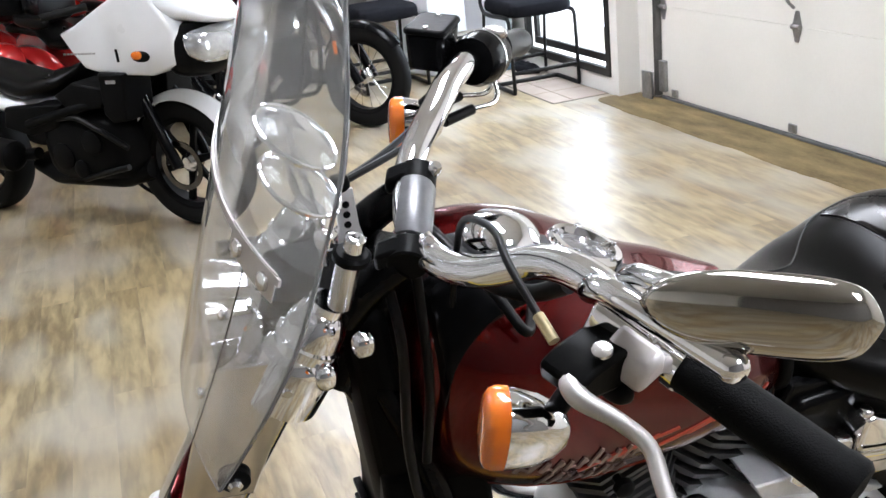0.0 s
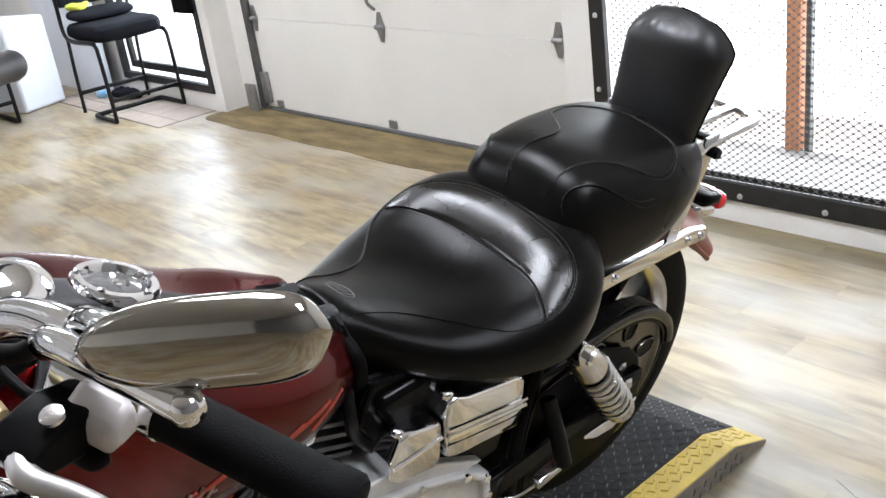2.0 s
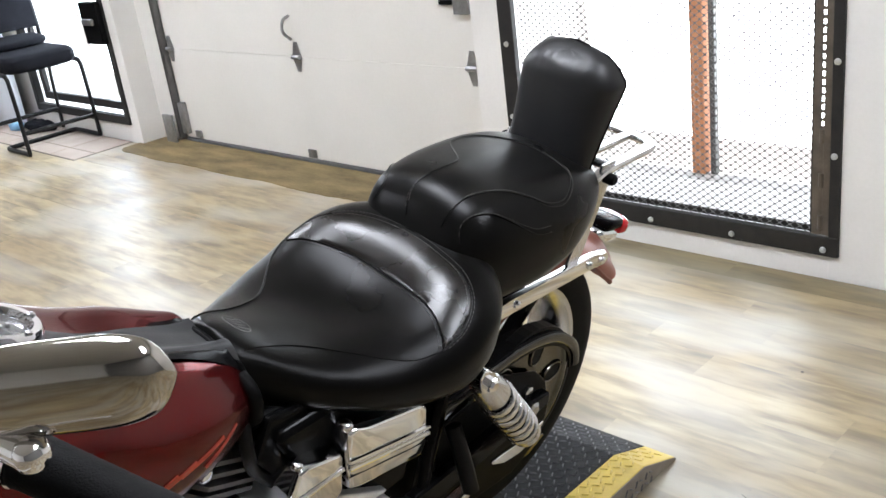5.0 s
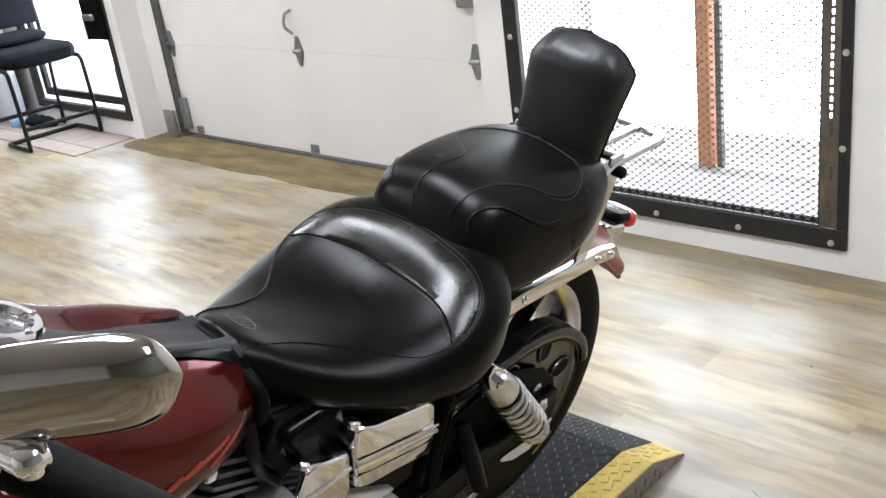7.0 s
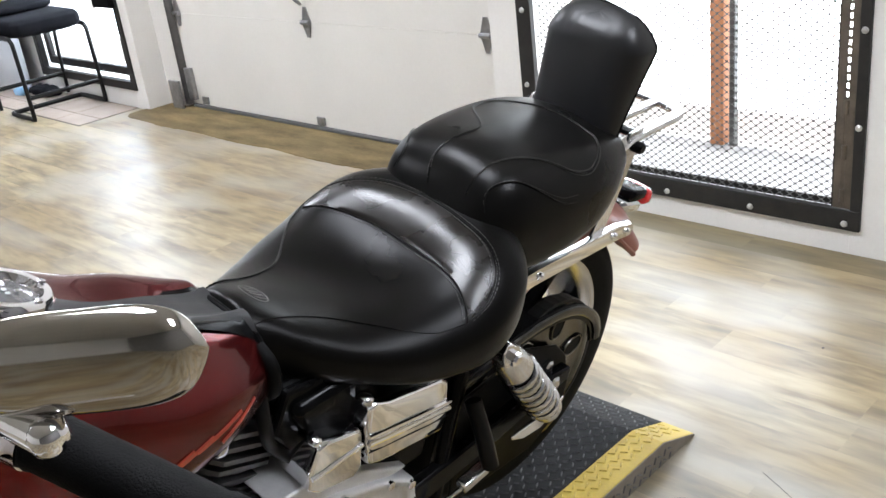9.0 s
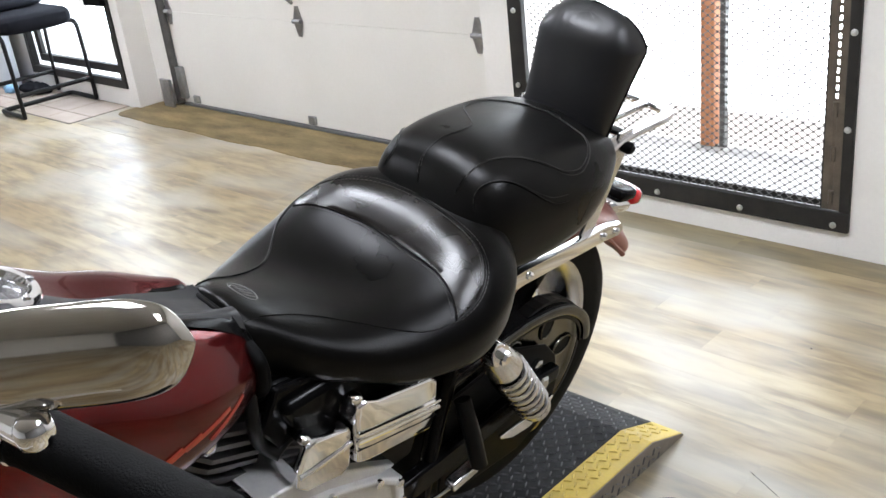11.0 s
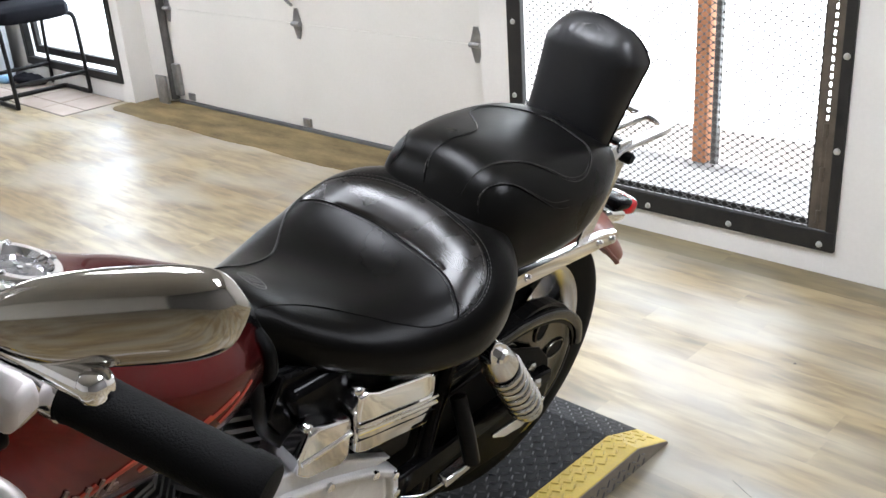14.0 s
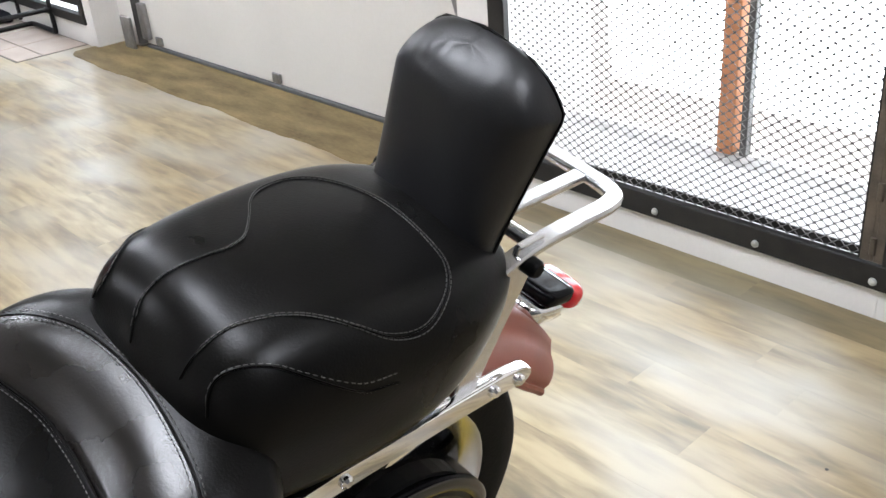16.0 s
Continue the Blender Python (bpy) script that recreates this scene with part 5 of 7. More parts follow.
# frame tubes
for s in (1, -1):
    part("frame_tube", tube([(s * 0.035, -1.235, 0.90), (s * 0.10, -1.17, 0.70), (s * 0.12, -1.12, 0.40), (s * 0.12, -1.02, 0.19), (s * 0.12, -0.60, 0.165), (s * 0.12, -0.40, 0.22), (s * 0.11, -0.33, 0.45), (s * 0.10, -0.27, 0.66)], 0.016), M_BLACKGLOSS, bike, "black steel frame tube")
    part("seat_rail", tube([(s * 0.03, -1.20, 0.86), (s * 0.06, -0.80, 0.72), (s * 0.09, -0.60, 0.70), (s * 0.098, -0.30, 0.668), (s * 0.098, -0.10, 0.672)], 0.014), M_BLACKGLOSS, bike)
part("steering_neck", rod((0, -1.18, 1.02), (0, -1.265, 0.86), 0.036), M_BLACKGLOSS, bike, "black steering neck")
part("neck_gusset", prism([(-1.27, 0.86), (-1.18, 1.02), (-1.05, 0.90), (-1.12, 0.74), (-1.20, 0.70)], lambda u, v, w: (-0.03 + w, u, v), 0.06), M_BLACKGLOSS, bike, smooth=False, bevel=0.01)

# pegs and stand
peg = part("passenger_peg", tube([(0.135, -0.300, 0.50), (0.165, -0.300, 0.44), (0.185, -0.298, 0.385)], 0.015), M_RUBBER, bike, "black folded passenger peg with a bright end")
part("peg_end", rings([[V(0.168, -0.352 + t, 0.362 + t * 0.10) + V(x, 0, z) for x, z in ((-0.012, -0.007), (0.012, -0.010), (0.012, 0.008), (-0.012, 0.010))] for t in (0.0, 0.03, 0.062)]), M_CHROME_DULL, peg, bevel=0.004)
part("peg_link", tube([(0.125, -0.42, 0.335), (0.15, -0.38, 0.332), (0.165, -0.34, 0.350)], 0.004), M_CHROME_DULL, peg)
part("rider_peg", rod((0.15, -0.86, 0.235), (0.31, -0.87, 0.240), 0.019), M_RUBBER, bike, "black rubber rider peg")
stand = part("side_stand", tube([(0.13, -0.62, 0.20), (0.20, -0.72, 0.10), (0.245, -0.80, 0.012)], 0.013), M_BLACKSATIN, bike, "black steel side stand")
for s in (-1,):
    part("exhaust_pipe", tube([(-0.05, -0.95, 0.62), (-0.14, -1.0, 0.50), (-0.17, -0.95, 0.36), (-0.18, -0.70, 0.26), (-0.19, -0.30, 0.25), (-0.20, 0.30, 0.27)], lambda t: 0.022 + 0.022 * max(0.0, min(1.0, (t - 0.55) * 8)), 16), M_CHROME, bike, "chrome exhaust pipe")

# ---- front end, turned to the right about the steering head ----
STEM = V(0, -1.205, 0)
ANG = radians(10)


def S(x, y, z):
    """From straight-ahead steering coordinates, y from the steering head, to the turned front."""
    return V(x * math.cos(ANG) + y * math.sin(ANG), STEM.y - x * math.sin(ANG) + y * math.cos(ANG), z)


def fork_y(z):
    return -0.048 - (1.06 - z) * 0.53


for s in (1, -1):
    top = S(s * 0.098, fork_y(1.035), 1.035)
    low = S(s * 0.098, fork_y(0.58), 0.58)
    leg = part("fork_tube", rod(low, top, 0.0205, 20), M_CHROME, bike, "chrome fork tube")
    part("fork_slider", lathe(((0, 0.031), (0.30, 0.031), (0.305, 0.026)), S(s * 0.098, fork_y(0.30), 0.30), S(s * 0.098, fork_y(0.6), 0.6) - S(s * 0.098, fork_y(0.30), 0.30), 20), M_ALU, leg, "grey fork slider")
    axis = (top - low).normalized()
    base = S(s * 0.098, fork_y(0.915), 0.915)
    part("fork_cover", lathe(((0, 0.038), (0.004, 0.042), (0.062, 0.043), (0.070, 0.039), (0.074, 0.0345), (0.080, 0.0345), (0.082, 0.037), (0.088, 0.037), (0.090, 0.0335), (0.110, 0.031), (0.124, 0.024), (0.131, 0.012), (0.133, 0.003)), base, axis, 32), M_CHROME, leg, "domed chrome fork cover")
    part("cover_lug", blob(base + axis * 0.055 + V(s * 0.036, 0.018, 0), (0.013, 0, 0), (0, 0.013, 0), (0, 0, 0.015), 2.4), M_CHROME, leg, "chrome cap nut")
part("lower_clamp", rings([[S(x, -0.045 + dy + y, z) for x, y in ((-0.085, -0.02), (-0.07, -0.035), (0.07, -0.035), (0.085, -0.02), (0.085, 0.01), (0.05, 0.055), (-0.05, 0.055), (-0.085, 0.01))] for z, dy in ((0.865, -0.09), (0.90, -0.07))]), M_BLACKGLOSS, bike, "black lower fork clamp", bevel=0.006)
clamp = part("upper_clamp", rings([[S(x, -0.035 + dy + y, z) for x, y in ((-0.062, -0.03), (-0.05, -0.055), (0.05, -0.055), (0.062, -0.03), (0.062, 0.012), (0.04, 0.05), (-0.04, 0.05), (-0.062, 0.012))] for z, dy in ((0.985, -0.045), (1.008, -0.035))]), M_BLACKGLOSS, bike, "black upper fork clamp", bevel=0.006)
part("cap_post", rod((0.108, -1.263, 1.098), (0.102, -1.276, 1.040), 0.0125, 16), M_CHROME_DULL, clamp, "polished spacer post")
part("post_collar", lathe(((0, 0.019), (0.006, 0.0195), (0.009, 0.016)), (0.110, -1.262, 1.097), (0.1, 0.2, 1), 20), M_BLACKSATIN, clamp, "black collar plate")
part("post_screw", lathe(((0, 0.0105), (0.016, 0.0105), (0.018, 0.008), (0.018, 0.004), (0.013, 0.004), (0.013, 0.0005)), (0.112, -1.260, 1.106), (0.1, 0.2, 1), 18), M_CHROME, clamp, "chrome socket screw")
part("neck_bolt", blob((0.138, -1.264, 1.012), (0.012, 0, 0), (0, 0.012, 0), (0, 0, 0.014), 2.4), M_CHROME, clamp, "chrome cap nut")

# black regulator with ribs and a cover before the frame tubes
reg = part("front_frame_cover", rings([[(x, y, z) for x, y in ((-0.085 * k, -1.180), (-0.060 * k, -1.235), (0.075 * k, -1.235), (0.105 * k, -1.180), (0.105 * k, -1.10), (-0.085 * k, -1.10))] for z, k in ((0.30, 0.9), (0.36, 1.0), (0.66, 1.0), (0.73, 0.8))]), M_BLACKSATIN, bike, "black frame cover before the engine", bevel=0.01, angle=35)
for k in range(9):
    part("rib", box(-0.055, 0.075, -1.247, -1.2355, 0.37 + 0.03 * k, 0.378 + 0.03 * k), M_BLACKSATIN, reg, bevel=0.002)
part("frame_neck", rings([[(x * k, y + 0.10 * (0.86 - z), z) for x, y in ((-0.055, -1.235), (-0.035, -1.258), (0.040, -1.258), (0.064, -1.235), (0.064, -1.200), (-0.055, -1.200))] for z, k in ((0.60, 0.95), (0.72, 1.0), (0.88, 0.95), (0.97, 0.75))]), M_BLACKSATIN, bike, "black frame neck behind the fork", bevel=0.012, angle=40)
# handlebar, from the right end to the left end
BAR = [(-0.275, -0.900, 1.116), (-0.235, -0.946, 1.131), (-0.189, -0.998, 1.147), (-0.112, -1.066, 1.162), (-0.060, -1.110, 1.148), (-0.020, -1.150, 1.122), (0.022, -1.172, 1.108), (0.072, -1.188, 1.096), (0.125, -1.186, 1.090), (0.180, -1.162, 1.100), (0.235, -1.122, 1.136), (0.295, -1.104, 1.152), (0.36, -1.098, 1.153), (0.42, -1.090, 1.149), (0.525, -1.046, 1.132)]
bar = part("handlebar", tube(BAR, lambda t: 0.0163 if 0.08 < t < 0.83 else 0.0125, 20, per=6), M_CHROME, bike, "chrome pullback handlebar")
cd = V(0.9, -0.42, -0.24).normalized()


def oriented(origin, along, up=(0, 0, 1)):
    """Axes along, across and up at a place."""
    a = V(along).normalized()
    c = V(up).cross(a).normalized()
    u = a.cross(c)
    return lambda p, q, r: V(origin) + a * p + c * q + u * r


P = oriented(V(0.062, -1.181, 1.100), cd)
clampb = part("bar_clamp", rings([[P(x, r * math.cos(q) * 1.0, r * math.sin(q) + 0.002) for q in (radians(-15 + 12 * k) for k in range(13))] + [P(x, 0.0168 * math.cos(q), 0.0168 * math.sin(q) + 0.002) for q in (radians(129 - 12 * k) for k in range(13))] for x, r in ((-0.036, 0.0205), (-0.033, 0.022), (0.040, 0.022), (0.043, 0.0205))]), M_CAPGREY, bike, "grey clamp cap over the handlebar", angle=35)
for x in (-0.050, 0.058):
    part("clamp_ring", lathe(((-0.014, 0.019), (-0.012, 0.0212), (0.012, 0.0212), (0.014, 0.019)), P(x, 0, 0), cd, 20), M_BLACKSATIN, clampb, "black clamp ring")
    part("clamp_ear", rings([[P(x + q, y, z) for y, z in ((-0.033, -0.010), (-0.033, 0.008), (-0.015, 0.018), (0.002, 0.020), (0.002, -0.016))] for q in (-0.012, 0.012)]), M_BLACKSATIN, clampb, bevel=0.004)
    part("clamp_bolt", lathe(((0, 0.0075), (0.008, 0.0075), (0.011, 0.005)), P(x, 0.018, 0.014), P(0, 0.5, 1) - P(0, 0, 0), 10), M_CHROME, clampb)
for top, foot in ((P(-0.050, -0.006, -0.008), V(-0.058, -1.228, 1.000)), (P(0.058, -0.006, -0.008), V(0.066, -1.262, 0.998))):
    part("riser", tube([top, top.lerp(foot, 0.5) + V(0, -0.004, 0.004), foot], lambda t: 0.0185 + 0.003 * t, 16), M_BLACKGLOSS, clampb, "black handlebar riser")
    part("riser_bolt", lathe(((0, 0.009), (0.010, 0.008), (0.013, 0.004)), foot + V(0.022, -0.006, 0.03), (0.7, -0.4, 0.6), 10), M_CHROME, clampb)

# grips
ga, gb = V(0.420, -1.0885, 1.1487), V(0.532, -1.0435, 1.131)
grip = part("left_grip", lathe(((-0.004, 0.0190), (0.0, 0.0205), (0.004, 0.0195), (0.02, 0.0193), (0.118, 0.0193), (0.122, 0.0206), (0.134, 0.0206), (0.138, 0.0175), (0.140, 0.004)), ga, gb - ga, 30), M_GRIP, bike, "black foam rubber grip")
ra, rb = V(-0.222, -0.961, 1.136), V(-0.275, -0.900, 1.116)
part("right_grip", lathe(((0, 0.0215), (0.006, 0.019), (0.055, 0.0185), (0.068, 0.0195), (0.076, 0.018), (0.080, 0.012), (0.082, 0.003)), ra, rb - ra, 24), M_CONSOLE, bike, "grey-black right grip")
# right controls
h0 = V(-0.158, -1.026, 1.153)
hs = part("throttle_housing", lathe(((0, 0.019), (0.004, 0.029), (0.018, 0.0335), (0.034, 0.034), (0.046, 0.0335), (0.052, 0.030), (0.064, 0.0295), (0.072, 0.027), (0.076, 0.021)), h0, rb - h0, 28), M_BLACKGLOSS, bike, "gloss black throttle and switch housing")
part("housing_band", lathe(((0, 0.0347), (0.0035, 0.0347)), h0 + (rb - h0).normalized() * 0.034, rb - h0, 28), M_CHROME_DULL, hs, "bright band")
part("switch_block", blob(h0 + (rb - h0).normalized() * 0.060 + V(0.004, 0.006, 0.030), (0.012, 0.004, 0), (0, 0.012, 0), (0, 0, 0.008), 3), M_STRAP, hs, "grey rocker switch")
Q = oriented((-0.196, -1.060, 1.170), (-0.75, 0.62, -0.05))
mc = part("brake_reservoir", rings([[Q(x * k, y * k, z) for x, y in ((-0.034, -0.020), (-0.028, -0.025), (0.028, -0.025), (0.034, -0.020), (0.034, 0.020), (0.028, 0.025), (-0.028, 0.025), (-0.034, 0.020))] for z, k in ((-0.026, 0.90), (0.012, 1.0), (0.019, 1.0))]), M_BLACKGLOSS, bike, "black brake fluid reservoir", bevel=0.003)
part("reservoir_lid", rings([[Q(x * k, y * k, z) for x, y in ((-0.036, -0.022), (-0.030, -0.027), (0.030, -0.027), (0.036, -0.022), (0.036, 0.022), (0.030, 0.027), (-0.030, 0.027), (-0.036, 0.022))] for z, k in ((0.0195, 1.0), (0.024, 1.0), (0.027, 0.93))]), M_BLACKSATIN, mc, bevel=0.002)
for x in (-0.026, 0.026):
    part("lid_screw", lathe(((0, 0.004), (0.002, 0.0035)), Q(x, 0.0, 0.027), (0, 0, 1), 8), M_CHROME_DULL, mc)
part("brake_lever", tube([Q(0.032, -0.012, -0.012), (-0.262, -1.035, 1.145), (-0.290, -0.98, 1.132), (-0.330, -0.92, 1.115)], 0.006), M_CHROME, mc, "chrome brake lever")
for k, dx in enumerate((0.0, -0.042)):
    e0, e1 = V(-0.142 + dx, -1.030, 1.098), V(-0.120 + dx, -1.075, 1.100)
    part("throttle_elbow", tube([V(-0.200 + dx * 0.3, -0.985, 1.118), V(-0.185 + dx * 0.4, -0.978, 1.098), V(-0.168 + dx * 0.7, -0.990, 1.088), e0], 0.0035, 10), M_CHROME, hs)
    part("cable_sleeve", rod(e0, e1, 0.0068), M_RUBBER, hs, "black cable sleeve")
    part("throttle_cable", tube([e1, e1.lerp(V(-0.016, -1.233, 1.108), 0.5) + V(0, 0, -0.002 - 0.005 * k), V(-0.016 - 0.006 * k, -1.233, 1.108 - 0.004 * k)], 0.0042, 8), M_RUBBER, hs, "black throttle cable")
part("cable_clip", blob((-0.014, -1.236, 1.107), (0.010, 0, 0), (0, 0.010, 0), (0, 0, 0.012), 3), M_BLACKSATIN, hs)

# left controls
pc = oriented((0.394, -1.156, 1.160), (0.92, 0.30, 0))
perch = part("clutch_perch", rings([[pc(x, y, z) for y, z in ((-0.034, -0.012), (-0.036, 0.004), (-0.02, 0.011), (0.008, 0.014), (0.030, 0.006), (0.030, -0.018), (0.01, -0.022))] for x in (-0.023, -0.019, 0.015, 0.019)]), M_BLACKSATIN, bike, "black clutch lever perch", bevel=0.004)
part("pivot_screw", lathe(((0, 0.0078), (0.003, 0.0078), (0.004, 0.0055)), (0.407, -1.158, 1.179), (0.10, -0.25, 1), 16), M_STRAP, perch, "bright pivot screw")
part("clutch_lever", tube([(0.388, -1.160, 1.158), (0.402, -1.180, 1.158), (0.424, -1.184, 1.158), (0.450, -1.168, 1.154), (0.476, -1.158, 1.149), (0.505, -1.164, 1.141), (0.538, -1.170, 1.131), (0.565, -1.164, 1.120)], lambda t: 0.0062 + 0.0026 * math.exp(-((t - 0.22) / 0.14) ** 2), 12), M_LEVER, perch, "polished clutch lever")
sw = part("switch_housing", rings([[oriented((0.395, -1.098, 1.152), gb - ga)(x, y, z) for y, z in ((-0.024, -0.030), (-0.032, 0.0), (-0.022, 0.022), (0.0, 0.030), (0.022, 0.022), (0.026, 0.0), (0.018, -0.028))] for x in (-0.055, -0.048, -0.006, 0.002)]), M_CHROME, bike, "chrome switch housing", bevel=0.004)
part("switch_face", rings([[oriented((0.408, -1.122, 1.160), gb - ga)(x, y, z) for y, z in ((-0.020, -0.016), (-0.018, 0.006), (0.004, 0.018), (0.012, -0.01))] for x in (-0.028, 0.014)]), M_STRAPEDGE, sw, "pale bright switch face", bevel=0.006)
part("switch_button", blob((0.395, -1.142, 1.134), (0.022, 0.004, 0), (0, 0.010, 0), (0, 0, 0.010), 3), M_BLACKSATIN, sw)
part("grip_collar", lathe(((0, 0.0215), (0.010, 0.0215)), ga - (gb - ga).normalized() * 0.013, gb - ga, 24), M_CHROME, sw)
part("bracket_tube", tube([(0.334, -1.128, 1.170), (0.350, -1.134, 1.190), (0.378, -1.132, 1.202), (0.43, -1.122, 1.208), (0.486, -1.110, 1.213)], lambda t: 0.0112 * min(1.0, 0.55 + 3.5 * t), 16), M_CHROME, sw, "chrome bracket tube")
part("tube_end", blob((0.486, -1.110, 1.213), (0.0112, 0, 0), (0, 0.0112, 0), (0, 0, 0.0112), 2.2, 16, 10), M_CHROME, sw)
# mirror
ma, mb = V(0.432, -1.132, 1.243), V(0.540, -1.030, 1.262)
mx = (mb - ma).normalized()
mt = V(0.62, -0.66, 0.10)
mt = (mt - mx * mt.dot(mx)).normalized()
mu = mx.cross(mt)
mu = mu if mu.z > 0 else -mu
mc0 = (ma + mb) / 2 - mx * 0.015 - mu * 0.006
loops = []
for k in range(21):
    t = -1 + 2 * k / 20
    prof = (1 - abs(t) ** 5.0) ** 0.5 if t > 0 else (1 - abs(t) ** 2.2) ** 0.55
    hgt, thk = 0.0295 * max(prof, 0.03), 0.019 * max(prof, 0.04)
    r = []
    for i in range(28):
        a = i * math.tau / 28
        ca, sa = math.cos(a), math.sin(a)
        r.append(mc0 + mx * (0.076 * t) + mu * (hgt * math.copysign(abs(ca) ** 0.75, ca) + 0.004 * t) + mt * (thk * (math.copysign(abs(sa) ** 0.9, sa) if sa > 0 else sa * 0.35)))
    loops.append(r)
mirror = part("mirror", rings(loops), M_SHELL, bike, "chrome rear-view mirror shell", angle=70, subsurf=1)
part("mirror_stem", tube([(0.352, -1.118, 1.182), (0.375, -1.118, 1.214), (0.412, -1.118, 1.232), (0.448, -1.110, 1.240)], 0.0085, 12), M_CHROME, mirror, "chrome mirror stem")
part("stem_nut", lathe(((0, 0.013), (0.016, 0.013)), (0.348, -1.119, 1.168), (0.2, 0, 1), 6), M_CHROME, mirror, smooth=False)


def signal(c, fwd, parent, s):
    """A bullet turn signal with an amber lens on its front."""
    f = V(fwd).normalized()
    pos = oriented(c, f)
    body = part("turn_signal", rings([[pos(x, 0.027 * k * math.copysign(abs(math.cos(a)) ** 0.8, math.cos(a)), 0.034 * k * math.copysign(abs(math.sin(a)) ** 0.8, math.sin(a))) for a in (j * math.tau / 24 for j in range(24))] for x, k in ((-0.046, 0.18), (-0.043, 0.40), (-0.034, 0.66), (-0.018, 0.88), (0.0, 0.98), (0.006, 1.0))]), M_CHROME, parent, "chrome turn signal with an amber lens", angle=60)
    part("amber_lens", rings([[pos(x, 0.027 * k * math.copysign(abs(math.cos(a)) ** 0.8, math.cos(a)), 0.0345 * k * math.copysign(abs(math.sin(a)) ** 0.8, math.sin(a))) for a in (j * math.tau / 24 for j in range(24))] for x, k in ((0.0065, 1.02), (0.016, 1.02), (0.021, 0.95), (0.024, 0.80), (0.025, 0.4))]), M_AMBER, body, "amber lens", angle=50)
    return body


sg = signal((0.366, -1.208, 1.084), (-0.30, -0.92, 0.12), bike, 1)
part("signal_stem", tube([(0.376, -1.185, 1.085), (0.366, -1.160, 1.105), (0.368, -1.135, 1.130)], 0.009, 10), M_BLACKSATIN, sg)
sg = signal((-0.204, -1.094, 1.062), (-0.25, -0.95, 0.05), bike, -1)
part("signal_stem", tube([(-0.200, -1.075, 1.085), (-0.185, -1.050, 1.115), (-0.175, -1.030, 1.150)], 0.009, 10), M_BLACKSATIN, sg)

# clutch cable
cab = part("clutch_cable", tube([(0.345, -1.178, 1.172), (0.290, -1.178, 1.184), (0.235, -1.168, 1.182), (0.165, -1.165, 1.150), (0.105, -1.150, 1.075), (0.09, -1.150, 0.98), (0.11, -1.16, 0.80)], 0.0036, 10), M_RUBBER, bike, "black clutch cable")
part("ferrule", rod((0.368, -1.176, 1.164), (0.344, -1.178, 1.172), 0.0048, 12), M_BRASS, cab, "brass cable ferrule")
for q in ([(0.075, -1.222, 1.06), (0.118, -1.218, 0.98), (0.128, -1.22, 0.84), (0.12, -1.20, 0.70), (0.11, -1.16, 0.55)], [(0.075, -1.15, 1.06), (0.13, -1.12, 1.03), (0.17, -1.10, 1.0), (0.12, -1.07, 0.99)], [(0.09, -1.19, 1.05), (0.12, -1.19, 0.92), (0.10, -1.19, 0.78)]):
    part("control_hose", tube(q, 0.0058, 10), M_RUBBER, bike, "black control hose")
part("wiring_loom", tube([(0.06, -1.165, 1.075), (0.14, -1.14, 1.062), (0.20, -1.115, 1.075), (0.25, -1.10, 1.115)], 0.009, 10), M_RUBBER, bike)

# windshield with its straps and lower bracket


def shield_point(u, v):
    """u across from -1 (right) to 1 (left), v from bottom 0 to top 1."""
    z = 0.905 + 0.60 * v
    half = 0.276 * (0.76 + 0.24 * math.sin(math.pi * 0.5 * min(v * 2.2, 1))) * (1 - 0.42 * max(0.0, v - 0.62) ** 1.4 * 3.4)
    x = half * u * (1 - 0.34 * max(0.0, v - 0.30) if u < 0 else 1.0)
    y = -0.139 + 0.95 * x * x + (z - 1.21) * 0.30
    return S(x, y, z)


def shield_normal(u, v):
    e = 0.01
    n = (shield_point(u + e, v) - shield_point(u - e, v)).cross(shield_point(u, v + e) - shield_point(u, v - e))
    return n.normalized()


NU, NV = 28, 22
bm = bmesh.new()
lay = []
for off in (0.0, 0.0042):
    lay.append([[bm.verts.new(shield_point(-1 + 2 * i / NU, j / NV) + shield_normal(-1 + 2 * i / NU, j / NV) * off) for i in range(NU + 1)] for j in range(NV + 1)])
for k, g in enumerate(lay):
    for j in range(NV):
        for i in range(NU):
            q = (g[j][i], g[j][i + 1], g[j + 1][i + 1], g[j + 1][i])
            bm.faces.new(q if k else q[::-1])
rim = [(j, 0) for j in range(NV)] + [(NV, i) for i in range(NU)] + [(j, NU) for j in range(NV, 0, -1)] + [(0, i) for i in range(NU, 0, -1)]
for a, b in zip(rim, rim[1:] + rim[:1]):
    bm.faces.new((lay[0][a[0]][a[1]], lay[0][b[0]][b[1]], lay[1][b[0]][b[1]], lay[1][a[0]][a[1]]))
shield = part("windshield", bm, M_SHIELD, bike, "clear acrylic windshield with polished straps", angle=60)
shield.visible_shadow = False
part("edge_trim", tube([shield_point(0.995, v / 10) + shield_normal(0.995, v / 10) * 0.002 for v in range(11)], 0.0013, 6), M_SEAL, shield, "dark windshield edge")
part("edge_trim", tube([shield_point(0.62, v / 12) + shield_normal(0.62, v / 12) * 0.001 for v in range(0, 6)], 0.0016, 6), M_BLACKSATIN, shield)
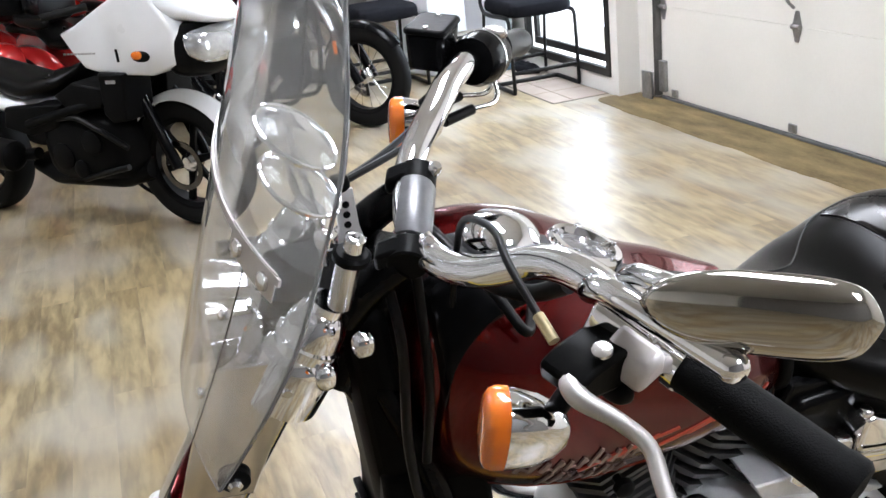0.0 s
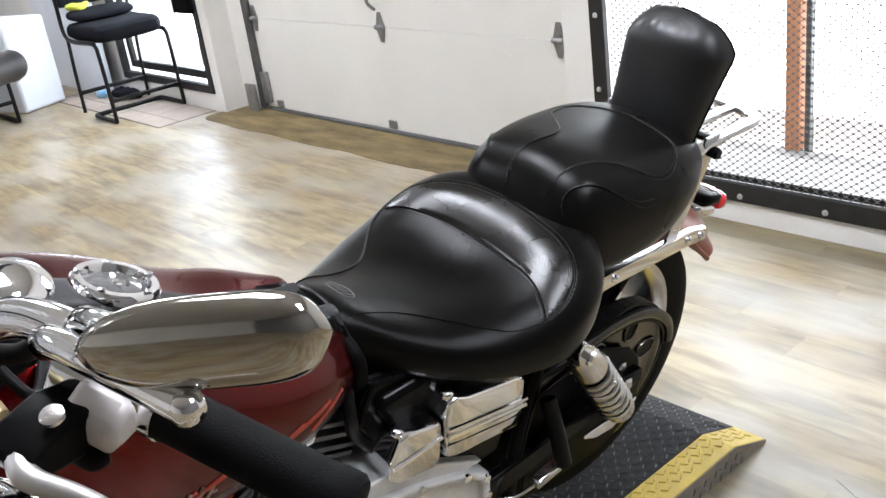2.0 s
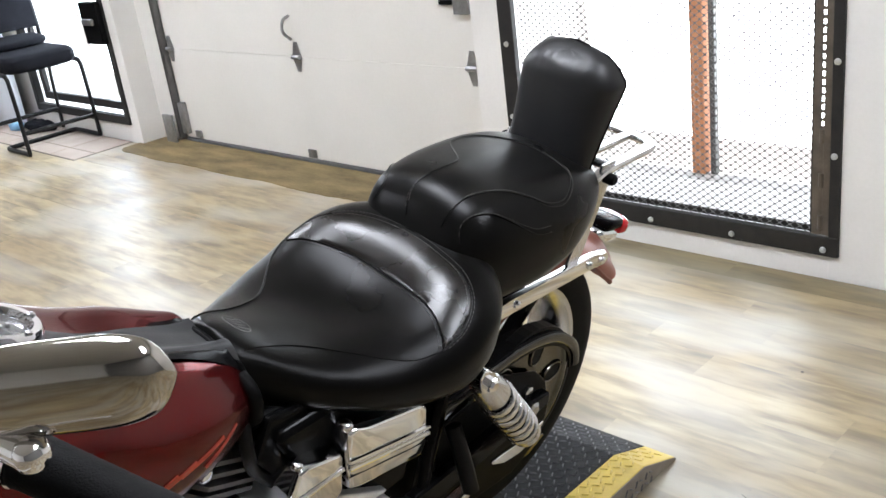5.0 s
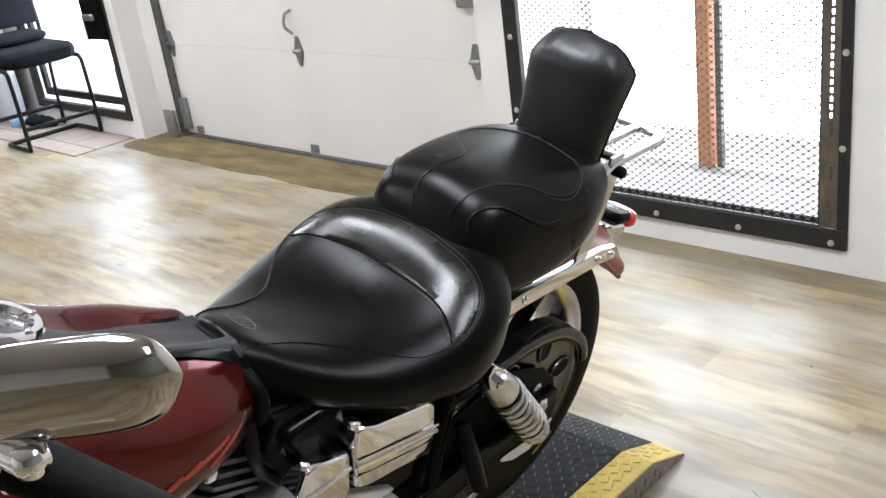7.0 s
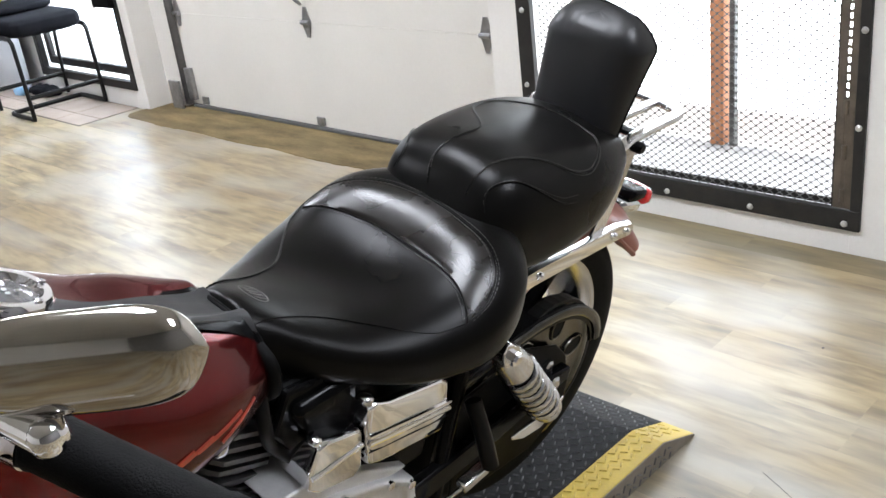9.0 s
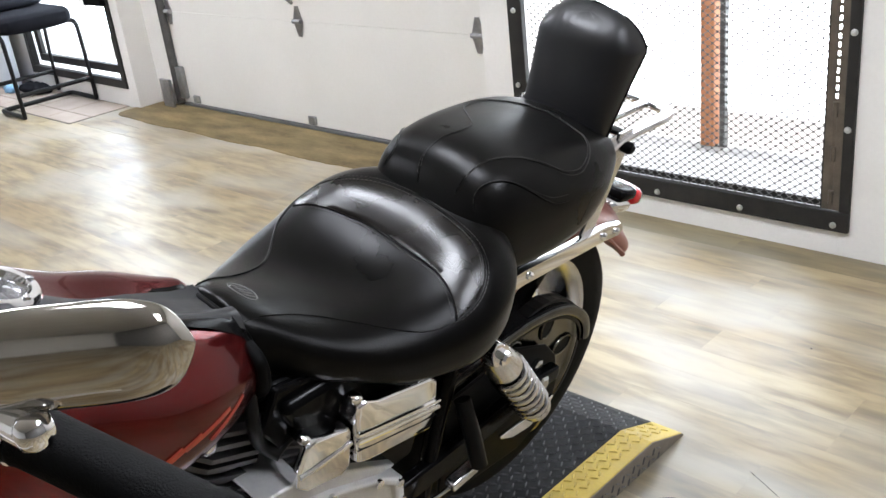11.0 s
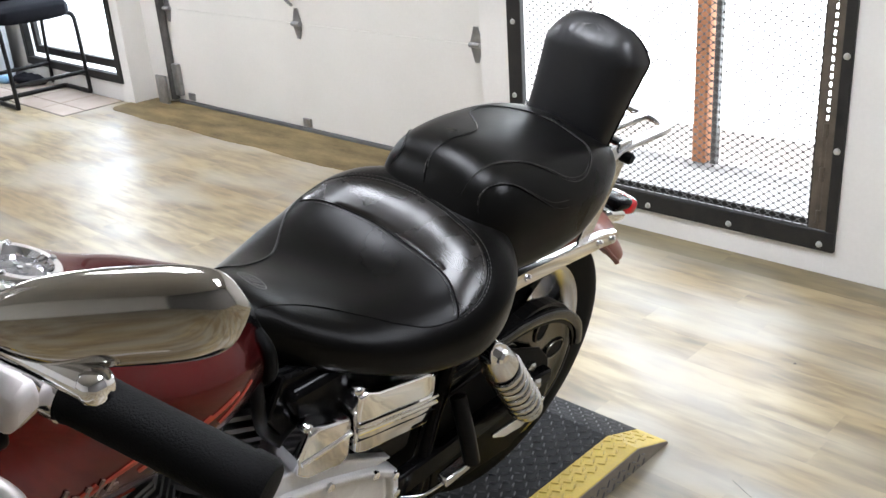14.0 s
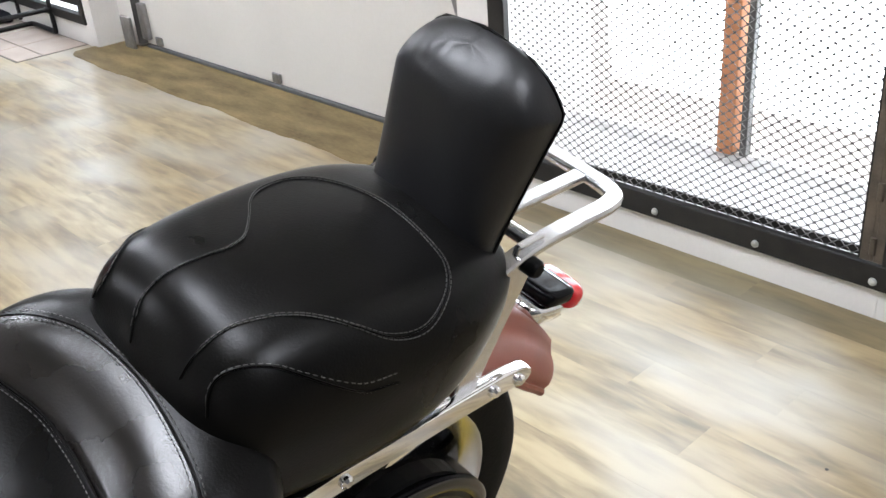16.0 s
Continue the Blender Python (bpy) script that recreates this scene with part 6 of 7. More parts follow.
for s in (1, -1):
    st = part("strap", rings([[shield_point(s * u, 0.415 + dv) + shield_normal(s * u, 0.415 + dv) * o for dv, o in ((-0.024, 0.0065), (0.024, 0.0065), (0.024, 0.0045), (-0.024, 0.0045))] for u in (0.50, 0.54, 0.60, 0.66, 0.72, 0.78, 0.84)]), M_STRAPEDGE, shield, "polished metal strap", bevel=0.001, smooth=False)
    for u in (0.58, 0.78):
        part("strap_bolt", lathe(((0, 0.009), (0.004, 0.0085), (0.006, 0.004)), shield_point(s * u, 0.412) + shield_normal(s * u, 0.412) * 0.006, shield_normal(s * u, 0.412), 14), M_STRAP, st)
    bk = part("lower_bracket", rings([[S(s * (0.118 + w), y, z) for w in (0, 0.004)] + [S(s * (0.118 + w), y2, z) for w in (0.004, 0)] for y, y2, z in ((-0.250, -0.168, 0.80), (-0.225, -0.135, 0.88), (-0.20, -0.105, 0.95), (-0.185, -0.100, 0.985))]), M_CHROME, bike, "polished windshield bracket plate", smooth=False, bevel=0.002)
    for y, z in ((-0.115, 0.955), (-0.185, 0.83)):
        part("bracket_grommet", lathe(((0, 0.017), (0.006, 0.017), (0.009, 0.012), (0.009, 0.008)), S(s * 0.1225, y, z), S(s, 0, 0) - S(0, 0, 0), 18), M_BLACKSATIN, bk)
        part("bracket_bolt", lathe(((0, 0.009), (0.012, 0.009), (0.016, 0.005)), S(s * 0.1245, y, z), S(s, 0, 0) - S(0, 0, 0), 8), M_CHROME, bk)
part("strap_band", rings([[shield_point(u, 0.43 + dv) + shield_normal(u, 0.43 + dv) * o for dv, o in ((-0.006, 0.0072), (0.006, 0.0072), (0.006, 0.0048), (-0.006, 0.0048))] for u in [0.86 - 1.76 * k / 40 for k in range(41)]]), M_STRAPEDGE, shield, "pale bright strap round the shield", smooth=False)
for v in (0.10, 0.28):
    part("shield_bolt", lathe(((0, 0.006), (0.003, 0.0055), (0.0045, 0.003)), shield_point(0.56, v) + shield_normal(0.56, v) * 0.004, shield_normal(0.56, v), 12), M_STRAP, shield)
# slotted upright behind the shield
slot = part("slotted_bracket", prism([(-1.262, 1.036), (-1.216, 1.036), (-1.222, 1.060), (-1.225, 1.106), (-1.247, 1.106), (-1.246, 1.060)], lambda u, v, w: (-0.008 + w + 0.10 * (1.1 - v), u, v), 0.004), M_ALU, bike, "slotted grey bracket", smooth=False, bevel=0.002)
for z in (1.052, 1.064, 1.076, 1.088):
    part("bracket_slot", lathe(((0, 0.0042), (0.0012, 0.0042)), (-0.0042 + 0.10 * (1.1 - z), -1.235, z), (1, 0, 0.1), 10), M_BLACKSATIN, slot)
part("bracket_screw", lathe(((0, 0.011), (0.010, 0.011), (0.013, 0.006)), S(0.108, -0.058, 1.112), (0, 0, 1), 14), M_CHROME, bike)
# two added rims with clear domes, standing in for reflections in the shield
ln = V(0.228, 0.533, 0.81)
for z, y in ((1.231, -0.074), (1.182, -0.076)):
    lc = S(0.112, y, z)
    lens = part("lens_rim", lathe([(0.0028 * math.sin(a), 0.0405 + 0.0028 * math.cos(a)) for a in (k * math.tau / 8 for k in range(9))], lc, ln, 36, closed=False), M_CHROME, bike, "thin chrome rim and clear dome standing in for a windshield reflection")
    part("lens", lathe(((0.001, 0.0395), (0.005, 0.033), (0.009, 0.020), (0.011, 0.002), (0.009, 0.002), (0.007, 0.020), (0.003, 0.033), (-0.001, 0.0395)), lc, ln, 32, closed=False), M_SHIELD, lens, "clear dome standing in for a windshield reflection")
    part("reflection_stem", tube([lc - ln.normalized() * 0.002 + V(-0.036, 0, 0.010), lc + V(-0.040, 0.004, -0.03), S(0.060, -0.062, 1.115), S(0.070, -0.060, 1.06)], 0.0035, 8), M_CHROME_DULL, lens)

# headlamp, front fender and wheel
hl = part("headlamp", lathe(((0, 0.02), (0.012, 0.050), (0.040, 0.068), (0.075, 0.074), (0.085, 0.076), (0.09, 0.072)), S(0, -0.10, 0.955), S(0, -1, -0.05) - S(0, 0, 0), 36), M_CHROME, bike, "chrome headlamp")
part("lens", lathe(((0, 0.071), (0.008, 0.055), (0.012, 0.0)), S(0, -0.19, 0.95), S(0, -1, -0.05) - S(0, 0, 0), 30), M_CLEARLENS, hl)
FA = S(0, fork_y(0.315) - 0.01, 0.315)
fax = S(1, 0, 0) - S(0, 0, 0)
wheel(bike, FA, fax, 0.325, 0.10, 0.235, M_CHROME_DULL, cast=9)
fwd = S(0, -1, 0) - S(0, 0, 0)
loops = []
for k in range(26):
    a = radians(12 + 140 * k / 25)
    d = -fwd * math.cos(a) + V(0, 0, 1) * math.sin(a)
    r = []
    for i in range(11):
        b = -1 + 2 * i / 10
        r.append(FA + d * (0.305 + 0.05 * (1 - abs(b) ** 2.6)) + fax * (0.062 * b))
    for i in range(11):
        b = 1 - 2 * i / 10
        r.append(FA + d * (0.301 + 0.05 * (1 - abs(b) ** 2.6)) + fax * (0.059 * b))
    loops.append(r)
part("front_fender", rings(loops), M_RED, bike, "cherry red front fender", angle=60)

# ---- things at the window wall ----
def cantilever_chair(m, label, group):
    ch = thing("visitor_chair", m, label, "chair", group)
    part("seat", rings([[(x * k, y * k, z - 0.05 * max(0.0, -y - 0.19)) for x, y in ((-0.22, -0.24), (-0.18, -0.275), (0.18, -0.275), (0.22, -0.24), (0.23, 0.18), (0.18, 0.22), (-0.18, 0.22), (-0.23, 0.18))] for z, k in ((0.425, 0.92), (0.438, 0.99), (0.465, 1.02), (0.495, 1.0), (0.512, 0.93), (0.520, 0.80))]), M_FLEECE, ch, "black padded seat", bevel=0.01, subsurf=1)
    part("backrest", rings([[(x, 0.215 + dy * 1.0 + 0.10 * (z - 0.62), z) for x, dy in ((-0.22, -0.018), (0.0, -0.030), (0.22, -0.018), (0.23, 0.0), (0.22, 0.018), (0.0, 0.012), (-0.22, 0.018), (-0.23, 0.0))] for z in (0.60, 0.62, 0.75, 0.87, 0.89)]), M_FLEECE, ch, "black padded backrest", bevel=0.008, angle=60)
    for s in (1, -1):
        part("side_tube", tube([(s * 0.235, 0.26, 0.80), (s * 0.235, 0.235, 0.62), (s * 0.235, 0.20, 0.44), (s * 0.235, -0.18, 0.43), (s * 0.235, -0.245, 0.415), (s * 0.235, -0.262, 0.36), (s * 0.235, -0.275, 0.05), (s * 0.235, -0.262, 0.016), (s * 0.235, -0.20, 0.014), (s * 0.235, 0.02, 0.014), (s * 0.220, 0.065, 0.014), (s * 0.18, 0.07, 0.014)], 0.0130, 10), M_TUBE, ch, "black steel tube")
        part("rear_leg", tube([(s * 0.230, 0.20, 0.44), (s * 0.230, 0.235, 0.25), (s * 0.230, 0.25, 0.012)], 0.0115, 10), M_TUBE, ch, "black steel rear leg")
    for y in (-0.272, 0.242):
        part("cross_rail", rod((-0.235, y, 0.125), (0.235, y, 0.125), 0.0115), M_TUBE, ch, "black steel cross rail")
    part("floor_tube", rod((-0.185, 0.07, 0.014), (0.185, 0.07, 0.014), 0.0130), M_TUBE, ch)
    for o in ch.children:
        o.data.transform(Matrix.Diagonal((1, 1, 1.17, 1)))
    return ch


ca = cantilever_chair(pose(-5.895, 2.785, 0.0, 0, 0, 89), "black padded chair with a black tube frame by the entrance", "chairs at the entrance")
copy_thing(ca, pose(-6.72, 1.98, 0.0, 0, 0, 92))
cush = thing("seat_cushion", pose(-6.03, 2.785, 0.611, 0, 5), "black padded cushion lying on a chair seat", "cushion")
part("cushion_pad", blob((0, 0, 0.03), (0.13, 0, 0), (0, 0.21, 0), (0, 0, 0.03), 3.4, 28, 10), M_FLEECE, cush, angle=60)
cloth = thing("cloth", pose(-6.10, 2.67, 0.672), "crumpled yellow-green cloth lying on the black cushion", "cloth")
bm = blob((0, 0, 0.025), (0.08, 0, 0), (0, 0.075, 0), (0, 0, 0.03), 2.2, 26, 12)
for v in bm.verts:
    v.co += Vector((noise.noise(v.co * 14), noise.noise(v.co * 14 + V(9, 0, 0)), noise.noise(v.co * 18 + V(0, 9, 0)))) * 0.022
    v.co.z = max(v.co.z, 0.001)
part("cloth_fold", bm, M_YCLOTH, cloth, angle=80)
# pale partition, blue bag and dark mat behind the chairs
tagged(part("partition", box(-7.6, -6.55, 2.90, 2.955, 0.0, 1.25), M_CARD, bevel=0.004), "pale painted low partition beside the entrance", "partition", kind="structure")
bag = thing("blue_bag", pose(-6.52, 2.86, 0), "crumpled blue plastic bag on the floor behind the chairs", "bag")
bm = blob((0, 0, 0.03), (0.08, 0, 0), (0, 0.04, 0), (0, 0, 0.03), 2.4, 22, 10)
for v in bm.verts:
    v.co += Vector((noise.noise(v.co * 20), noise.noise(v.co * 20 + V(5, 0, 0)), noise.noise(v.co * 24 + V(0, 5, 0)))) * 0.02
    v.co.z = max(v.co.z, 0.001)
part("bag_body", bm, M_BLUE, bag, angle=70)
pack = thing("black_bag", pose(-6.32, 2.93, 0), "crumpled black bag lying on the tiles behind the chairs", "bag")
bm = blob((0, 0, 0.03), (0.17, 0, 0), (0, 0.07, 0), (0, 0, 0.035), 2.4, 24, 10)
for v in bm.verts:
    v.co += Vector((noise.noise(v.co * 13), noise.noise(v.co * 13 + V(4, 0, 0)), noise.noise(v.co * 17 + V(0, 4, 0)))) * 0.025
    v.co.z = max(v.co.z, 0.008)
part("bag_body", bm, M_FLEECE, pack, angle=70)
crate = thing("monitor_box", pose(-6.95, 2.45, 0, 0, 0, 20), "white enamel box standing beside the chairs", "box")
part("box_body", box(-0.22, 0.22, -0.18, 0.18, 0.0, 0.62), M_CARD, crate, bevel=0.02)

# pale tiles before the entrance
tiles = tagged(thing("tile_patch"), "pale square floor tiles before the entrance", "tiles", kind="structure")
part("tile_joint", box(-6.90, -5.225, 2.625, 3.026, -0.004, 0.0015), M_JOINT, tiles, "dirty grey tile joints")
XS = (-6.88, -6.55, -6.22, -5.885, -5.55, -5.232)
for xa, xb in zip(XS, XS[1:]):
    for ya, yb in ((2.632, 2.772), (2.772, 3.022)):
        part("tile", box(xa + 0.004, xb - 0.004, ya + 0.004, yb - 0.004, -0.003, 0.004), M_TILE, tiles, bevel=0.0015)

# ---- motorcycles parked in a row ----
def parked_bike(m, label, paint, front=0.0, touring=False, spokes=18, group="parked motorcycles"):
    """A parked cruiser: y runs from its front wheel to its rear."""
    b = thing("parked_motorcycle", m, label, "motorcycle", group)
    wheel(b, (0, 0, 0.315), (1, 0, 0), 0.315, 0.10, 0.225, M_BLACKSATIN, spokes=spokes, cast=0 if spokes else 7)
    wheel(b, (0, 1.58, 0.315), (1, 0, 0), 0.315, 0.14, 0.215, M_BLACKSATIN, cast=7)
    for s in (1, -1):
        f = part("fork_leg", rod((s * 0.09, -0.01, 0.30), (s * 0.09, 0.34, 0.95), 0.022), M_CHROME, b, "chrome fork leg")
        part("slider", rod((s * 0.09, -0.012, 0.29), (s * 0.09, 0.16, 0.61), 0.030), M_BLACKGLOSS, f)
        part("reflector", box(s * 0.122 - 0.004, s * 0.122 + 0.004, 0.11, 0.135, 0.48, 0.56), M_AMBER, f, "orange reflector", bevel=0.003)
    loops = []
    for k in range(18):
        a = radians(35 + 115 * k / 17)
        d = V(0, -math.cos(a), math.sin(a))
        loops.append([V(0, 0, 0.315) + d * (0.31 + 0.035 * (1 - abs(q) ** 2.5)) + V(0.06 * q, 0, 0) for q in (-1, -0.7, -0.3, 0, 0.3, 0.7, 1)] + [V(0, 0, 0.315) + d * (0.306 + 0.035 * (1 - abs(q) ** 2.5)) + V(0.057 * q, 0, 0) for q in (1, 0.7, 0.3, 0, -0.3, -0.7, -1)])
    part("front_fender", rings(loops), paint, b, angle=60)
    part("headlamp", lathe(((0, 0.03), (0.03, 0.075), (0.10, 0.09), (0.12, 0.085)), (0, 0.22, 0.88), (0, -1, 0), 26), M_BLACKGLOSS, b, "black headlamp")
    part("headlamp_lens", lathe(((0, 0.08), (0.012, 0.0)), (0, 0.10, 0.88), (0, -1, 0), 24), M_CLEARLENS, b)
    part("handlebar", tube([(-0.40, 0.58, 1.05), (-0.28, 0.50, 1.07), (-0.10, 0.38, 1.02), (0.10, 0.38, 1.02), (0.28, 0.50, 1.07), (0.40, 0.58, 1.05)], 0.014), M_CHROME, b, "chrome handlebar")
    part("fuel_tank", rings([[(w * math.cos(a), y, z + h * math.sin(a)) for a in (j * math.tau / 20 for j in range(20))] for y, w, z, h in ((0.40, 0.05, 0.86, 0.05), (0.43, 0.12, 0.86, 0.10), (0.55, 0.15, 0.85, 0.125), (0.75, 0.14, 0.82, 0.11), (0.90, 0.09, 0.78, 0.07), (0.94, 0.05, 0.76, 0.04))]), paint, b, angle=70, subsurf=1)
    part("seat", rings([[(w * math.cos(a), y, z + h * math.sin(a)) for a in (j * math.tau / 16 for j in range(16))] for y, w, z, h in ((0.88, 0.08, 0.75, 0.04), (1.0, 0.15, 0.70, 0.05), (1.15, 0.17, 0.70, 0.055), (1.28, 0.14, 0.78, 0.06), (1.5, 0.11, 0.80, 0.05), (1.62, 0.07, 0.79, 0.03))]), M_LEATHER, b, "black leather seat", angle=70)
    part("engine", blob((0, 0.72, 0.40), (0.14, 0, 0), (0, 0.24, 0), (0, 0, 0.20), 3.2), M_BLACKSATIN, b, "black engine")
    for t in (-0.38, 0.38):
        part("cylinder", rod((0, 0.72, 0.45), (0, 0.72 + 0.33 * math.sin(t), 0.45 + 0.33 * math.cos(t)), 0.075, 16), M_FIN, b)
    part("air_cover", lathe(((0, 0.09), (0.05, 0.09), (0.07, 0.07), (0.075, 0.0)), (0.10, 0.70, 0.62), (1, 0, 0), 24), M_CHROME, b, "chrome air cleaner")
    loops = []
    for k in range(16):
        a = radians(15 + 130 * k / 15)
        d = V(0, math.cos(a), math.sin(a))
        loops.append([V(0, 1.58, 0.315) + d * (0.31 + 0.05 * (1 - abs(q) ** 2.5)) + V(0.09 * q, 0, 0) for q in (-1, -0.7, -0.3, 0, 0.3, 0.7, 1)] + [V(0, 1.58, 0.315) + d * (0.305 + 0.05 * (1 - abs(q) ** 2.5)) + V(0.086 * q, 0, 0) for q in (1, 0.7, 0.3, 0, -0.3, -0.7, -1)])
    part("rear_fender", rings(loops), paint, b, angle=60)
    for s in (1, -1):
        part("exhaust", tube([(s * 0.12, 0.60, 0.35), (s * 0.17, 0.80, 0.24), (s * 0.18, 1.3, 0.24), (s * 0.19, 1.85, 0.27)], lambda t: 0.03 + 0.015 * (t > 0.4), 12), M_CHROME, b, "chrome exhaust")
        part("frame_tube", tube([(s * 0.05, 0.36, 0.85), (s * 0.11, 0.45, 0.30), (s * 0.12, 0.60, 0.17), (s * 0.12, 1.15, 0.18), (s * 0.12, 1.45, 0.32)], 0.016), M_BLACKGLOSS, b)
        part("swingarm", rod((s * 0.12, 1.12, 0.30), (s * 0.12, 1.60, 0.315), 0.02), M_BLACKSATIN, b)
    part("side_stand", rod((-0.12, 0.80, 0.20), (-0.24, 0.86, 0.0), 0.011), M_BLACKSATIN, b)
    if touring:
        part("fairing", blob((0, 0.18, 1.0), (0.30, 0, 0), (0, 0.15, 0), (0, 0, 0.20), 2.6), paint, b, "painted fairing")
        for s in (1, -1):
            cs = part("side_case", blob((s * 0.27, 1.62, 0.58), (0.11, 0, 0), (0, 0.30, 0), (0, 0, 0.16), 3.6), paint, b, "painted hard side case")
            part("case_reflector", blob((s * 0.375, 1.52, 0.60), (0.008, 0, 0), (0, 0.08, 0), (0, 0, 0.028), 3), M_AMBER, cs)
        tk = part("top_case", blob((0, 1.52, 0.98), (0.27, 0, 0), (0, 0.25, 0), (0, 0, 0.15), 3.4), M_BLACKGLOSS, b, "black top case with a rack")
        for q in (-0.18, -0.09, 0, 0.09, 0.18):
            part("case_rib", rod((q, 1.30, 1.13), (q, 1.74, 1.13), 0.014), M_BLACKSATIN, tk)
        part("passenger_pad", blob((0, 1.24, 0.95), (0.2, 0, 0), (0, 0.05, 0), (0, 0, 0.14), 3), M_LEATHER, b, "black passenger backrest")
        for s in (1, -1):
            part("armrest", blob((s * 0.27, 1.12, 0.86), (0.045, 0, 0), (0, 0.13, 0.02), (0, 0, 0.04), 3), M_LEATHER, b, "black padded armrest")
    return b


def heading(x, y, deg):
    """Front wheel's foot and the way that its rear points, as a turn about the upright."""
    return pose(x, y, 0, 0, 0, deg)


parked_bike(heading(-5.56, 1.53, 132), "black cruiser with a spoked front wheel and chrome forks, parked", M_BLACKGLOSS)
parked_bike(heading(-7.27, 1.56, 132), "black cruiser with chrome wire wheels parked farther back", M_BLACKGLOSS)
parked_bike(heading(-5.60, 0.64, 133), "dark red touring motorcycle with a black top case, parked", M_REDGLOSS, touring=True, spokes=0)
parked_bike(heading(-7.10, 0.30, 132), "bright red motorcycle parked behind the white one", M_REDGLOSS, touring=True, spokes=0)
parked_bike(heading(-9.00, 1.20, 132), "red motorcycle standing at the far end of the row", M_REDGLOSS, spokes=0)

# white faired motorcycle
wb = thing("white_motorcycle", pose(-4.29, 0.335, 0, 0, 0, 134), "white faired sport touring motorcycle with a black engine, parked", "motorcycle", "parked motorcycles")
wheel(wb, (0, 0.0, 0.305), (1, 0, 0), 0.305, 0.115, 0.215, M_BLACKSATIN, cast=6)
wheel(wb, (0, 1.42, 0.305), (1, 0, 0), 0.305, 0.15, 0.21, M_BLACKSATIN, cast=6)
part("brake_disc", lathe(((0, 0.118), (0.005, 0.118), (0.005, 0.092), (0, 0.092)), (-0.075, 0, 0.305), (-1, 0, 0), 40, closed=False), M_DARKCHROME, wb, "drilled steel brake disc")


def flank(name, outline, w0, w1, mat, label="", inset=0.93, parent=None):
    """A panel on both flanks: an outline in (y, z), swelling from w0 to w1."""
    for s in (1, -1):
        part(name, rings([[(s * x, y, z) for y, z in shrink(outline, k)] for x, k in ((w0, 1.0), (w1 - 0.02, 1.0), (w1 - 0.006, 0.97), (w1, inset), (w1 + 0.004, 0.5))]), mat, parent or wb, label, bevel=0.012, angle=35, segs=3)


flank("fairing_side", [(-0.22, 0.93), (-0.20, 0.79), (-0.05, 0.745), (0.13, 0.75), (0.26, 0.765), (0.34, 0.785), (0.40, 0.86), (0.45, 0.94), (0.36, 0.97), (0.16, 1.06), (0.0, 1.13), (-0.12, 1.08)], 0.02, 0.20, M_WHITEPAINT, "white fairing flank")
part("nose_cowl", rings([[(w * math.cos(a), y, z + h * math.sin(a)) for a in (j * math.tau / 24 for j in range(24))] for y, w, z, h in ((-0.38, 0.03, 0.955, 0.012), (-0.35, 0.10, 0.965, 0.03), (-0.26, 0.17, 1.00, 0.06), (-0.12, 0.20, 1.05, 0.10), (0.05, 0.20, 1.07, 0.09), (0.15, 0.15, 1.06, 0.05))]), M_WHITEPAINT, wb, "white nose cowl", angle=70, subsurf=1)
part("wind_screen", rings([[(w * math.cos(a), y + 0.02 * math.sin(a), z) for a in (math.pi * j / 12 + math.pi for j in range(13))] for y, w, z in ((-0.22, 0.17, 1.02), (-0.12, 0.15, 1.12), (-0.02, 0.11, 1.20))], False, wrap=False), M_SHIELD, wb, "clear wind screen")
part("headlamp", blob((0, -0.27, 0.862), (0.188, 0, 0), (0, 0.085, 0.02), (0, 0, 0.078), 3.0), M_CLEARLENS, wb, "clear headlamp")
part("lamp_surround", blob((0, -0.20, 0.84), (0.194, 0, 0), (0, 0.115, 0), (0, 0, 0.125), 3.0), M_BLACKSATIN, wb, "black lamp surround")
for s in (1, -1):
    part("side_signal", blob((s * 0.245, -0.04, 0.845), (0.012, 0, 0), (0, 0.036, 0), (0, 0, 0.019), 2.2), M_AMBER, wb, "amber side signal")
    part("signal_socket", blob((s * 0.243, -0.055, 0.84), (0.010, 0, 0), (0, 0.050, 0), (0, 0, 0.024), 2.2), M_BLACKSATIN, wb)
    part("gill", box(s * 0.246 - 0.003, s * 0.246 + 0.003, 0.07, 0.080, 0.82, 0.875), M_BLACKSATIN, wb)
    for k in range(9):
        part("print_bar", box(s * 0.2455 - 0.0015, s * 0.2455 + 0.0015, 0.20 + k * 0.022, 0.215 + k * 0.022, 0.855, 0.863), M_GALV, wb)
    part("fork_leg", rod((s * 0.10, 0.0, 0.30), (s * 0.10, 0.20, 0.80), 0.027), M_BLACKGLOSS, wb, "black fork leg")
    part("frame_spar", tube([(s * 0.10, 0.12, 0.66), (s * 0.20, 0.45, 0.60), (s * 0.19, 0.80, 0.52)], 0.022), M_BLACKSATIN, wb)
    part("handle_grip", rod((s * 0.25, 0.18, 1.06), (s * 0.40, 0.30, 1.04), 0.017), M_RUBBER, wb)
flank("radiator_cover", [(0.09, 0.765), (0.245, 0.77), (0.255, 0.58), (0.215, 0.54), (0.12, 0.55)], 0.05, 0.225, M_BLACKSATIN, "black radiator side cover")
part("cover_print", box(-0.232, -0.228, 0.14, 0.195, 0.722, 0.737), M_BOLT, wb)
flank("knee_panel", [(0.17, 0.68), (0.45, 0.72), (0.58, 0.66), (0.50, 0.58), (0.30, 0.60)], 0.04, 0.20, M_BLACKSATIN, "black knee panel")
flank("side_panel", [(0.55, 0.62), (0.95, 0.60), (0.98, 0.50), (0.80, 0.46), (0.60, 0.50)], 0.05, 0.19, M_BLACKSATIN, "black side panel")
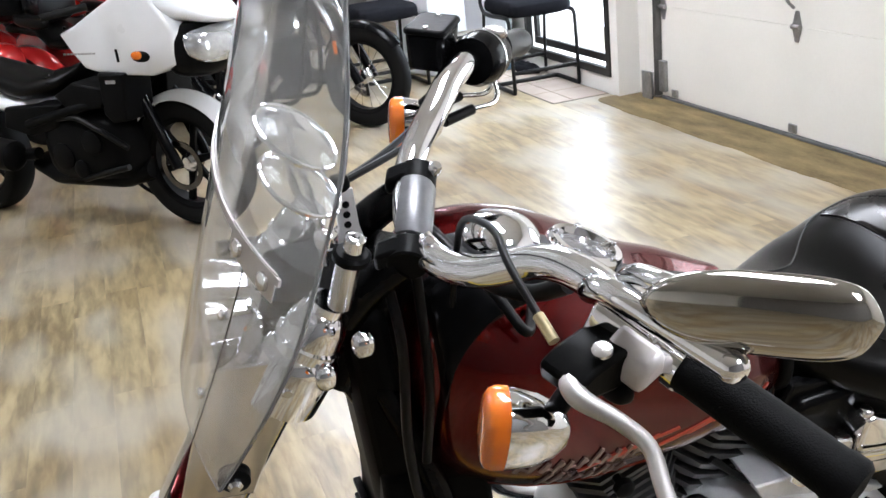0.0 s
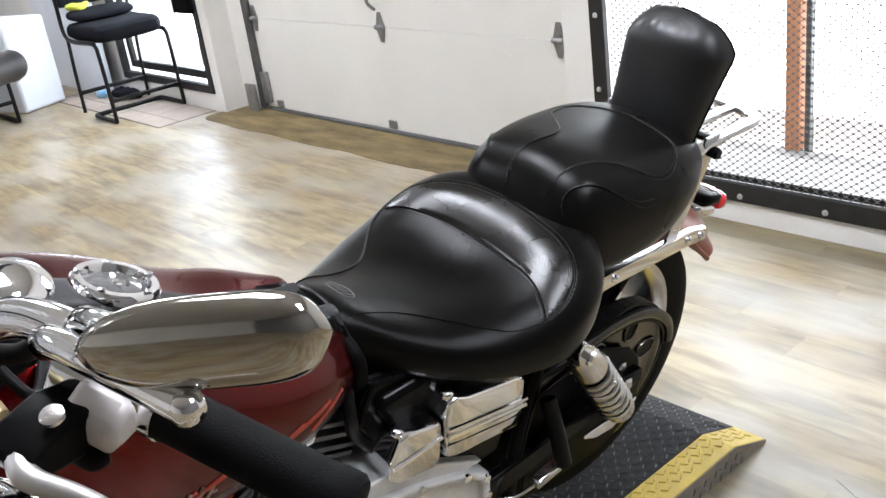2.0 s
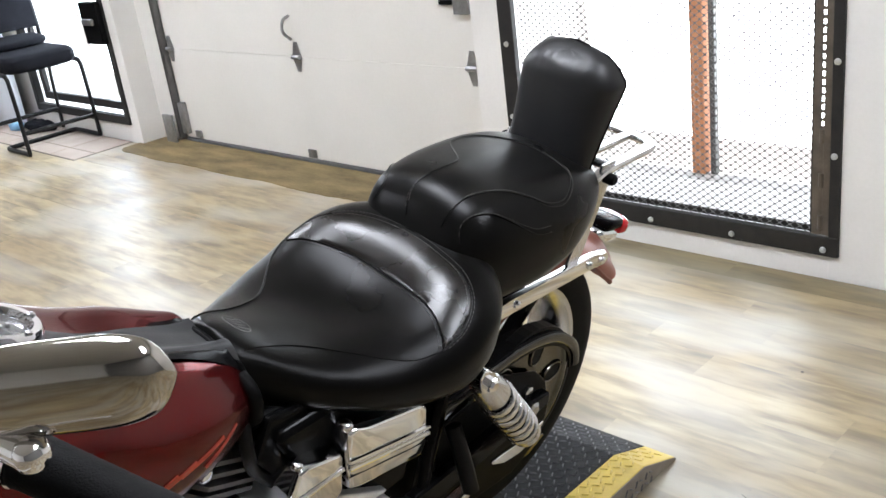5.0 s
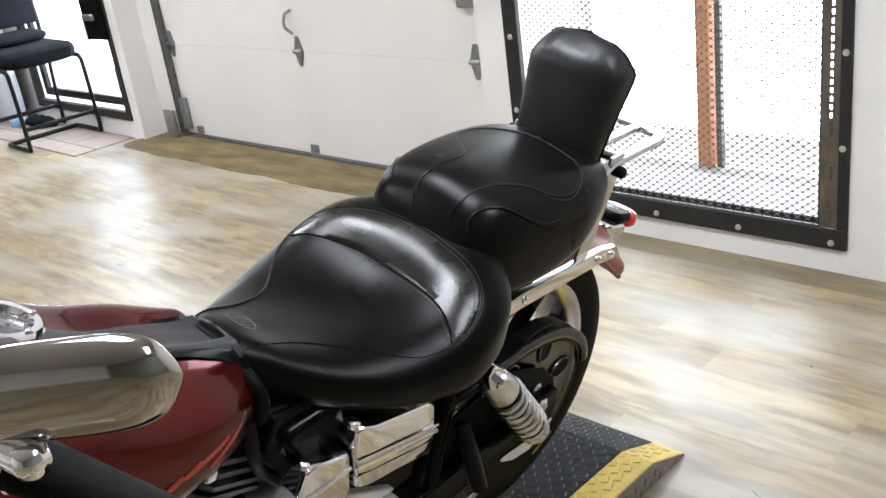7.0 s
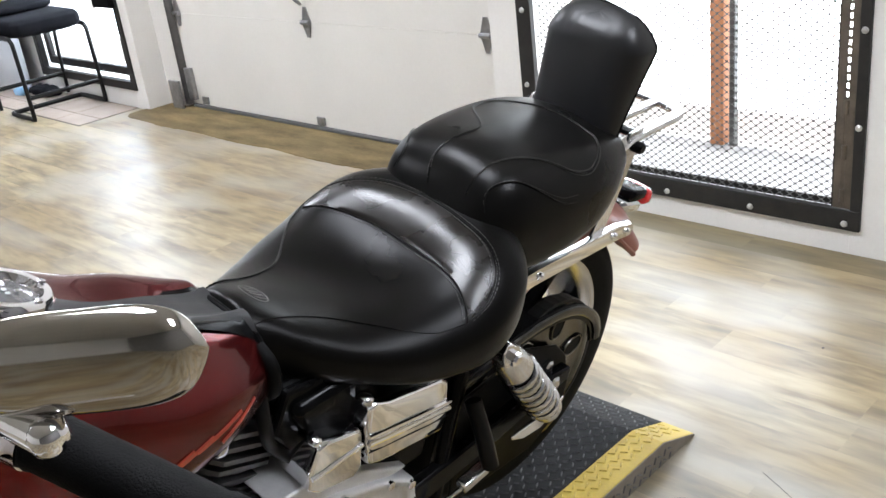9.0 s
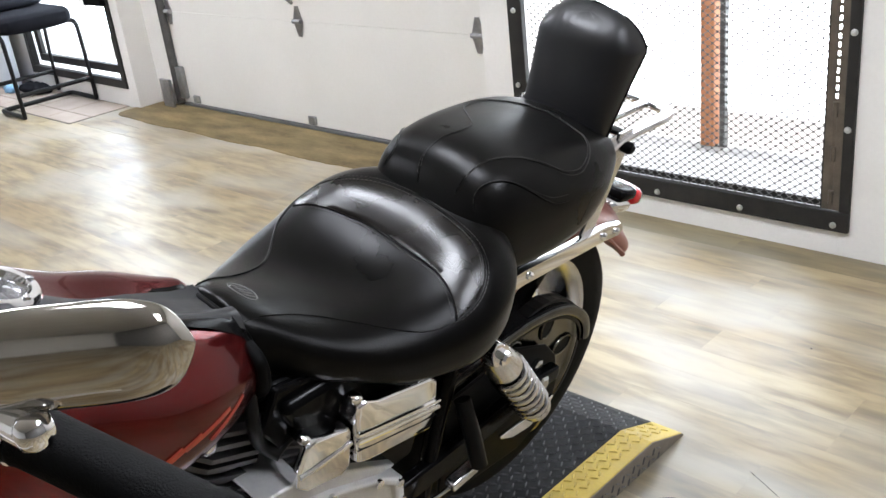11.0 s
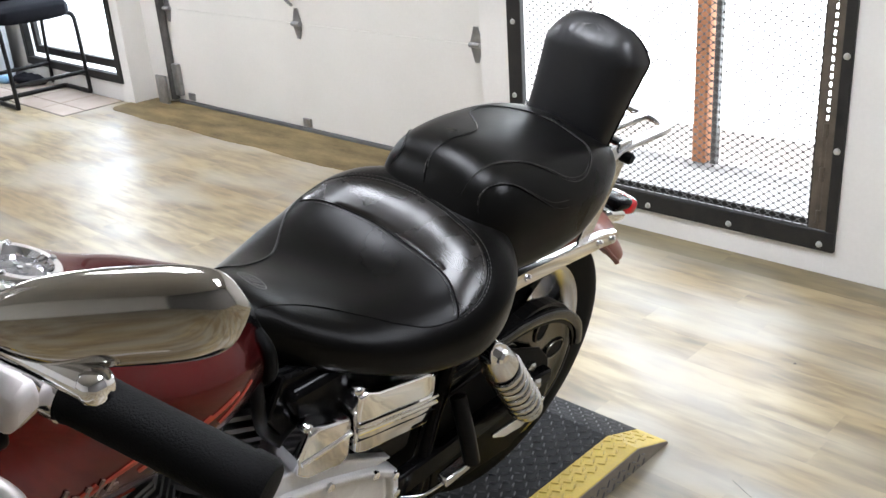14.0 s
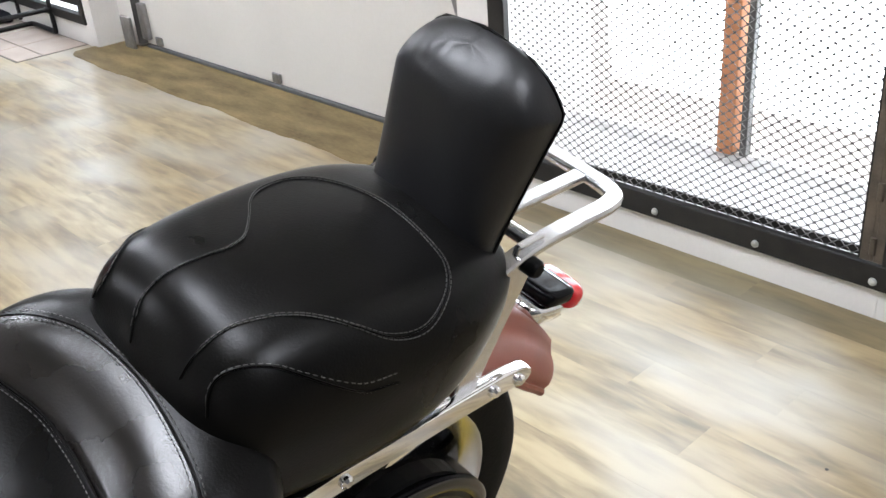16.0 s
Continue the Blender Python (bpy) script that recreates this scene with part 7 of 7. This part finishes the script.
part("engine", blob((0, 0.50, 0.40), (0.20, 0, 0), (0, 0.30, 0), (0, 0, 0.19), 3.4), M_BLACKSATIN, wb, "black engine block")
for y, z, r in ((0.40, 0.44, 0.06), (0.60, 0.37, 0.065), (0.50, 0.31, 0.045)):
    part("engine_cover", lathe(((0, r), (0.012, r), (0.018, r * 0.85), (0.020, r * 0.3)), (-0.195, y, z), (-1, 0, 0), 26), M_BLACKSATIN, wb)
for q in ([(-0.20, 0.18, 0.42), (-0.22, 0.30, 0.50), (-0.21, 0.45, 0.56), (-0.19, 0.60, 0.55)], [(-0.2, 0.20, 0.33), (-0.21, 0.34, 0.30), (-0.20, 0.50, 0.26)]):
    part("coolant_hose", tube(q, 0.014), M_RUBBER, wb)
part("seat", rings([[(w * math.cos(a), y, z + h * math.sin(a)) for a in (j * math.tau / 18 for j in range(18))] for y, w, z, h in ((0.52, 0.08, 0.74, 0.05), (0.62, 0.14, 0.70, 0.06), (0.85, 0.17, 0.665, 0.06), (1.02, 0.15, 0.70, 0.07), (1.20, 0.13, 0.76, 0.05), (1.45, 0.10, 0.80, 0.03))]), M_LEATHER, wb, "black seat", angle=70)
part("tail_cowl", rings([[(w * math.cos(a), y, z + h * math.sin(a)) for a in (j * math.tau / 18 for j in range(18))] for y, w, z, h in ((0.78, 0.15, 0.58, 0.05), (1.0, 0.17, 0.60, 0.06), (1.30, 0.15, 0.68, 0.07), (1.60, 0.08, 0.76, 0.04))]), M_WHITEPAINT, wb, "white tail cowl", angle=70)
loops = []
for k in range(18):
    a = radians(18 + 140 * k / 17)
    d = V(0, -math.cos(a), math.sin(a))
    loops.append([V(0, 0, 0.305) + d * (0.305 + 0.035 * (1 - abs(q) ** 2.5)) + V(0.068 * q, 0, 0) for q in (-1, -0.7, -0.3, 0, 0.3, 0.7, 1)] + [V(0, 0, 0.305) + d * (0.301 + 0.035 * (1 - abs(q) ** 2.5)) + V(0.064 * q, 0, 0) for q in (1, 0.7, 0.3, 0, -0.3, -0.7, -1)])
part("front_fender", rings(loops), M_WHITEPAINT, wb, "white front fender", angle=60)
part("muffler", lathe(((0, 0.05), (0.02, 0.075), (0.30, 0.085), (0.36, 0.06)), (-0.20, 0.92, 0.36), (0, 1, 0.1), 22), M_BLACKSATIN, wb, "black muffler")
part("side_stand", tube([(0.08, 0.55, 0.22), (0.14, 0.47, 0.10), (0.21, 0.38, 0.008)], 0.010), M_BLACKSATIN, wb, "black side stand")
part("belly_pan", rings([[(w * math.cos(a), y, z + h * math.sin(a)) for a in (j * math.tau / 16 for j in range(16))] for y, w, z, h in ((0.20, 0.10, 0.28, 0.06), (0.35, 0.17, 0.25, 0.07), (0.75, 0.17, 0.25, 0.07), (0.95, 0.10, 0.28, 0.05))]), M_BLACKSATIN, wb, angle=60)
part("swingarm", rod((-0.13, 0.85, 0.36), (-0.13, 1.42, 0.305), 0.03), M_BLACKSATIN, wb)
part("axle_nut", rod((-0.12, 1.42, 0.305), (-0.16, 1.42, 0.305), 0.016), M_GALV, wb)

# ---- floor boards, last ----
PW, PL = 0.122, 0.92
rng = random.Random(7)


def board_mesh(length, material):
    """One board with a small bevelled edge, its middle at the origin."""
    a, b, c = length / 2 - 0.00005, PW / 2 - 0.00005, 0.0004
    bm = rings([[(-a, -b, -0.005), (a, -b, -0.005), (a, b, -0.005), (-a, b, -0.005)], [(-a, -b, -0.0001), (a, -b, -0.0001), (a, b, -0.0001), (-a, b, -0.0001)], [(-a + c, -b + c, 0), (a - c, -b + c, 0), (a - c, b - c, 0), (-a + c, b - c, 0)]])
    bmesh.ops.recalc_face_normals(bm, faces=bm.faces)
    me = bpy.data.meshes.new("board")
    bm.to_mesh(me)
    bm.free()
    me.materials.append(material)
    return me


board, edge_board = board_mesh(PL, M_PLANK), board_mesh(PL, M_EDGEBOARD)
verts, faces = [], []
rows = int((YW - Y0) / PW) + 1
for r in range(rows):
    y = YW - 0.005 - (r + 0.5) * PW
    if y - PW / 2 < Y0:
        continue
    x = X0 - rng.uniform(0, PL)
    while x < X1 - 0.1:
        cx = x + PL / 2
        near = -4.6 < cx < 0.25 and -0.6 < y < YW
        if near:
            ob = new("board", edge_board if r == 0 and cx > -2.6 else board)
            ob.parent = floor
            ob.location = (cx, y, rng.uniform(-0.00004, 0.00004))
        else:
            k = len(verts)
            e0, e1 = max(x, X0 + 0.002), min(x + PL, X1 - 0.002)
            cx = (e0 + e1) / 2
            a, b = (e1 - e0) / 2 - 0.0002, PW / 2 - 0.0002
            for z, i in ((-0.005, 0.0), (-0.0004, 0.0), (0.0, 0.0007)):
                verts.extend(((cx - a + i, y - b + i, z), (cx + a - i, y - b + i, z), (cx + a - i, y + b - i, z), (cx - a + i, y + b - i, z)))
            faces.append((k + 8, k + 9, k + 10, k + 11))
            for j in range(4):
                n = (j + 1) % 4
                faces.extend(((k + j, k + n, k + 4 + n, k + 4 + j), (k + 4 + j, k + 4 + n, k + 8 + n, k + 8 + j)))
        x += PL
me = bpy.data.meshes.new("far_boards")
me.from_pydata(verts, [], faces)
part_mesh("far_boards", me, M_PLANK, floor, smooth=False, kind="stuff")

# a torn edge in the laminate and a few dark specks
crack = tagged(thing("floor_crack"), "thin dark torn edge in the laminate beside the ramp", "crack", kind="structure")
for path, r in (([(-0.700, 1.698, 0), (-0.668, 1.722, 0), (-0.622, 1.718, 0), (-0.580, 1.704, 0), (-0.520, 1.702, 0)], 0.0011), ([(-0.585, 1.892, 0), (-0.49, 1.842, 0), (-0.384, 1.772, 0)], 0.0006), ([(-0.66, 1.69, 0), (-0.61, 1.665, 0), (-0.59, 1.62, 0)], 0.0008)):
    part("crack_line", tube([(x, y, 0.0002) for x, y, z in path], r, 6), M_DIRT, crack)
for x, y, r in ((-0.511, 2.712, 0.005), (-0.299, 1.864, 0.006), (-0.386, 2.616, 0.004), (-0.70, 2.45, 0.004), (-1.9, 2.2, 0.005), (-3.1, 1.5, 0.006), (-2.4, 0.4, 0.005)):
    part("speck", lathe(((0, r), (0.0008, r * 0.8), (0.001, 0.0)), (x, y, 0.0), (0, 0, 1), 9), M_DIRT, crack)
